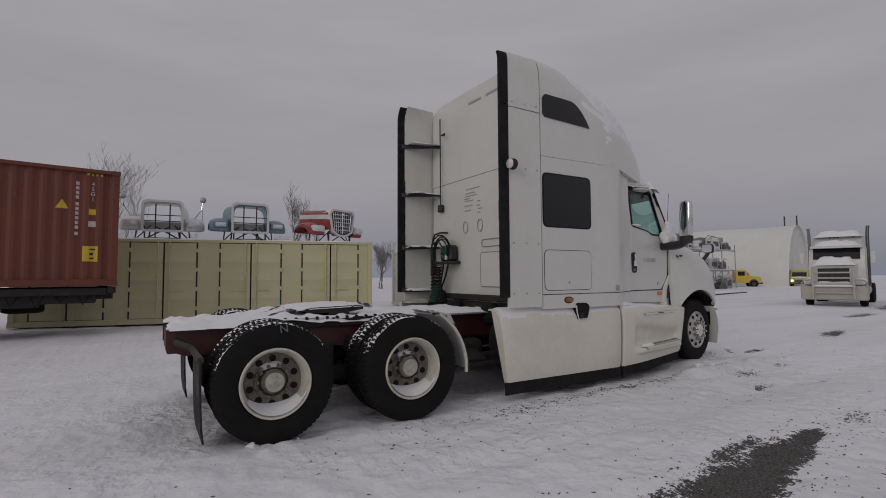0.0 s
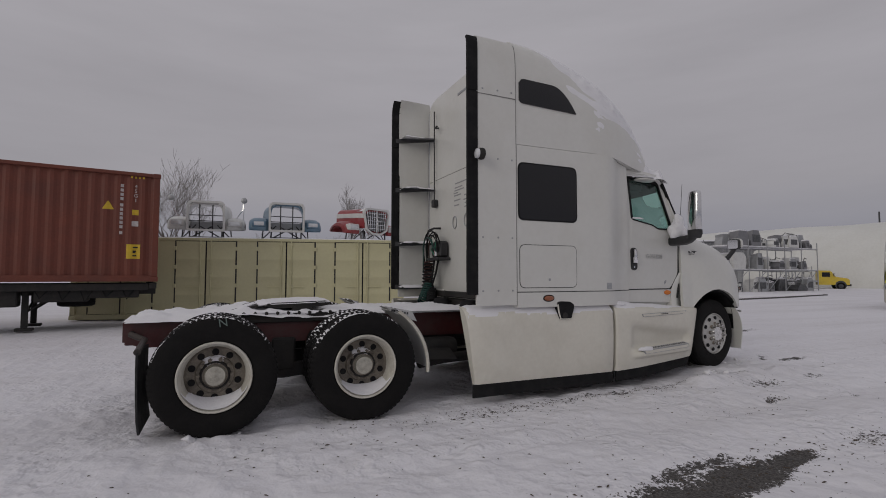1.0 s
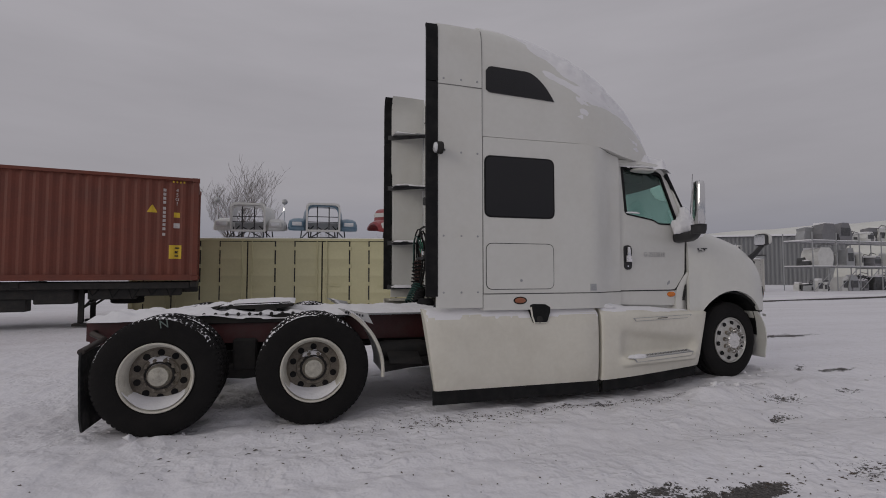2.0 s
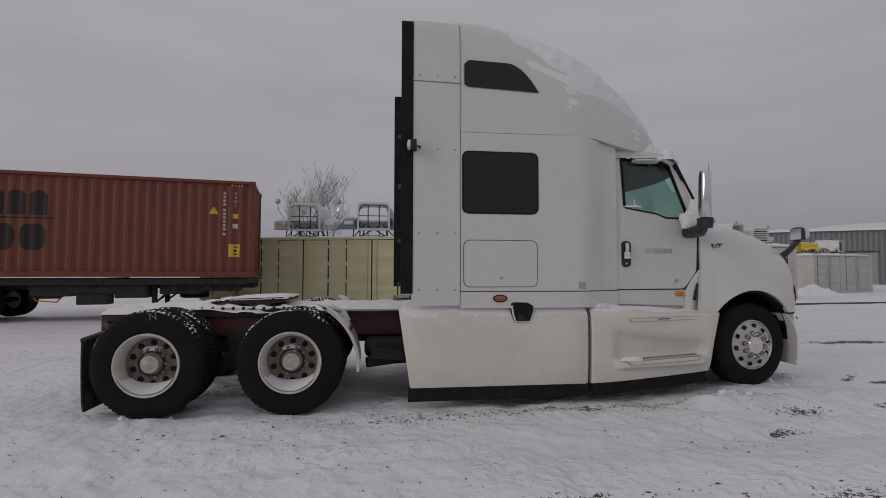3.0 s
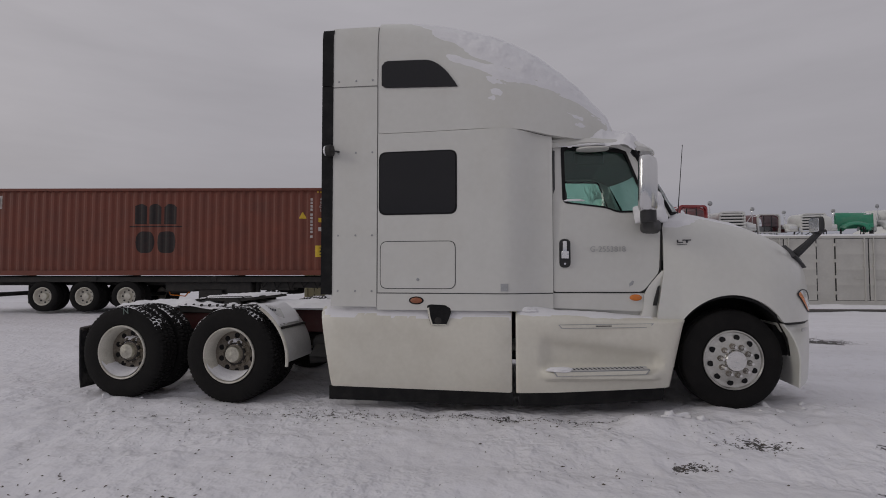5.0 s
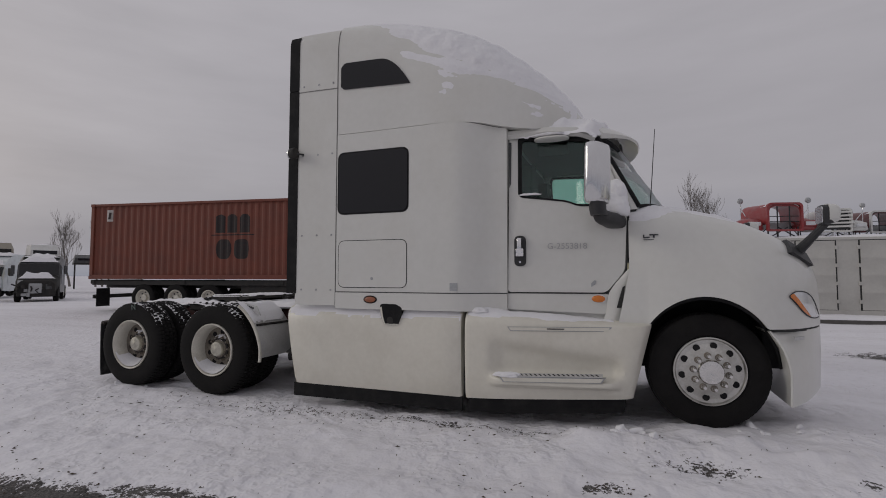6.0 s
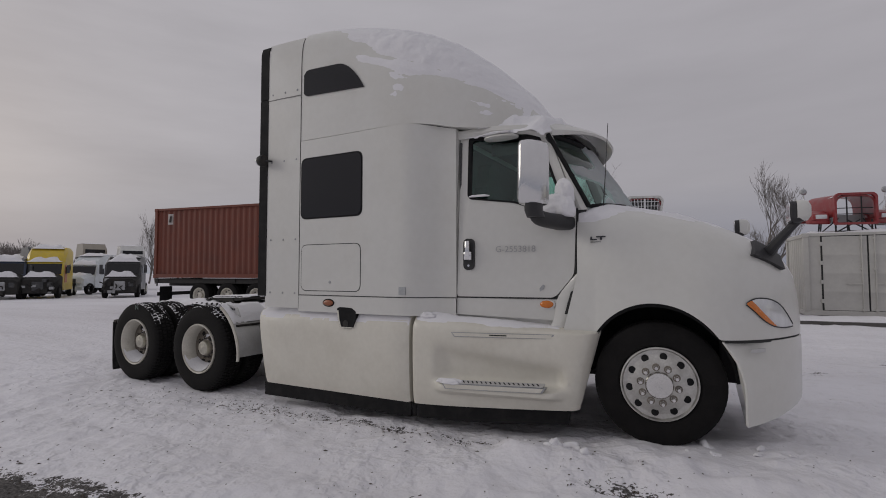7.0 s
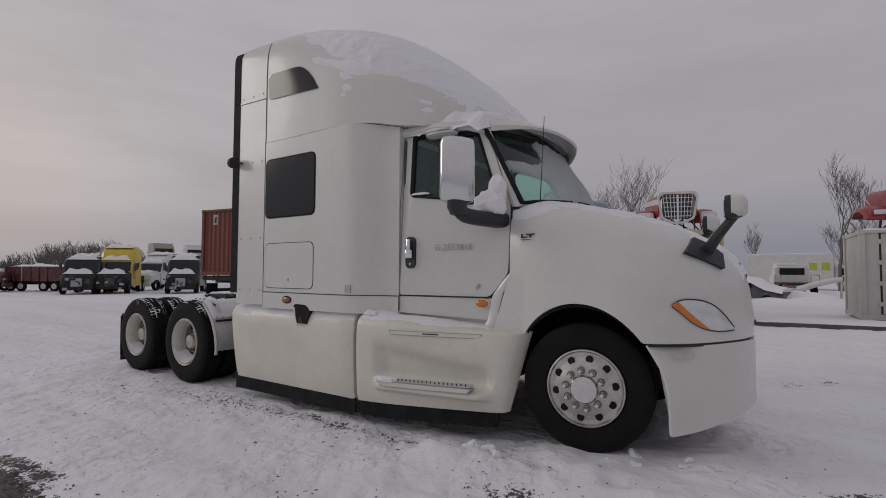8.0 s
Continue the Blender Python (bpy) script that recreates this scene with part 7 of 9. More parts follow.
# ---- markings on the red container
def red_marks():
    BLK = material("faded_black_stencil", (0.016, 0.012, 0.012), 0.7, var=0.3, scale=8, dirt=(0.10, 0.03, 0.022), dirt_amt=0.25, dirt_scale=10)
    WHT = material("faded_white_stencil", (0.55, 0.52, 0.50), 0.7, var=0.2, scale=12, dirt=(0.25, 0.10, 0.08), dirt_amt=0.5, dirt_scale=9)
    YEL = material("yellow_label", (0.62, 0.42, 0.03), 0.6, var=0.15, scale=10)
    y = -CW / 2

    def wall(x):
        # depth of the corrugation at x
        n = round((12.19 - 0.28) / 0.278)
        p = (12.19 - 0.28) / n
        f = ((x + 12.19 / 2 - 0.14) / p) % 1.0
        k = 0.0 if f < 0.252 else (f - 0.252) / 0.248 if f < 0.5 else 1.0 if f < 0.752 else 1 - (f - 0.752) / 0.248
        return y + 0.036 * k

    def stencil(name, x0, x1, zlo, zhi, mat, label=""):
        """Painted patch that follows the corrugation."""
        n = max(2, int((x1 - x0) / 0.02))
        vs, fs = [], []
        for i in range(n + 1):
            x = x0 + (x1 - x0) * i / n
            yy = wall(x) - 0.004
            a, b = (zlo(x) if callable(zlo) else zlo), (zhi(x) if callable(zhi) else zhi)
            vs += [(x, yy, a), (x, yy, b)]
            if i:
                j = 2 * i
                fs.append((j - 2, j, j + 1, j - 1))
        return mesh_of(name, vs, fs, mat, red_box, label, 0)
    # carrier's mark as plain shapes
    for x0, x1 in ((-0.66, -0.28), (-0.20, 0.22), (0.30, 0.73)):
        stencil("logo_bar", x0, x1, 1.70, lambda x: 2.38 - 0.08 * ((x - (x0 + x1) / 2) / 0.18) ** 2, BLK, "plain black bar of a painted mark")
    stencil("logo_bar", -0.85, 0.90, 1.60, 1.64, BLK)
    for cx in (-0.32, 0.40):
        stencil("logo_block", cx - 0.31, cx + 0.31, lambda x: 1.10 - 0.36 * math.sqrt(max(0.0, 1 - ((x - cx) / 0.31) ** 4)), lambda x: 1.10 + 0.36 * math.sqrt(max(0.0, 1 - ((x - cx) / 0.31) ** 4)), BLK, "plain rounded black block of a painted mark")
    stencil("warning_triangle", 4.82, 5.06, 1.88, lambda x: 1.90 + 0.21 * (1 - abs(x - 4.94) / 0.12), YEL, "yellow warning triangle")
    stencil("yellow_label", 5.37, 5.68, 0.60, 0.98, YEL, "yellow label with black bars")
    for k, (z, w) in enumerate(((0.90, 0.22), (0.80, 0.14), (0.77, 0.12), (0.68, 0.16))):
        vs = [(5.52 - w / 2, wall(5.52) - 0.008, z - 0.018), (5.52 + w / 2, wall(5.52) - 0.008, z - 0.018), (5.52 + w / 2, wall(5.52) - 0.008, z + 0.018), (5.52 - w / 2, wall(5.52) - 0.008, z + 0.018)]
        mesh_of("label_bar", vs, [(0, 1, 2, 3)], BLK, red_box, "", 0)
    stencil("yellow_label", 5.47, 5.62, 1.76, 1.90, YEL)
    stencil("white_label", 5.47, 5.62, 1.46, 1.60, WHT)
    # container number as plain vertical bars, size code as letters
    for k in range(11):
        z = 2.52 - 0.115 * k - (0.05 if k > 3 else 0) - (0.04 if k > 9 else 0)
        stencil("number_bar", 5.20, 5.27, z - 0.04, z + 0.04, WHT)
    for k, ch in enumerate("45G1"):
        text_mesh("size_code", ch, 0.13, Matrix.Translation((5.545, y - 0.004, 2.52 - 0.125 * k)) @ pose(0, 0, 0, 90, 0, 0), WHT, red_box)
    for k in range(4):
        x = 5.42 + 0.09 * k
        stencil("hazard_bar", x, x + 0.045, 2.74, 2.79, YEL)
    pl = stencil("white_label", -5.42, -5.14, 2.22, 2.66, WHT, "white placard with a dark mark")
    mesh_of("label_bar", [(-5.34, wall(-5.3) - 0.045, 2.30), (-5.22, wall(-5.3) - 0.045, 2.30), (-5.18, wall(-5.3) - 0.045, 2.56), (-5.30, wall(-5.3) - 0.045, 2.56)], [(0, 1, 2, 3)], BLK, red_box, "", 0)


red_marks()


# ---- trailer under the red container
def build_trailer():
    t = thing("container_trailer", (0, 0, 0), "black skeletal trailer with three axles under the container", "trailer")
    for s in (-1, 1):
        part("main_beam", box((-6.0, s * 0.5 - 0.07, 0.86), (6.1, s * 0.5 + 0.07, 1.16), 0.01), CHASSIS, t)
        part("side_beam", box((-6.05, s * 1.12 - 0.05, 0.98), (5.9, s * 1.12 + 0.05, 1.16), 0.01), CHASSIS, t)
        leg = part("landing_leg", box((3.25, s * 0.75 - 0.06, 0.08), (3.38, s * 0.75 + 0.06, 1.0), 0.01), CHASSIS, t, "black landing leg on a foot plate")
        part("foot", box((3.14, s * 0.75 - 0.14, 0.0), (3.49, s * 0.75 + 0.14, 0.07), 0.01), CHASSIS, leg)
        part("brace", tube([(3.32, s * 0.75, 0.45), (4.0, s * 0.55, 0.95)], 0.03, 6), CHASSIS, leg)
    part("leg_crossbar", tube([(3.31, -0.75, 0.4), (3.31, 0.75, 0.7)], 0.03, 6), CHASSIS, t)
    for x in (-6.0, -2.0, 2.0, 6.0):
        part("bolster", box((x - 0.09, -1.2, 1.02), (x + 0.09, 1.2, 1.18), 0.01), CHASSIS, t)
    for x in (0.6, 1.2, 1.8, 3.8, 4.6, 5.2):
        part("crossmember", box((x - 0.05, -1.1, 0.95), (x + 0.05, 1.1, 1.08), 0.01), CHASSIS, t)
    part("tool_box", box((1.4, -1.0, 0.42), (2.2, -0.55, 0.86), 0.02), CHASSIS, t)
    part("air_tank", lathe([(-0.4, 0.06), (-0.36, 0.13), (0.36, 0.13), (0.4, 0.06)], "x", (0.6, -0.75, 0.72), 16), CHASSIS, t)
    part("hose", tube([(0.2, -0.8, 0.9), (0.4, -0.9, 0.55), (0.9, -0.9, 0.5), (1.2, -0.85, 0.85)], 0.02, 6), AMBER, t, "yellow air line")
    for x0, x1, z0 in ((0.3, 1.3, 0.66), (1.25, 2.4, 0.72), (2.35, 3.2, 0.60), (3.5, 4.6, 0.70), (4.55, 5.7, 0.78)):
        part("equipment_box", box((x0, -1.05, z0), (x1, -0.5, 1.04), 0.03), CHASSIS, t)
    part("spare_wheel", lathe(tyre_profile(0.28, 0.42, 0.25), "z", (4.3, -0.2, 0.70), 24, True), TYRE, t)
    for k in range(5):
        x = 3.5 + 0.45 * k
        part("hanging_strap", tube([(x, -1.1, 1.05), (x + 0.12, -1.12, 0.80 - 0.05 * (k % 3)), (x + 0.3, -1.1, 1.02)], 0.018, 5), BLACK_RUBBER, t)
    part("bumper_bar", box((-6.08, -1.1, 0.45), (-6.0, 1.1, 0.60), 0.01), CHASSIS, t)
    for s in (-1, 1):
        part("mud_flap", box((-5.75, s * 0.95 - 0.3, 0.15), (-5.73, s * 0.95 + 0.3, 0.85)), BLACK_RUBBER, t)
    w = thing("wheel", (0, 0, 0))
    part("tyre", lathe(tyre_profile(0.28, 0.51, 0.29), "y", (0, 0.14, 0), 40, True), TYRE, w)
    part("tyre", lathe(tyre_profile(0.28, 0.51, 0.29), "y", (0, 0.47, 0), 40, True), TYRE, w)
    rim = part("rim", lathe([(0.004, 0.305), (0.0, 0.288), (0.03, 0.27), (0.12, 0.25), (0.15, 0.20), (0.14, 0.12), (0.06, 0.11), (0.04, 0.0005), (0.2, 0.0005), (0.2, 0.30)], "y", (0, 0, 0), 28, True), STEEL_RIM, w, "dusty pale steel rim")
    for k in range(8):
        a = 2 * math.pi * k / 8
        part("hand_hole", cyl((0.2 * math.cos(a), 0.135, 0.2 * math.sin(a)), (0.2 * math.cos(a), 0.16, 0.2 * math.sin(a)), 0.03, n=8), SEAM, rim)
    first = True
    for x in (-3.7, -2.3, -0.9):
        for s in (-1, 1):
            m = pose(x, s * 1.22, 0.51, 0, 0, 0 if s < 0 else 180)
            if first:
                w.parent = t
                w.matrix_basis = m
                first = False
            else:
                copy_thing(w, m).parent = t
        part("axle", cyl((x, -1.0, 0.51), (x, 1.0, 0.51), 0.07, n=10), CHASSIS, t)
    return t


place_thing(build_trailer(), red_pose[0], red_pose[1], 0.0, red_pose[3])


# ---- snow on container roofs
def roof_slab(cx, cy, z, rz, L, h, label):
    vs, fs = [], []
    nu, nv = 60, 14
    c, s = math.cos(radians(rz)), math.sin(radians(rz))
    for i in range(nu + 1):
        for j in range(nv + 1):
            u, v = (i / nu - 0.5) * L, (j / nv - 0.5) * CW * 1.02
            e = min(1.0, min(i, nu - i) / 1.2, min(j, nv - j) / 1.0)
            hh = h * e * (0.8 + 0.6 * rough((u * 0.8 + cx, v, 0), 1.4))
            vs.append((cx + c * u - s * v, cy + s * u + c * v, z + hh - 0.004))
            if i and j:
                a = i * (nv + 1) + j
                fs.append((a, a - 1, a - nv - 2, a - nv - 1))
    tagged(mesh_of("roof_snow", vs, fs, SNOW, None, label, 60), label, "snow", kind="stuff")


for ob, L, H, h in ((red_box, 12.1, 2.896, 0.03), (beige_box, 10.2, 2.59, 0.05), (grey_box, 12.1, 2.59, 0.10), (short_box, 6.0, 2.59, 0.10)):
    loc, rot, sc = ob.matrix_basis.decompose()
    roof_slab(loc.x, loc.y, loc.z + H, math.degrees(rot.to_euler().z), L, h, "snow on the container roof")


# low kerb with a dark face before the grey containers
def kerb():
    CONC = material("dark_wet_kerb", (0.09, 0.085, 0.08), 0.8, var=0.3, scale=2)
    t = thing("kerb", (0, 0, 0), "low dark kerb half buried in snow", "kerb", kind="structure")
    line = [(7.2, 10.9), (9.5, 11.2), (13.0, 11.5), (17.7, 12.0), (21.0, 12.4), (25.0, 12.9), (31.0, 13.8), (40.0, 15.5)]
    part("kerb_stone", loft([[Vector((x, y, -0.1)), Vector((x, y, 0.09)), Vector((x - 0.08, y + 0.22, 0.09)), Vector((x - 0.08, y + 0.22, -0.1))] for x, y in line]), CONC, t)
    rings = []
    for i in range(len(line) - 1):
        for k in range(12):
            f = k / 12
            x, y = line[i][0] + (line[i + 1][0] - line[i][0]) * f, line[i][1] + (line[i + 1][1] - line[i][1]) * f
            w = 0.05 * rough((x * 0.9, y, 0), 1.0)
            rings.append([Vector((x - 0.0, y + 0.02 + w, 0.085)), Vector((x - 0.02, y + 0.07 + w, 0.15 + w)), Vector((x - 0.3, y + 0.9, 0.17 + w)), Vector((x - 0.6, y + 1.9, 0.04)), Vector((x - 0.6, y + 1.9, -0.1))])
    part("kerb_snow", loft(rings, closed_ring=False, caps=False), SNOW, t, "bank of snow on the kerb", fix=True)


kerb()

# ---------------------------------------------------------------- stored hoods on top of the containers
def paint(name, col, rough_=0.4):
    return material(name, col, rough_, coat=0.2, var=0.12, scale=3, dirt=(0.3, 0.28, 0.26), dirt_amt=0.25, dirt_scale=4)


P_WHITE = paint("old_white_paint", (0.62, 0.62, 0.60))
P_BLUE = paint("faded_blue_paint", (0.12, 0.21, 0.29))
P_RED = paint("red_paint", (0.27, 0.028, 0.032))
P_GREEN = paint("green_paint", (0.02, 0.23, 0.13))
P_YELLOW = paint("yellow_paint", (0.62, 0.45, 0.03))
P_MAROON = paint("dark_maroon_paint", (0.10, 0.018, 0.022))
P_NAVY = paint("navy_paint", (0.02, 0.035, 0.07))
P_DARK = paint("dark_grey_paint", (0.035, 0.037, 0.04))
P_PALE = paint("cold_white_paint", (0.60, 0.64, 0.66))


def stored_hood(colour, label, style="open", stripe=None, mirrors=True, slats=False):
    """A truck's hood with its fenders, nose towards -y, standing on low trestles; about 2 m wide."""
    t = thing("stored_truck_hood", (0, 0, 0), label, "truck hood", "hoods stored on containers")
    # hood shell: two flanks and a top, open at the front and back
    rings = []
    for y, w, zt in ((-0.60, 0.47, 1.00), (-0.45, 0.49, 1.05), (0.2, 0.56, 1.10), (0.75, 0.62, 1.13)):
        ring = []
        for k in range(17):
            a = math.pi * k / 16
            c, s = math.cos(a), math.sin(a)
            ring.append(Vector((-w * math.copysign(abs(c) ** 0.4, c), y, 0.42 + (zt - 0.42) * abs(s) ** 0.4)))
        rings.append(ring)
    bm = bmesh.new()
    outer = add_loft(bm, rings, closed_ring=False, caps=False)
    inner = add_loft(bm, [[Vector((p.x * 0.93, p.y, 0.42 + (p.z - 0.42) * 0.93)) for p in r] for r in rings], closed_ring=False, caps=False)
    for a, b in ((outer[0], inner[0]), (outer[-1], inner[-1])):
        for k in range(16):
            bm.faces.new((a[k], a[k + 1], b[k + 1], b[k]))
    part("hood_shell", bm, colour, t, fix=False)
    # grille surround: a broad pale frame
    frame_mat = colour if colour == P_RED and style != "grille" else P_WHITE
    lo = [(-0.40, 0.36), (-0.50, 0.94), (-0.42, 1.06), (0.42, 1.06), (0.50, 0.94), (0.40, 0.36), (0.16, 0.22), (-0.16, 0.22)] if style == "grille" else [(-0.50, 0.20), (-0.50, 0.98), (-0.42, 1.06), (0.42, 1.06), (0.50, 0.98), (0.50, 0.20)]
    hole = [(x * 0.89, 0.26 + (z - 0.2) * 0.86) for x, z in lo]
    part("grille_surround", plate(rounded(lo, 0.05, 3), [rounded(hole, 0.04, 3)], lambda u, v, d: Vector((u, -0.66 + d, v)), 0.10), frame_mat, t, "broad grille surround")
    if style == "grille":
        for k in range(9):
            x = -0.36 + 0.09 * k
            part("grille_bar", tube([(0.80 * x, -0.63, 0.30 + 0.25 * abs(x)), (x, -0.63, 0.98)], 0.011 if k != 4 else 0.030, 6), CHROME, t)
        for k in range(5):
            z = 0.42 + 0.12 * k
            part("grille_bar", box((-0.31 - 0.11 * (z - 0.3), -0.645, z - 0.008), (0.31 + 0.11 * (z - 0.3), -0.61, z + 0.008)), CHROME, t)
        part("grille_back", box((-0.36, -0.56, 0.34), (0.36, -0.54, 0.98)), P_DARK, t)
    elif slats:
        for k in range(5):
            z = 0.40 + 0.13 * k
            part("grille_slat", box((-0.50, -0.70, z - 0.035), (0.50, -0.62, z + 0.035), 0.015), P_WHITE, t)
        part("grille_back", box((-0.42, -0.56, 0.30), (0.42, -0.54, 0.98)), P_DARK, t)
    else:
        for x in (-0.17, 0.17):
            part("frame_bar", tube([(x, -0.55, 0.05), (x, -0.55, 0.98)], 0.018, 6), BLACK_PLASTIC, t)
        for z in (0.50, 0.66):
            part("frame_bar", tube([(-0.45, -0.52, z), (0.45, -0.52, z)], 0.012, 6), BLACK_PLASTIC, t)
        part("cross_panel", box((-0.45, -0.1, 0.30), (0.45, -0.06, 0.52)), GALV, t)
    if stripe is not None:
        for s in (-1, 1):
            part("stripe", loft([[Vector((s * (w + 0.012), y, z - 0.07)), Vector((s * (w + 0.012), y, z + 0.07)), Vector((s * (w - 0.03), y, z + 0.07)), Vector((s * (w - 0.03), y, z - 0.07))] for y, w, z in ((-0.58, 0.463, 0.80), (-0.45, 0.485, 0.82), (0.2, 0.555, 0.86), (0.74, 0.612, 0.89))]), stripe, t, "white stripe")
    # fenders with lamps
    for s in (-1, 1):
        R, R2 = [], []
        for i in range(15):
            a = radians(188 - 176 * i / 14)
            ring = []
            for x, dr in ((0.46, -0.10), (0.56, 0.0), (0.72, 0.02), (0.90, 0.0), (1.0, -0.06), (1.03, -0.15)):
                ring.append(Vector((s * x, 0.08 + (0.40 + dr) * math.cos(a) * 1.4, 0.33 + (0.34 + dr) * max(-0.35, math.sin(a) - 0.06))))
            R.append(ring)
        bm = bmesh.new()
        add_loft(bm, R, closed_ring=False, caps=False)
        add_loft(bm, [[Vector((p.x * 0.985, 0.08 + (p.y - 0.08) * 0.95, p.z - 0.025)) for p in r] for r in R], closed_ring=False, caps=False)
        fd = part("fender", bm, colour, t, fix=False)
        pod = part("lamp_pod", box((s * 0.76 - 0.20, -0.53, 0.34), (s * 0.76 + 0.20, -0.30, 0.54), 0.05, 2), P_WHITE if stripe is not None or colour == P_WHITE else colour, fd)
        part("headlamp", box((s * 0.76 - 0.14, -0.545, 0.38), (s * 0.76 + 0.14, -0.50, 0.50), 0.03, 2), LAMP_GLASS, pod, "rectangular headlamp")
        part("trestle_leg", tube([(s * 0.42, -0.5, 0.0), (s * 0.42, -0.5, 0.35)], 0.022, 6), BLACK_PLASTIC, t)
        part("trestle_leg", tube([(s * 0.40, 0.55, 0.0), (s * 0.35, 0.55, 0.45)], 0.022, 6), BLACK_PLASTIC, t)
        part("trestle_leg", tube([(s * 0.42, -0.5, 0.0), (-s * 0.15, -0.5, 0.34)], 0.018, 6), BLACK_PLASTIC, t)
        part("trestle_leg", tube([(s * 0.42, -0.5, 0.02), (s * 0.40, 0.55, 0.02)], 0.02, 6), BLACK_PLASTIC, t)
        part("trestle_leg", tube([(s * 0.66, -0.2, 0.0), (s * 0.62, -0.2, 0.42)], 0.018, 6), BLACK_PLASTIC, t)
        part("trestle_leg", tube([(s * 0.66, -0.2, 0.0), (s * 0.28, -0.35, 0.40)], 0.016, 6), BLACK_PLASTIC, t)
        if mirrors:
            mm = part("mirror_stalk", tube([(s * 0.74, 0.0, 0.60), (s * 0.95, -0.05, 0.92), (s * 0.98, -0.05, 1.14)], 0.014, 6), CHROME, t)
            part("mirror_stalk", tube([(s * 0.97, -0.05, 0.60), (s * 0.98, -0.05, 1.0)], 0.010, 6), CHROME, t)
            bm = bmesh.new()
            bmesh.ops.create_uvsphere(bm, u_segments=14, v_segments=8, radius=0.09, matrix=Matrix.Translation((s * 0.98, -0.05, 1.20)) @ Matrix.Diagonal((1, 0.5, 1, 1)))
            part("round_mirror", bm, GALV, mm, "round convex mirror")
    part("trestle_bar", tube([(-0.42, -0.5, 0.03), (0.42, -0.5, 0.03)], 0.022, 6), BLACK_PLASTIC, t)
    # snow on top
    vs, fs = [], []
    for i in range(13):
        for j in range(13):
            x, y = -0.46 + 0.92 * i / 12, -0.5 + 1.2 * j / 12
            e = min(1, min(i, 12 - i) / 2, min(j, 12 - j) / 2)
            vs.append((x, y, 1.03 + 0.06 * j / 12 + 0.035 * e * (1 + rough((x, y, 0), 3)) - 0.07 * (abs(x) / 0.46) ** 4))
            if i and j:
                a = i * 13 + j
                fs.append((a, a - 1, a - 14, a - 13))
    mesh_of("snow", vs, fs, SNOW, t, "snow on the hood", 60)
    return t


def on_box(ob, x, y, H, turn, size=1.17):
    """A pose on a container's roof, at x, y of the container."""
    return ob.matrix_basis @ pose(x, y, H + 0.03, 0, 0, turn) @ Matrix.Scale(size, 4)


h_white = stored_hood(P_WHITE, "old white truck hood with round mirrors, snow-dusted")
h_white.matrix_basis = on_box(beige_box, -1.54, -0.1, 2.59, 10)
h_blue = stored_hood(P_BLUE, "old blue truck hood with its grille missing", mirrors=False)
h_blue.matrix_basis = on_box(beige_box, 1.03, -0.1, 2.59, 12)
h_red = stored_hood(P_RED, "red and white truck hood with a chrome grille", "grille", P_WHITE, mirrors=False)
h_red.matrix_basis = on_box(beige_box, 3.85, 0.75, 2.59, 34)
h_red2 = stored_hood(P_RED, "red truck hood with an empty grille opening and round mirrors")
h_red2.matrix_basis = on_box(grey_box, -4.75, -0.2, 2.59, 10)
h_slat = stored_hood(P_WHITE, "white truck hood with a slatted grille", slats=True)
h_slat.matrix_basis = on_box(grey_box, -2.95, 0.0, 2.59, -6, 0.95)
h_mar = stored_hood(P_MAROON, "dark maroon truck hood with an empty grille opening", mirrors=False)
h_mar.matrix_basis = on_box(grey_box, -1.3, 0.75, 2.59, 6, 0.92)
copy_thing(h_slat, on_box(grey_box, 0.15, 0.0, 2.59, -12, 0.9))
h_green = stored_hood(P_GREEN, "green truck hood lying slightly askew", mirrors=False)
h_green.matrix_basis = on_box(grey_box, 2.0, 0.1, 2.59, 60, 0.88)
copy_thing(h_white, on_box(grey_box, 3.5, 0.2, 2.59, 20, 0.85))
copy_thing(h_slat, on_box(grey_box, 5.0, 0.1, 2.59, -5, 0.85))
h_yel = stored_hood(P_YELLOW, "yellow truck hood under a little snow", slats=True, mirrors=False)
h_yel.matrix_basis = on_box(short_box, -1.7, 0.0, 2.59, 60, 0.8)
copy_thing(h_white, on_box(short_box, 0.9, 0.1, 2.59, 15, 0.85))


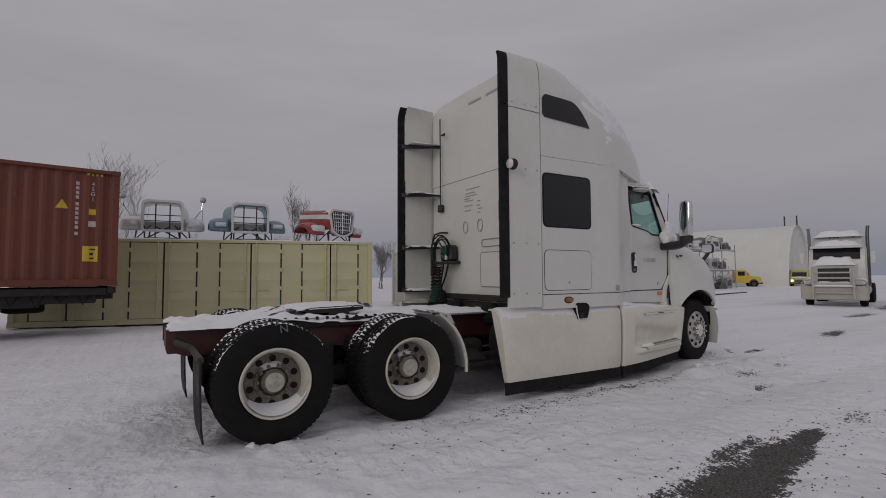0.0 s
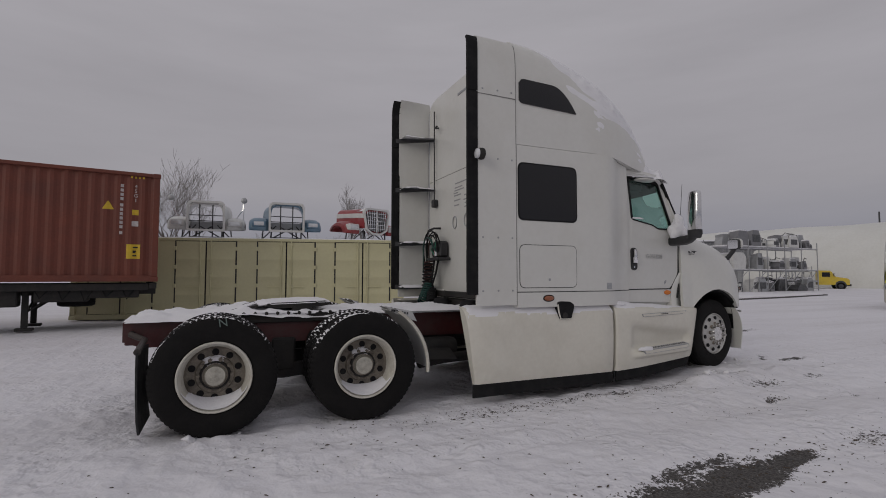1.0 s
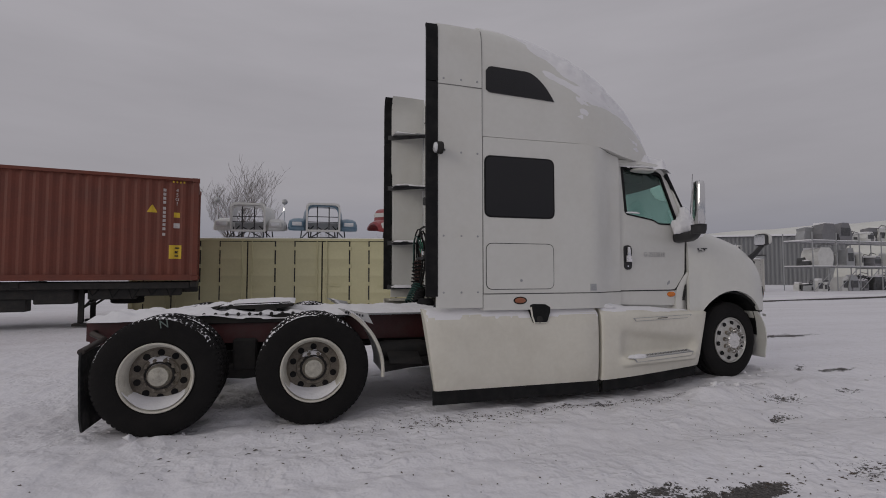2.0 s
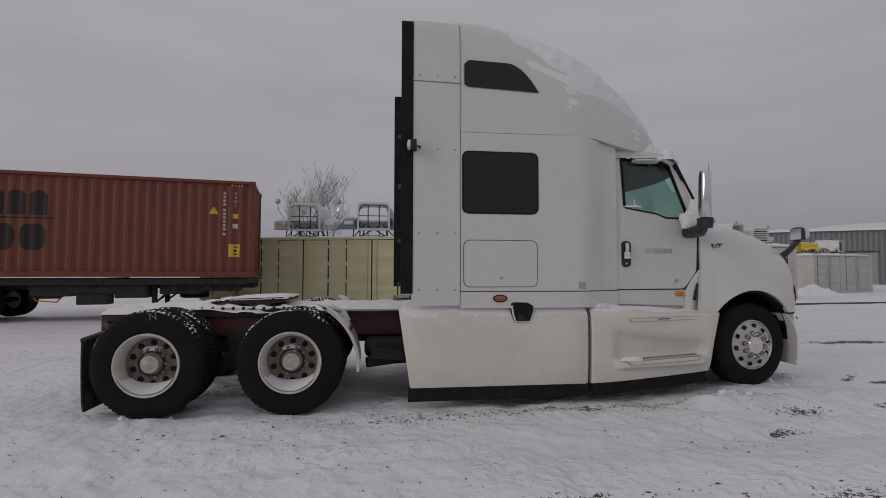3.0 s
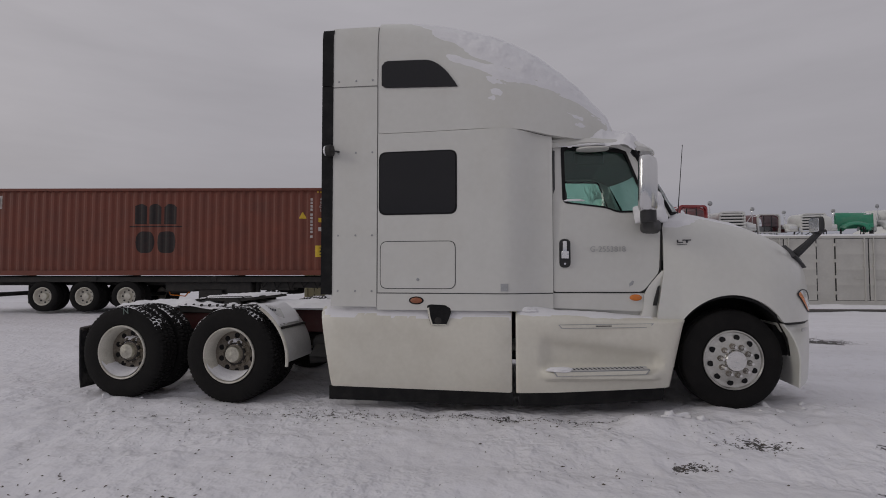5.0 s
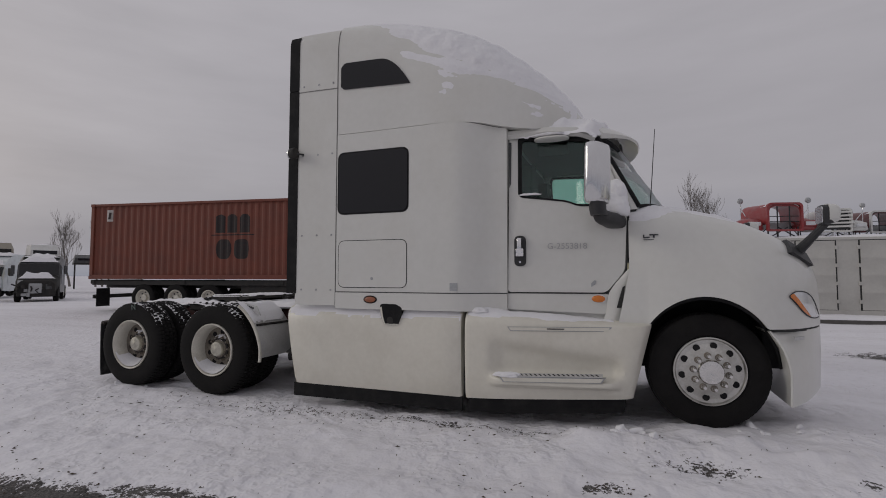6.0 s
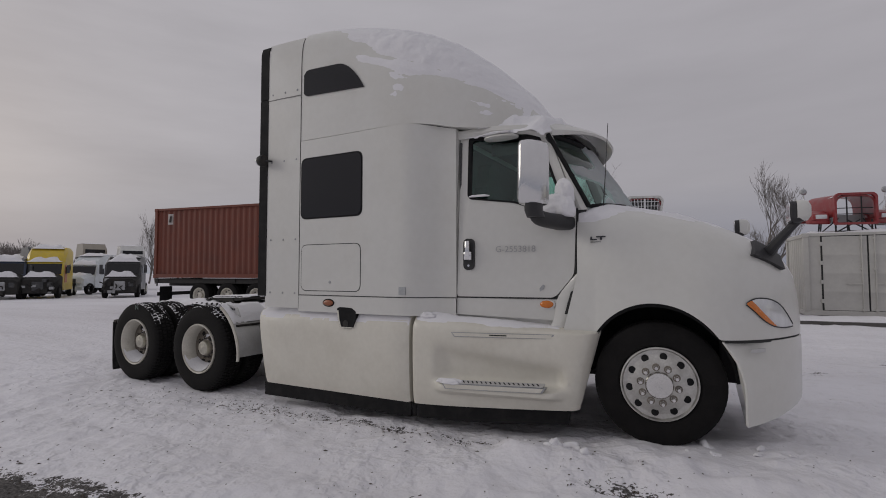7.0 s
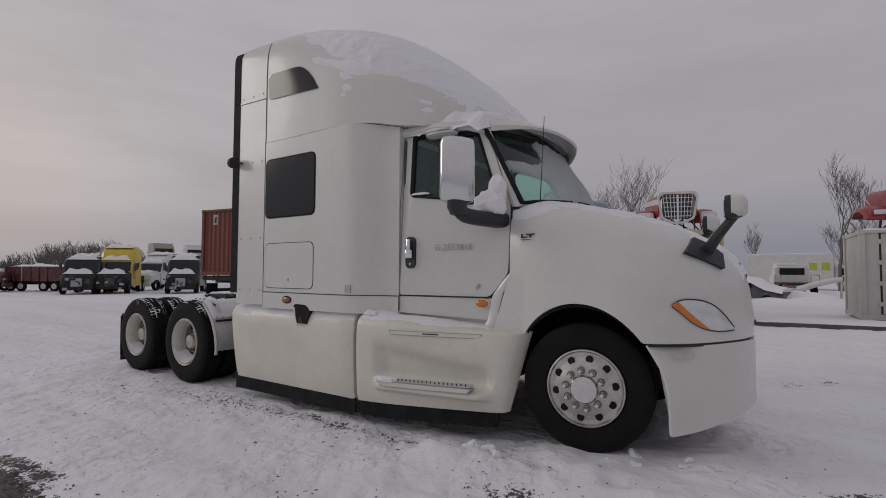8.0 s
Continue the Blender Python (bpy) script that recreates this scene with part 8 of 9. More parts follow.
# ---------------------------------------------------------------- far vehicles
def parked_truck(colour, label, sleeper=True, nose="engine", height=3.7, lower=None, width=2.4):
    """A parked tractor seen from its front: nose to -y, standing on z = 0."""
    P_RACK0 = P_DARK if colour == P_YELLOW else GALV
    t = thing("parked_truck", (0, 0, 0), label, "truck", "trucks parked along the yard")
    w = width / 2
    zc = height
    # cab with sloping screen; sleeper behind
    rings = [[Vector((-w, y, z0)), Vector((-w, y, z1 - 0.25)), Vector((-w * 0.86, y, z1)), Vector((w * 0.86, y, z1)), Vector((w, y, z1 - 0.25)), Vector((w, y, z0))] for y, z0, z1 in ((0.0, 0.6, 1.72), (0.28, 0.6, 2.62), (0.6, 0.6, 2.78), (1.3, 0.6, 2.85))]
    part("cab", loft(rings), colour, t)
    if sleeper:
        rings = [[Vector((-w * f, y, 0.55)), Vector((-w * f, y, z1 - 0.3)), Vector((-w * 0.84 * f, y, z1)), Vector((w * 0.84 * f, y, z1)), Vector((w * f, y, z1 - 0.3)), Vector((w * f, y, 0.55))] for y, z1, f in ((0.5, 2.7, 1.0), (0.95, zc - 0.35, 1.01), (1.5, zc, 1.02), (3.2, zc, 1.02))]
        part("sleeper", loft(rings), colour, t)
    # windscreen, set on the slope
    part("windscreen", loft([[Vector((-w * 0.9, -0.015 + 0.28 * k, 1.72 + 0.86 * k)), Vector((w * 0.9, -0.015 + 0.28 * k, 1.72 + 0.86 * k)), Vector((w * 0.9, 0.05 + 0.28 * k, 1.72 + 0.86 * k)), Vector((-w * 0.9, 0.05 + 0.28 * k, 1.72 + 0.86 * k))] for k in (0.02, 0.90)]), BLACK_GLASS, t)
    for s in (-1, 1):
        dr = part("door", box((s * (w + 0.004) - 0.02, 0.5, 1.1), (s * (w + 0.004) + 0.02, 1.28, 2.4), 0.02), lower or colour, t)
        part("window_pane", box((s * (w + 0.01) - 0.025, 0.62, 1.75), (s * (w + 0.01) + 0.025, 1.2, 2.3), 0.03), BLACK_GLASS, dr)
        if sleeper:
            part("sleeper_window", box((s * (w * 1.02) - 0.02, 2.0, 2.0), (s * (w * 1.02) + 0.02, 2.35, 2.5), 0.03), BLACK_GLASS, t)
        part("mirror", box((s * (w + 0.25) - 0.1, 0.25, 1.8), (s * (w + 0.25) + 0.1, 0.35, 2.4), 0.03), P_DARK, t)
        for y in (-0.55, 3.4, 4.7):
            wh = part("tyre", lathe(tyre_profile(0.3, 0.5, 0.29), "x", (s * (w - 0.16), y, 0.5), 24, True), TYRE, t)
            if y < 0:
                continue
            part("rim", lathe([(s * (w - 0.02), 0.29), (s * (w - 0.08), 0.2), (s * (w - 0.04), 0.1), (s * (w - 0.04), 0.0001)], "x", (0, y, 0.5), 16), STEEL_RIM, wh)
        part("frame_rail", box((s * 0.45 - 0.05, -1.0, 0.7), (s * 0.45 + 0.05, 5.4, 0.95)), CHASSIS, t)
    if nose == "engine":
        part("engine_block", loft([[Vector((-ww, y, z0)), Vector((-ww, y, z1 - 0.2)), Vector((-ww * 0.8, y, z1)), Vector((ww * 0.8, y, z1)), Vector((ww, y, z1 - 0.2)), Vector((ww, y, z0))] for y, ww, z0, z1 in ((-1.15, 0.95, 0.40, 1.35), (-0.9, 1.08, 0.32, 1.55), (0.05, 1.14, 0.32, 1.74))]), CHASSIS, t, "bare engine bay where the hood is missing")
        part("radiator", box((-0.40, -1.22, 0.55), (0.30, -1.12, 1.20), 0.06), P_RACK0, t)
        part("air_box", box((0.45, -1.2, 0.8), (0.8, -1.05, 1.15), 0.05), P_DARK, t)
        rnd = random.Random(int(height * 100))
        for k in range(14):
            x, y, z = rnd.uniform(-0.95, 0.95), rnd.uniform(-1.32, -0.95), rnd.uniform(0.35, 1.35)
            if k % 3:
                part("engine_piece", box((x - rnd.uniform(0.08, 0.2), y - 0.12, z - 0.1), (x + rnd.uniform(0.08, 0.2), y + 0.15, z + rnd.uniform(0.05, 0.2)), 0.02), rnd.choice((CHASSIS, CHASSIS, P_DARK, GALV)), t)
            else:
                part("hose", tube([(x, y, z), (x + rnd.uniform(-0.3, 0.3), y - 0.08, z + 0.15), (x + rnd.uniform(-0.4, 0.4), y + 0.1, z + 0.3)], 0.045, 6), CHASSIS, t)
    else:
        rings = [[Vector((-ww, y, 0.75)), Vector((-ww, y, z1 - 0.25)), Vector((-ww * 0.7, y, z1)), Vector((ww * 0.7, y, z1)), Vector((ww, y, z1 - 0.25)), Vector((ww, y, 0.75))] for y, ww, z1 in ((-1.45, 0.85, 1.45), (-1.3, 1.05, 1.6), (0.05, 1.12, 1.85))]
        part("hood", loft(rings), colour, t)
        part("grille", box((-0.5, -1.50, 0.85), (0.5, -1.43, 1.40), 0.03), P_DARK, t)
        part("bumper", box((-1.15, -1.62, 0.40), (1.15, -1.42, 0.78), 0.04), colour, t)
        for s in (-1, 1):
            part("headlamp", box((s * 0.8 - 0.16, -1.49, 0.95), (s * 0.8 + 0.16, -1.40, 1.12), 0.03), LAMP_GLASS, t)
    # snow: hood, screen foot and roof
    for x0, x1, y0, y1, z, h in ((-0.95, 0.95, -1.0, 0.2, 1.58, 0.34), (-w * 0.93, w * 0.93, 0.12, 1.1, 2.68, 0.34)) + (((-w * 0.9, w * 0.9, 1.05, 3.2, zc - 0.07, 0.22),) if sleeper else ((-0.6, 0.6, 1.4, 5.2, 0.98, 0.15),)):
        vs, fs = [], []
        for i in range(11):
            for j in range(11):
                x, y = x0 + (x1 - x0) * i / 10, y0 + (y1 - y0) * j / 10
                e = smooth01(min(i, 10 - i, j, 10 - j) / 2.5)
                vs.append((x, y, z - 0.05 + (h + 0.05) * e * (0.8 + 0.7 * rough((x, y, z), 1.8))))
                if i and j:
                    a = i * 11 + j
                    fs.append((a, a - 1, a - 12, a - 11))
        mesh_of("snow", vs, fs, SNOW, t, "snow lying on the truck", 60)
    return t


# the row at the west end of the yard, noses towards the truck
def face(x, y, towards=(7.8, -4.8), extra=0.0):
    a = math.degrees(math.atan2(towards[1] - y, towards[0] - x)) + 90
    return pose(x, y, yard_z(x), 0, 0, a + extra)


pt = parked_truck(P_DARK, "dark truck with its hood missing, deep snow on roof and engine", True, height=3.1, width=2.3)
pt.matrix_basis = face(-31.1, 15.75, extra=-8)
tk = parked_truck(P_PALE, "white sleeper truck seen at an angle", True, "hood", height=3.55)
tk.matrix_basis = face(-40.0, 17.3, extra=-34) @ Matrix.Scale(0.96, 4)
ty = parked_truck(P_YELLOW, "yellow sleeper truck with its hood missing", True, height=3.75, lower=paint("orange_paint", (0.5, 0.12, 0.03)), width=2.3)
ty.matrix_basis = face(-35.6, 12.7, extra=-13)
tb = parked_truck(P_NAVY, "dark blue truck with its hood missing, white roof snow", True, height=3.0, width=2.3)
tb.matrix_basis = face(-36.5, 10.75, extra=-12)
copy_thing(tb, face(-64.0, 10.5, extra=20))
copy_thing(pt, face(-52.5, 24.5, extra=-10))


def tipper(label):
    """A side-on tipper body on a low trailer, under snow."""
    t = thing("tipper_trailer", (0, 0, 0), label, "trailer", "maroon tippers parked in the yard")
    part("body", loft([[Vector((x, -1.2, 0.95)), Vector((x, -1.25, 2.35)), Vector((x, 1.25, 2.35)), Vector((x, 1.2, 0.95))] for x in (-2.6, 2.6)]), P_MAROON, t)
    for k in range(7):
        x = -2.55 + 0.85 * k
        part("rib", box((x - 0.05, -1.30, 0.95), (x + 0.05, -1.22, 2.35), 0.01), GALV if k == 2 else P_MAROON, t)
    part("frame", box((-3.6, -0.45, 0.62), (3.0, 0.45, 0.94), 0.02), CHASSIS, t)
    for x in (-2.2, -1.1, 1.2, 2.3):
        wh = part("tyre", lathe(tyre_profile(0.28, 0.48, 0.27), "y", (x, -1.0, 0.48), 22, True), TYRE, t)
        part("rim", lathe([(-1.12, 0.27), (-1.08, 0.20), (-1.04, 0.0001)], "y", (x, 0, 0.48), 18), STEEL_RIM, wh)
    vs, fs = [], []
    for a in range(19):
        for b in range(9):
            u, v = a / 18, b / 8
            e = min(1.0, min(a, 18 - a) / 1.5, min(b, 8 - b) / 1.5)
            vs.append((-2.6 + 5.2 * u, -1.25 + 2.5 * v, 2.345 + 0.22 * e * (0.7 + 0.8 * rough((u * 3, v * 2, 4.0), 1.5))))
            if a and b:
                q = a * 9 + b
                fs.append((q, q - 1, q - 10, q - 9))
    mesh_of("snow_load", vs, fs, SNOW, t, "snow heaped in the body")
    return t


tp = tipper("maroon tipper trailer standing side-on, heaped with snow")
tp.matrix_basis = pose(-45.6, 11.0, yard_z(-46), 0, 0, 30) @ Matrix.Scale(0.9, 4)
td = parked_truck(P_MAROON, "dark maroon truck without a sleeper, snowed over", False, "hood", height=3.0)
td.matrix_basis = face(-47.5, 8.0, extra=62)
copy_thing(td, face(-57.0, 23.0, extra=35))


# stacked wrecks behind the row
def stacked_body(x, y, z, sx, sy, sz, mat, turn, label):
    t = thing("stacked_cab", (0, 0, 0), label, "cab", "stacked cabs")
    part("shell", loft([[Vector((-sx, yy, 0)), Vector((-sx * f, yy, zz)), Vector((sx * f, yy, zz)), Vector((sx, yy, 0))] for yy, zz, f in ((-sy, sz * 0.6, 0.95), (-sy * 0.6, sz, 0.9), (sy, sz, 0.9))]), mat, t)
    part("window_opening", box((-sx * 0.8, -sy - 0.03, sz * 0.3), (sx * 0.8, -sy * 0.9, sz * 0.58), 0.02), BLACK_GLASS, t)
    part("rack_post", tube([(-sx * 0.9, 0, -z), (-sx * 0.9, 0, 0)], 0.08, 6), CHASSIS, t)
    part("rack_post", tube([(sx * 0.9, 0, -z), (sx * 0.9, 0, 0)], 0.08, 6), CHASSIS, t)
    part("rack_beam", box((-sx, -sy, -0.15), (sx, sy, 0.0)), CHASSIS, t)
    mesh_of("snow", [(-sx * 0.9, -sy * 0.6, sz + 0.01), (sx * 0.9, -sy * 0.6, sz + 0.01), (sx * 0.9, sy, sz + 0.01), (-sx * 0.9, sy, sz + 0.01), (0, 0, sz + 0.15)], [(0, 1, 4), (1, 2, 4), (2, 3, 4), (3, 0, 4)], SNOW, t, "snow on the cab")
    t.matrix_basis = pose(x, y, z, 0, 0, turn)


P_TAN = paint("tan_paint", (0.30, 0.27, 0.22))
for a in ((-55.0, 25.5, 3.2, 1.2, 1.2, 1.5, P_TAN, 80, "tan cab stored on a rack"), (-50.0, 27.0, 3.1, 1.2, 1.2, 1.3, P_WHITE, 70, "white cab stored on a rack"), (-58.0, 21.5, 3.0, 1.1, 1.2, 1.2, P_DARK, 85, "dark cab stored on a rack"), (-45.5, 29.0, 2.6, 1.6, 1.2, 0.8, P_DARK, 60, "dark flat body stored on a rack"), (-62.0, 22.5, 2.4, 1.2, 1.2, 1.2, P_WHITE, 85, "white cab stored on a rack")):
    stacked_body(*a)


P_RACK = paint("weathered_grey_metal", (0.16, 0.16, 0.17))
P_DULL = paint("dull_beige_steel", (0.42, 0.40, 0.36))


# ---- the old white truck with a bull bar, east of the yard
def bullbar_truck():
    t = thing("bull_bar_truck", (0, 0, 0), "old white long-nose truck with a bull bar, snowy", "truck")
    rings = [[Vector((-ww, y, 0.8)), Vector((-ww, y, z1 - 0.22)), Vector((-ww * 0.75, y, z1)), Vector((ww * 0.75, y, z1)), Vector((ww, y, z1 - 0.22)), Vector((ww, y, 0.8))] for y, ww, z1 in ((-1.55, 0.62, 1.72), (-1.4, 0.66, 1.86), (0.1, 0.78, 2.12))]
    part("hood", loft(rings), P_WHITE, t)
    part("cab", loft([[Vector((-1.05, y, 1.0)), Vector((-1.05, y, z - 0.15)), Vector((-0.92, y, z)), Vector((0.92, y, z)), Vector((1.05, y, z - 0.15)), Vector((1.05, y, 1.0))] for y, z in ((0.0, 2.15), (0.22, 2.75), (1.4, 2.85))]), P_WHITE, t)
    part("sleeper", loft([[Vector((-1.08, y, 1.0)), Vector((-1.08, y, z - 0.3)), Vector((-0.85, y, z)), Vector((0.85, y, z)), Vector((1.08, y, z - 0.3)), Vector((1.08, y, 1.0))] for y, z in ((0.9, 2.85), (1.5, 3.45), (3.0, 3.5))]), P_WHITE, t)
    part("windscreen", loft([[Vector((-0.88, -0.03 + 0.2 * k, 2.16 + 0.52 * k)), Vector((0.88, -0.03 + 0.2 * k, 2.16 + 0.52 * k)), Vector((0.88, 0.05 + 0.2 * k, 2.16 + 0.52 * k)), Vector((-0.88, 0.05 + 0.2 * k, 2.16 + 0.52 * k))] for k in (0.0, 1.0)]), BLACK_GLASS, t)
    part("sun_visor", box((-0.98, -0.12, 2.68), (0.98, 0.12, 2.80), 0.02), P_WHITE, t)
    gr = part("grille", box((-0.56, -1.60, 0.95), (0.56, -1.54, 1.72), 0.02), P_DARK, t)
    for k in range(13):
        x = -0.52 + 0.087 * k
        part("grille_bar", box((x - 0.006, -1.615, 0.97), (x + 0.006, -1.60, 1.70)), CHASSIS, gr)
    for s in (-1, 1):
        fd = part("fender", loft([[Vector((s * x, -0.75 + 0.62 * math.cos(a) * 1.2, 0.55 + 0.62 * math.sin(a))) for a in [radians(185 - 190 * k / 10) for k in range(11)]] for x in (0.62, 1.0, 1.13)], closed_ring=False, caps=False), P_WHITE, t)
        part("headlamp", box((s * 0.86 - 0.17, -1.62, 0.98), (s * 0.86 + 0.17, -1.45, 1.16), 0.02), LAMP_GLASS, fd)
        part("exhaust_pipe", tube([(s * 1.12, 1.1, 0.9), (s * 1.12, 1.1, 3.4), (s * 1.15, 1.15, 3.75)], 0.07, 10), P_RACK if s < 0 else P_DARK, t, "tall exhaust pipe")
        part("mirror", box((s * 1.32 - 0.09, 0.15, 1.95), (s * 1.32 + 0.09, 0.25, 2.5), 0.02), P_WHITE, t)
        wh = part("tyre", lathe(tyre_profile(0.28, 0.5, 0.29), "x", (s * 0.98, -0.75, 0.5), 24, True), TYRE, t)
        for y in (3.6, 4.9):
            part("tyre", lathe(tyre_profile(0.5, 0.5, 0.29), "x", (s * 0.95, y, 0.5), 24, True), TYRE, t)
        part("frame_rail", box((s * 0.45 - 0.05, -1.3, 0.7), (s * 0.45 + 0.05, 5.6, 0.95)), P_MAROON, t)
        part("bull_bar_post", box((s * 0.72 - 0.05, -1.96, 0.32), (s * 0.72 + 0.05, -1.86, 1.78), 0.02), P_DULL, t)
        part("bull_bar_wing", tube([(s * 0.72, -1.91, 1.20), (s * 1.05, -1.88, 1.18), (s * 1.16, -1.80, 1.0), (s * 1.16, -1.80, 0.85)], 0.035, 8), GALV, t)
        part("fuel_tank", lathe([(1.2, 0.25), (1.22, 0.3), (2.6, 0.3), (2.62, 0.25)], "y", (s * 0.85, 0, 0.7), 16), GALV, t)
    part("bumper", box((-1.2, -1.82, 0.30), (1.2, -1.60, 0.92), 0.05), P_DULL, t, "deep steel bumper")
    for z in (0.62, 1.02, 1.28, 1.52, 1.76):
        part("bull_bar_rail", box((-0.74, -1.95, z - 0.035), (0.74, -1.87, z + 0.035), 0.015), P_DULL, t)
    part("plate_bar", box((-0.3, -1.812, 0.70), (0.3, -1.80, 0.75)), P_DARK, t)
    for k, x in enumerate((-0.3, -0.15, 0.0, 0.6)):
        part("roof_marker", box((x - 0.05, 1.28, 3.22), (x + 0.05, 1.36, 3.28), 0.01), P_DARK, t)
    for x0, x1, y0, y1, z, h in ((-0.78, 0.78, -1.55, 0.12, 1.93, 0.30), (-0.98, 0.98, 1.0, 3.0, 3.36, 0.22), (-0.95, 0.95, -0.14, 1.1, 2.78, 0.24), (-1.12, -0.62, -1.4, -0.2, 1.10, 0.14), (0.62, 1.12, -1.4, -0.2, 1.10, 0.14), (-0.74, 0.74, -1.97, -1.6, 0.98, 0.10)):
        vs, fs = [], []
        for i in range(13):
            for j in range(13):
                x, y = x0 + (x1 - x0) * i / 12, y0 + (y1 - y0) * j / 12
                e = smooth01(min(i, 12 - i, j, 12 - j) / 2.5)
                vs.append((x, y, z - 0.08 + 0.12 * j / 12 + (h + 0.05) * e * (0.9 + 0.35 * rough((x, y, z), 2.0))))
                if i and j:
                    a = i * 13 + j
                    fs.append((a, a - 1, a - 14, a - 13))
        mesh_of("snow", vs, fs, SNOW, t, "snow lying on the truck", 60)
    return t


bullbar_truck().matrix_basis = pose(27.05, 4.65, -0.03, 0, 0, -74)


# ---- yellow emergency vehicle with its lights on, and a yellow work truck
LAMP_ON = bpy.data.materials.new("lit_headlamp")
LAMP_ON.use_nodes = True
LAMP_ON.node_tree.nodes["Principled BSDF"].inputs["Emission Color"].default_value = (1.0, 0.93, 0.7, 1)
LAMP_ON.node_tree.nodes["Principled BSDF"].inputs["Emission Strength"].default_value = 2.5


def yellow_vehicle(name, label, lit, high, colour):
    t = thing(name, (0, 0, 0), label, "truck")
    part("cab", loft([[Vector((-1.05, y, 0.55)), Vector((-1.05, y, z - 0.1)), Vector((-0.95, y, z)), Vector((0.95, y, z)), Vector((1.05, y, z - 0.1)), Vector((1.05, y, 0.55))] for y, z in ((-1.2, 1.15), (-1.0, 1.3), (0.0, 1.45), (0.5, 2.15), (1.6, 2.2))]), colour, t)
    part("windscreen", loft([[Vector((-0.88, -0.02 + 0.5 * k, 1.46 + 0.7 * k)), Vector((0.88, -0.02 + 0.5 * k, 1.46 + 0.7 * k)), Vector((0.88, 0.05 + 0.5 * k, 1.42 + 0.7 * k)), Vector((-0.88, 0.05 + 0.5 * k, 1.42 + 0.7 * k))] for k in (0.04, 0.93)]), BLACK_GLASS, t)
    if high:
        part("box_body", box((-1.1, 1.5, 0.7), (1.1, 4.5, 2.45), 0.05), colour, t)
    else:
        part("flat_bed", box((-1.15, 1.7, 0.85), (1.15, 5.0, 1.05), 0.03), GALV, t)
    part("bumper", box((-1.05, -1.35, 0.4), (1.05, -1.2, 0.65), 0.03), P_DARK, t)
    part("grille", box((-0.5, -1.25, 0.7), (0.5, -1.18, 1.05), 0.02), P_DARK, t)
    for s in (-1, 1):
        part("headlamp", lathe([(-1.25, 0.0001), (-1.24, 0.12), (-1.18, 0.15)], "y", (s * 0.78, 0, 0.9), 14), LAMP_ON if lit else LAMP_GLASS, t, "lit headlamp" if lit else "headlamp")
        for y in (-0.4, 3.4):
            part("tyre", lathe(tyre_profile(0.28, 0.42, 0.24), "x", (s * 1.0, y, 0.42), 20, True), TYRE, t)
        part("mirror", box((s * 1.25 - 0.08, 0.2, 1.5), (s * 1.25 + 0.08, 0.28, 1.85), 0.02), P_DARK, t)
        part("door", box((s * 1.055 - 0.01, 0.35, 0.65), (s * 1.055 + 0.01, 1.4, 2.05), 0.01), colour, t)
        part("window_pane", box((s * 1.062 - 0.012, 0.55, 1.45), (s * 1.062 + 0.012, 1.3, 1.98), 0.02), BLACK_GLASS, t)
        for y in (-0.4, 3.4):
            part("wheel_arch", lathe([(s * 1.0, 0.0001), (s * 1.0, 0.52), (s * 1.062, 0.52), (s * 1.062, 0.0001)], "x", (0, y, 0.5), 20), P_DARK, t)
    mesh_of("snow", [(-0.9, -1.0, 1.31), (0.9, -1.0, 1.31), (0.9, 0.0, 1.46), (-0.9, 0.0, 1.46), (0, -0.5, 1.50)], [(0, 1, 4), (1, 2, 4), (2, 3, 4), (3, 0, 4)], SNOW, t, "snow on the hood")
    return t


yellow_vehicle("emergency_vehicle", "yellow emergency vehicle with lit headlamps", True, True, paint("lime_yellow_paint", (0.50, 0.47, 0.05))).matrix_basis = pose(70.6, 24.9, -0.1, 0, 0, -70) @ Matrix.Scale(0.88, 4)
yellow_vehicle("work_truck", "yellow work truck parked by the scaffold racks", False, False, P_YELLOW).matrix_basis = pose(64.5, 28.0, -0.1, 0, 0, 38)


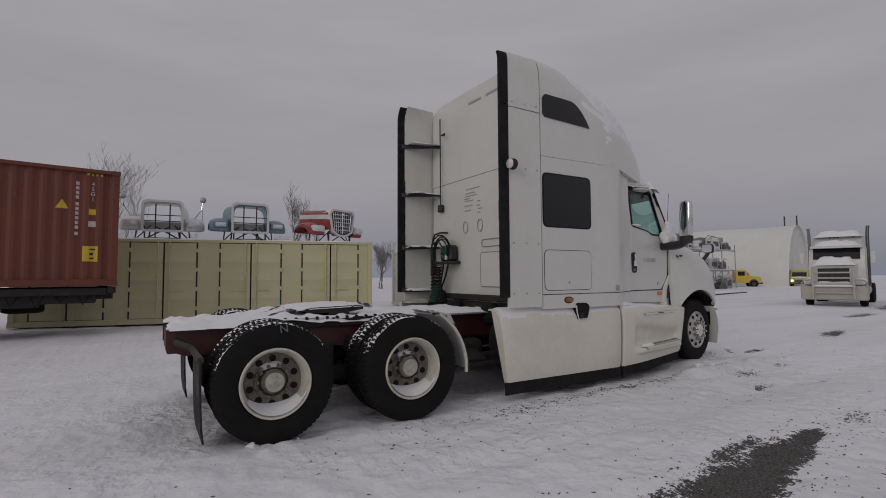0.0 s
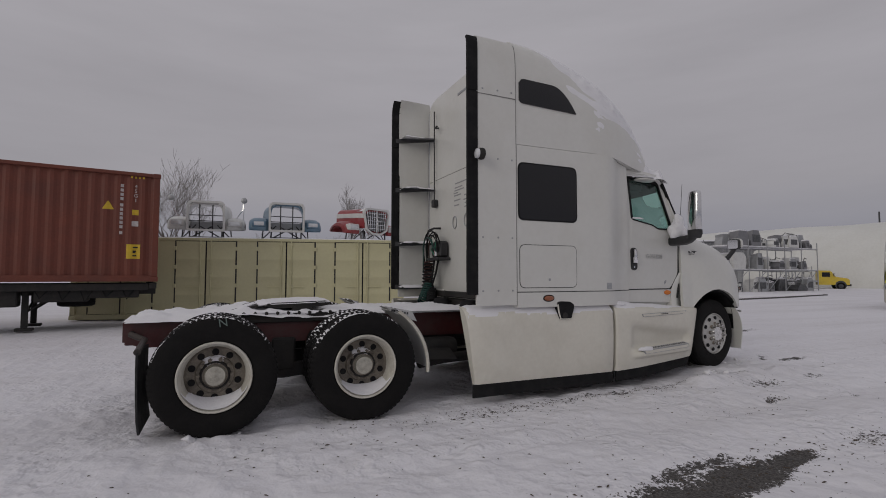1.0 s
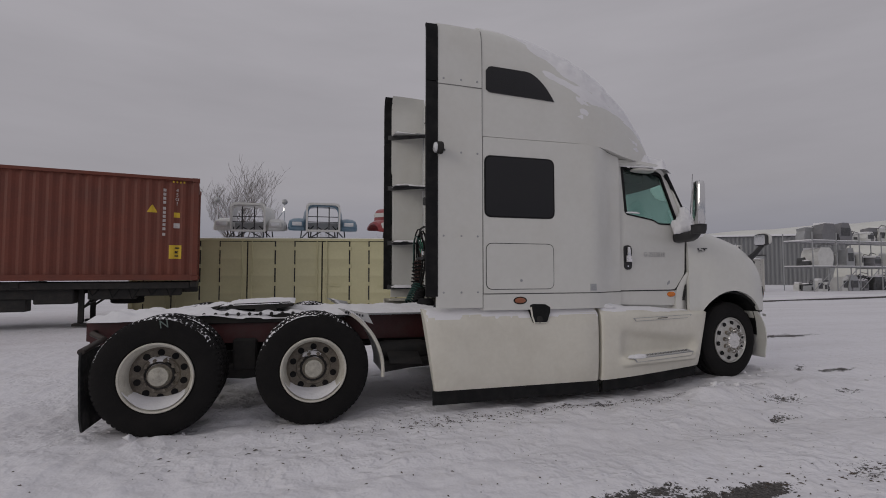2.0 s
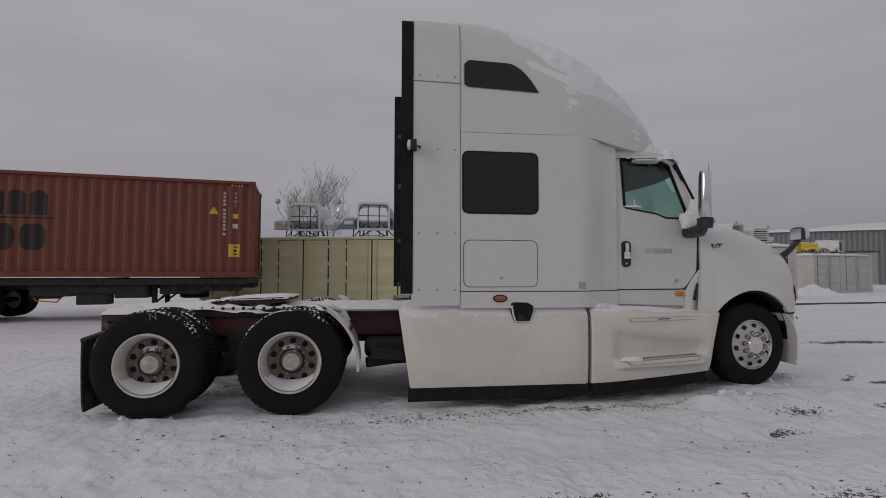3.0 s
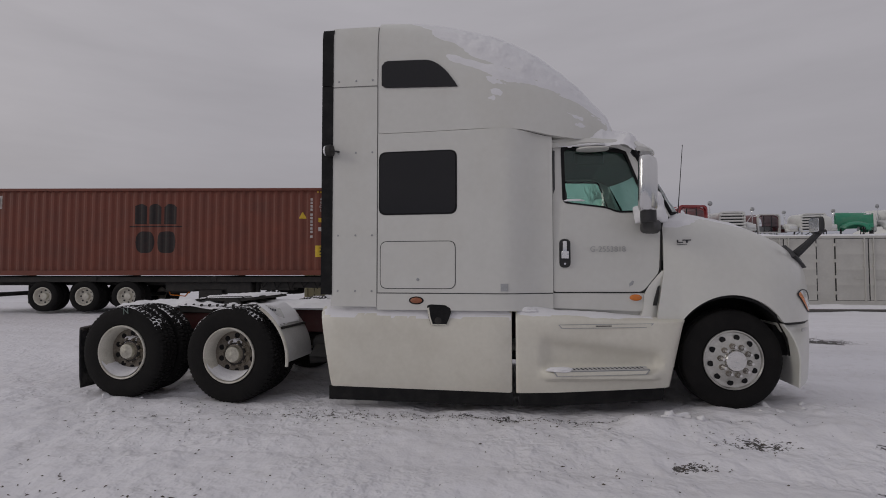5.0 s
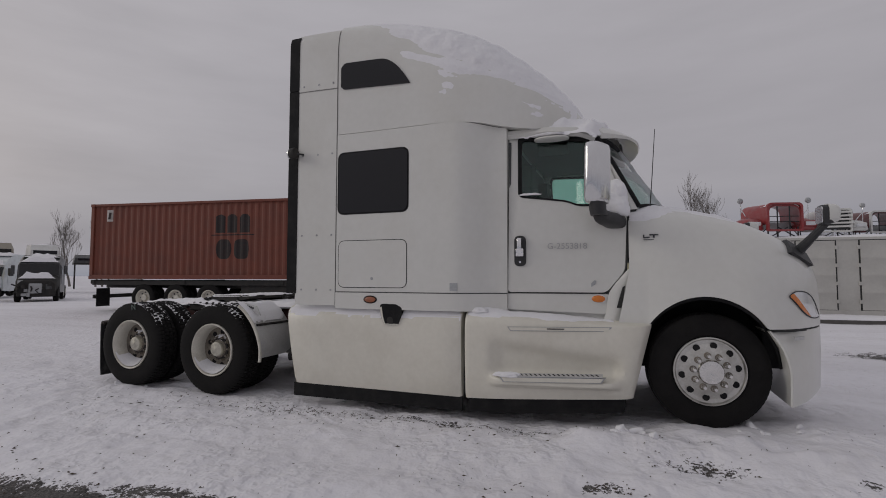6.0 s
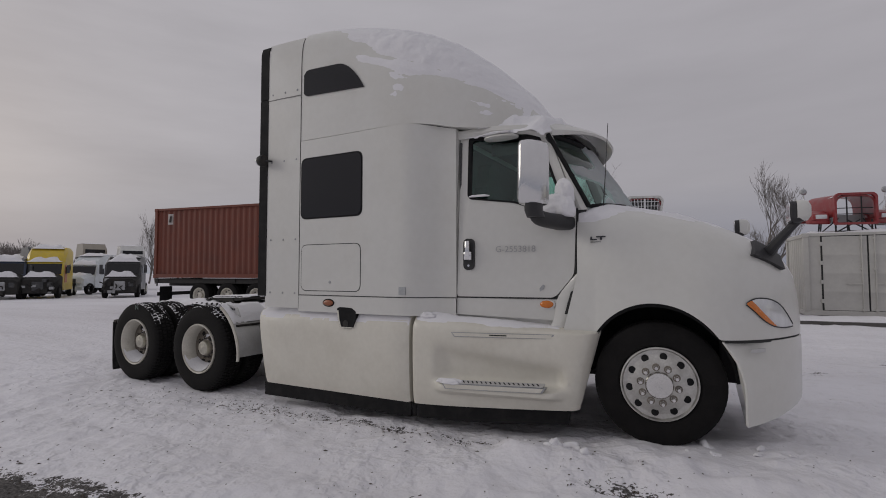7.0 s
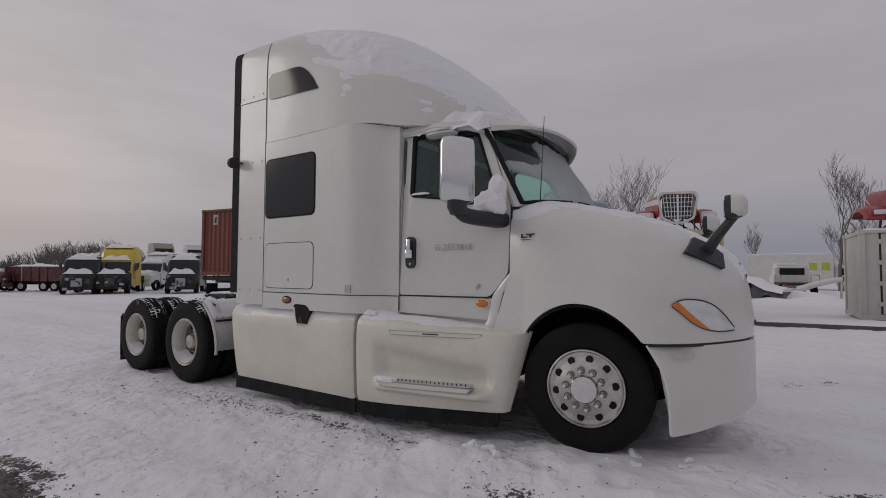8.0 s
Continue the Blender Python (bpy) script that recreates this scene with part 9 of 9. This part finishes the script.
# ---- storage rack of scaffold tubes full of vehicle parts
def storage_rack(n_bays, levels, seed, label):
    rnd = random.Random(seed)
    t = thing("storage_rack", (0, 0, 0), label, "rack", "scaffold racks")
    bw, dp, lh = 2.8, 2.4, 2.1
    mats = [P_WHITE, P_DARK, P_RACK, P_WHITE, GALV, P_DARK]
    for i in range(n_bays + 1):
        for y in (0, dp):
            part("upright", cyl((i * bw, y, 0), (i * bw, y, levels * lh + 0.6), 0.05, n=6), GALV, t)
    for k in range(1, levels + 1):
        for y in (0, dp):
            part("beam", cyl((0, y, k * lh - 0.1), (n_bays * bw, y, k * lh - 0.1), 0.045, n=6), GALV, t)
        part("shelf_snow", box((0, 0, k * lh - 0.06), (n_bays * bw, dp, k * lh + 0.02), 0.02), SNOW, t)
    for i in range(n_bays):
        part("brace", cyl((i * bw, 0, 0.1), (i * bw + bw, 0, lh), 0.03, n=6), GALV, t)
        for k in range(levels + 1):
            for _ in range(rnd.randint(5, 8)):
                x, y = i * bw + rnd.uniform(0.4, bw - 0.4), rnd.uniform(0.2, dp - 0.5)
                sx, sy, sz = (rnd.uniform(0.5, 1.0), rnd.uniform(0.3, 0.6), rnd.uniform(0.6, 1.5)) if rnd.random() < 0.35 else (rnd.uniform(0.1, 0.4), rnd.uniform(0.15, 0.4), rnd.uniform(0.2, 1.2))
                z = k * lh + (0.02 if k else 0.0)
                m = rnd.choice(mats)
                bm = bmesh.new()
                r = [[Vector((x - sx * f, y - sy, z + sz * g)), Vector((x + sx * f, y - sy, z + sz * g)), Vector((x + sx * f, y + sy, z + sz * g * 0.9)), Vector((x - sx * f, y + sy, z + sz * g * 0.9))] for f, g in ((rnd.uniform(0.7, 1), 0.0), (1.0, 0.35), (rnd.uniform(0.6, 1), 0.75), (rnd.uniform(0.3, 0.9), 1.0))]
                add_loft(bm, r)
                p = part("stored_part", bm, m, t)
                if rnd.random() < 0.75:
                    part("opening", box((x - sx * 0.62, y - sy - 0.02, z + sz * 0.25), (x + sx * 0.62, y - sy + 0.03, z + sz * 0.72), 0.01), P_DARK, p)
                if rnd.random() < 0.55:
                    part("snow_cap", box((x - sx * 0.6, y - sy * 0.95, z + sz * 0.88), (x + sx * 0.6, y + sy * 0.9, z + sz + 0.07), 0.03), SNOW, p, "cap of snow")
                if rnd.random() < 0.3:
                    part("tube", tube([(x - sx, y - sy, z + sz), (x - sx * 0.3, y - sy, z + sz + 0.3), (x + sx, y - sy, z + sz + 0.2)], 0.03, 6), P_DARK, p)
    return t


storage_rack(5, 2, 3, "scaffold rack piled with snowy vehicle parts").matrix_basis = pose(40.5, 23.4, -0.05, 0, 0, 3)
storage_rack(3, 1, 8, "low scaffold rack with rails and snowy parts").matrix_basis = pose(57.5, 29.0, -0.05, 0, 0, 14)


# ---- white fabric domes and the long grey shed
FABRIC = material("white_dome_fabric", (0.66, 0.66, 0.63), 0.6, var=0.06, scale=0.3, dirt=(0.5, 0.48, 0.42), dirt_amt=0.3, dirt_scale=0.4)


def dome(L, W, H, label):
    t = thing("fabric_dome", (0, 0, 0), label, "building", "fabric domes")
    rings = []
    for i in range(13):
        y = L * i / 12
        sag = 0.15 * (i % 2)
        rings.append([Vector((W / 2 * math.cos(a), y, (H - sag) * math.sin(a) ** 0.85)) for a in [math.pi * k / 24 for k in range(25)]])
    part("fabric_skin", loft(rings, closed_ring=False, caps=False), FABRIC, t)
    bm = bmesh.new()
    bm.faces.new([bm.verts.new(p + Vector((0, 0.3, 0))) for p in rings[0]])
    part("end_wall", bm, FABRIC, t)
    part("door", box((-2.2, 0.2, 0), (2.2, 0.33, 4.0), 0.03), FABRIC, t)
    v = part("roof_vent", box((2.6, 0.3, H - 1.35), (3.4, 2.6, H - 1.0), 0.05), P_DARK, t, "dark twin roof vent")
    for y in (0.6, 2.1):
        part("vent_pipe", cyl((3.0, y, H - 1.2), (3.0, y, H + 1.7), 0.10, n=8), P_DARK, v)
    return t


dome(60, 17, 8.6, "large white fabric dome").matrix_basis = pose(77.8, 27.8, -0.2, 0, 0, 15)
dome(40, 16, 8.5, "white fabric dome further off").matrix_basis = pose(124.0, 40.0, -0.3, 0, 0, 12)


def shed():
    SHEET = material("grey_metal_cladding", (0.20, 0.205, 0.215), 0.5, metal=0.3, var=0.1, scale=0.5)
    t = thing("metal_shed", (0, 0, 0), "long grey metal shed with snow on its roof", "building")
    v, f = corrugated(-17, 17, 0, 6.6, 0, 1, 0.5, 0.06)
    mesh_of("wall", v, f, SHEET, t, sharp=20)
    part("end_wall", box((-17, 0.1, 0), (17, 12, 6.5)), SHEET, t)
    part("roof", loft([[Vector((x, -0.4, 6.6)), Vector((x, 6, 7.3)), Vector((x, 12.4, 6.6)), Vector((x, 6, 7.1))] for x in (-17.3, 17.3)]), SNOW, t, "snow-covered low roof")
    for k in range(3):
        d = part("door", box((-14 + 11 * k, -0.12, 0), (-10 + 11 * k, 0.05, 4.0), 0.02), GALV, t)
        part("door_frame", box((-14.2 + 11 * k, -0.10, 4.0), (-9.8 + 11 * k, 0.05, 4.2)), P_DARK, d)
    return t


shed().matrix_basis = pose(58.5, 44.5, -0.3, 0, 0, -31)


# ---- things north of the grey containers
def box_truck():
    t = thing("box_truck", (0, 0, 0), "white box truck parked among snow heaps", "truck")
    part("box_body", box((-4.5, -1.2, 0.9), (1.5, 1.2, 3.2), 0.05), P_WHITE, t)
    part("cab", loft([[Vector((x, -1.0, 0.6)), Vector((x, -1.0, z - 0.1)), Vector((x, -0.85, z)), Vector((x, 0.85, z)), Vector((x, 1.0, z - 0.1)), Vector((x, 1.0, 0.6))] for x, z in ((1.6, 2.3), (2.5, 2.25), (2.9, 1.5), (3.6, 1.35))]), P_WHITE, t)
    for s in (-1, 1):
        part("window_pane", box((1.85, s * 1.0 - 0.02, 1.5), (2.5, s * 1.0 + 0.02, 2.05), 0.02), BLACK_GLASS, t)
        for x in (-2.8, 3.0):
            part("tyre", lathe(tyre_profile(0.28, 0.42, 0.24), "y", (x, s * 0.95, 0.42), 20, True), TYRE, t)
    part("roof_snow", box((-4.4, -1.1, 3.19), (1.4, 1.1, 3.3), 0.04), SNOW, t)
    bm = bmesh.new()
    for k in range(3):
        add_box(bm, (-0.9 + 0.8 * k, -1.215, 1.9), (-0.4 + 0.8 * k, -1.19, 2.5))
    part("logo_bars", bm, paint("lime_lettering", (0.45, 0.50, 0.05)), t, "plain lime bars of a painted mark")
    return t


box_truck().matrix_basis = pose(9.8, 46.5, -0.3, 0, 0, -6)


def pickup():
    t = thing("pickup_truck", (0, 0, 0), "old white pickup under snow, seen from the rear", "pickup")
    part("cab", loft([[Vector((-0.95 * f, y, 0.6)), Vector((-0.95 * f, y, z - 0.15)), Vector((-0.8 * f, y, z)), Vector((0.8 * f, y, z)), Vector((0.95 * f, y, z - 0.15)), Vector((0.95 * f, y, 0.6))] for y, z, f in ((0.0, 2.05, 1.0), (0.2, 2.15, 1.0), (1.3, 2.15, 1.0), (1.8, 1.5, 1.0), (3.0, 1.4, 1.0))]), P_WHITE, t)
    part("rear_window", box((-0.7, -0.03, 1.5), (0.7, 0.02, 1.95), 0.03), BLACK_GLASS, t)
    part("flat_bed", box((-1.05, -2.6, 0.85), (1.05, -0.1, 1.0), 0.03), CHASSIS, t)
    for s in (-1, 1):
        part("bed_rail", tube([(s * 1.0, -2.6, 1.0), (s * 1.0, -2.6, 1.5), (s * 1.0, -0.2, 1.5), (s * 1.0, -0.2, 1.0)], 0.03, 6), GALV, t)
        for y in (-1.6, 2.2):
            part("tyre", lathe(tyre_profile(0.28, 0.42, 0.24), "x", (s * 0.9, y, 0.42), 20, True), TYRE, t)
        part("tail_lamp", box((s * 0.8 - 0.1, -2.64, 0.85), (s * 0.8 + 0.1, -2.6, 0.95), 0.01), P_RED, t)
    part("roof_snow", box((-0.85, 0.15, 2.14), (0.85, 1.35, 2.26), 0.04), SNOW, t)
    return t


pickup().matrix_basis = pose(8.3, 36.0, -0.25, 0, 0, 8)


def boom():
    t = thing("crane_boom", (0, 0, 0), "white boom with a dark end, lying on a trestle", "boom")
    part("boom_tube", tube([(0, 0, 0.9), (1.2, 0, 1.35), (2.6, 0, 1.75), (3.2, 0, 1.85)], [0.28, 0.26, 0.24, 0.2], 12), P_WHITE, t)
    part("boom_end", tube([(3.2, 0, 1.85), (3.6, 0, 1.88)], 0.22, 12), P_DARK, t)
    for x in (0.3, 3.1):
        part("trestle_leg", tube([(x, -0.4, 0), (x, 0, 1.0 + 0.25 * x)], 0.05, 6), GALV, t)
        part("trestle_leg", tube([(x, 0.4, 0), (x, 0, 1.0 + 0.25 * x)], 0.05, 6), GALV, t)
    return t


boom().matrix_basis = pose(8.45, 29.0, -0.1, 0, 0, 5) @ Matrix.Scale(0.62, 4)


def snow_heap(x, y, r, h, seed, label):
    vs, fs = [], []
    n = 22
    for i in range(n + 1):
        for j in range(n + 1):
            u, v = (i / n - 0.5) * 2, (j / n - 0.5) * 2
            d = math.hypot(u, v)
            vs.append((x + u * r, y + v * r * 0.6, h * smooth01(1.05 - d) * (0.7 + 0.6 * rough((u * 1.3 + seed, v * 1.3, 0), 1.6)) - 0.06))
            if i and j:
                a = i * (n + 1) + j
                fs.append((a, a - 1, a - n - 2, a - n - 1))
    tagged(mesh_of("snow_heap", vs, fs, SNOW, None, label, 60), label, "snow", kind="stuff")


for a in ((4.8, 26.0, 2.2, 0.9, 1.0), (8.5, 25.5, 3.0, 0.5, 4.0), (1.5, 29.0, 3.0, 0.9, 7.0), (28.8, 20.5, 2.0, 0.5, 9.0), (30.4, 23.0, 2.0, 0.7, 3.0)):
    snow_heap(*a, "ploughed heap of snow")


def car_body():
    t = thing("snowed_car", (0, 0, 0), "grey car buried in snow", "car")
    part("body", loft([[Vector((x, -0.85, 0.3)), Vector((x, -0.85, z * 0.6)), Vector((x, -0.6, z)), Vector((x, 0.6, z)), Vector((x, 0.85, z * 0.6)), Vector((x, 0.85, 0.3))] for x, z in ((-2.1, 0.75), (-1.6, 0.95), (-0.9, 1.4), (0.5, 1.42), (1.2, 0.98), (2.1, 0.8))]), P_DARK, t)
    part("side_window", box((-0.7, -0.82, 0.95), (0.5, -0.70, 1.28), 0.03), BLACK_GLASS, t)
    part("roof_snow", loft([[Vector((x, -0.88, z - 0.12)), Vector((x, -0.5, z + 0.14)), Vector((x, 0.1, z + 0.2)), Vector((x, 0.6, z + 0.14)), Vector((x, 0.88, z - 0.12)), Vector((x, 0, z - 0.2))] for x, z in ((-2.12, 0.72), (-1.6, 0.98), (-0.9, 1.4), (-0.2, 1.47), (0.5, 1.42), (1.2, 1.02), (2.05, 0.84))]), SNOW, t)
    for x in (-1.3, 1.3):
        for s in (-1, 1):
            part("tyre", lathe(tyre_profile(0.2, 0.32, 0.19), "y", (x, s * 0.78, 0.32), 18, True), TYRE, t)
    return t


car_body().matrix_basis = pose(6.25, 26.2, -0.3, 0, 0, -20) @ Matrix.Scale(0.9, 4)


# ---------------------------------------------------------------- bare trees
BARK = material("grey_brown_bark", (0.15, 0.135, 0.125), 0.9, var=0.25, scale=4, bump=0.3, bscale=30)


def bare_tree(name, x, y, h, seed, spread=0.5, trunks=1, label="bare deciduous tree in winter"):
    rnd = random.Random(seed)
    t = thing(name, (x, y, -0.1), label, "tree", "bare trees")
    trunk, crown = bmesh.new(), bmesh.new()

    def grow(bm, p, d, length, r, depth):
        r = max(r, 0.011)
        pts, rad = [p], [r]
        q, dd = p.copy(), d.copy()
        n = 4
        for k in range(n):
            dd = (dd + Vector((rnd.gauss(0, 0.13), rnd.gauss(0, 0.13), 0.10 if depth else 0.05))).normalized()
            q = q + dd * length / n
            pts.append(q.copy())
            rad.append(r * (1 - 0.45 * (k + 1) / n))
        add_tube(bm, pts, rad, 6 if depth < 2 else 4 if depth < 3 else 3)
        if depth >= 5 or r < 0.010:
            return
        kids = rnd.randint(3, 4) if depth < 4 else 2
        for _ in range(kids):
            k = rnd.randint(2, n)
            ang = rnd.uniform(0, 2 * math.pi)
            side = Vector((math.cos(ang), math.sin(ang), 0.2))
            nd = (dd * (1 - spread) + side * spread * rnd.uniform(0.6, 1.3) + Vector((0, 0, 0.25))).normalized()
            grow(crown, pts[k], nd, length * rnd.uniform(0.55, 0.8), rad[k] * rnd.uniform(0.55, 0.75), depth + 1)
    for k in range(trunks):
        d = Vector((rnd.gauss(0, 0.12), rnd.gauss(0, 0.12), 1)).normalized() if trunks > 1 else Vector((0, 0, 1))
        grow(trunk, Vector((x + rnd.gauss(0, 0.25) * (trunks > 1), y + rnd.gauss(0, 0.25) * (trunks > 1), -0.1)), d, h * 0.36, 0.020 * h / math.sqrt(trunks), 0)
    part("trunk", trunk, BARK, t)
    part("crown", crown, BARK, t, "crown of fine bare branches")
    return t


bare_tree("bare_tree", -3.5, 44.3, 13.5, 11, 0.60, 3)
bare_tree("bare_tree", 11.6, 44.0, 10.8, 23, 0.45, 2)
bare_tree("bare_tree", 24.0, 50.5, 6.2, 83, 0.62, 3)
bare_tree("bare_tree", 5.0, 70.0, 8.5, 31, 0.4, 1)
bare_tree("bare_tree", -64.0, 38.0, 10.5, 41, 0.4, 2)
bare_tree("bare_tree", -58.0, 38.5, 9.0, 43, 0.45, 2)
bare_tree("bare_tree", 14.0, 64.0, 7.5, 61, 0.5, 2)


def far_woods():
    """The distant bare wood to the west: many thin trunks with fans of twigs."""
    rnd = random.Random(77)
    bm = bmesh.new()
    for _ in range(420):
        a = radians(rnd.uniform(150, 192))
        d = rnd.uniform(120, 165)
        x, y = 3 + d * math.cos(a), -2 + d * math.sin(a)
        h = rnd.uniform(4.2, 7.4) * (0.8 + 0.35 * math.sin(a * 23))
        add_tube(bm, [(x, y, -0.3), (x + rnd.gauss(0, 0.2), y, h * 0.5), (x + rnd.gauss(0, 0.4), y, h)], [0.16, 0.10, 0.03], 3)
        for _ in range(22):
            z = h * rnd.uniform(0.25, 0.9)
            q = rnd.uniform(0, 2 * math.pi)
            L = (h - z) * 0.55 + 0.8
            add_tube(bm, [(x, y, z), (x + 0.5 * L * math.cos(q), y + 0.5 * L * math.sin(q), z + 0.5 * L), (x + 0.7 * L * math.cos(q), y + 0.7 * L * math.sin(q), z + 1.1 * L)], [0.05, 0.04, 0.025], 3)
    ob = part("far_woods", bm, BARK, None, sharp=0)
    tagged(ob, "distant line of bare winter trees", "trees", kind="stuff")


far_woods()
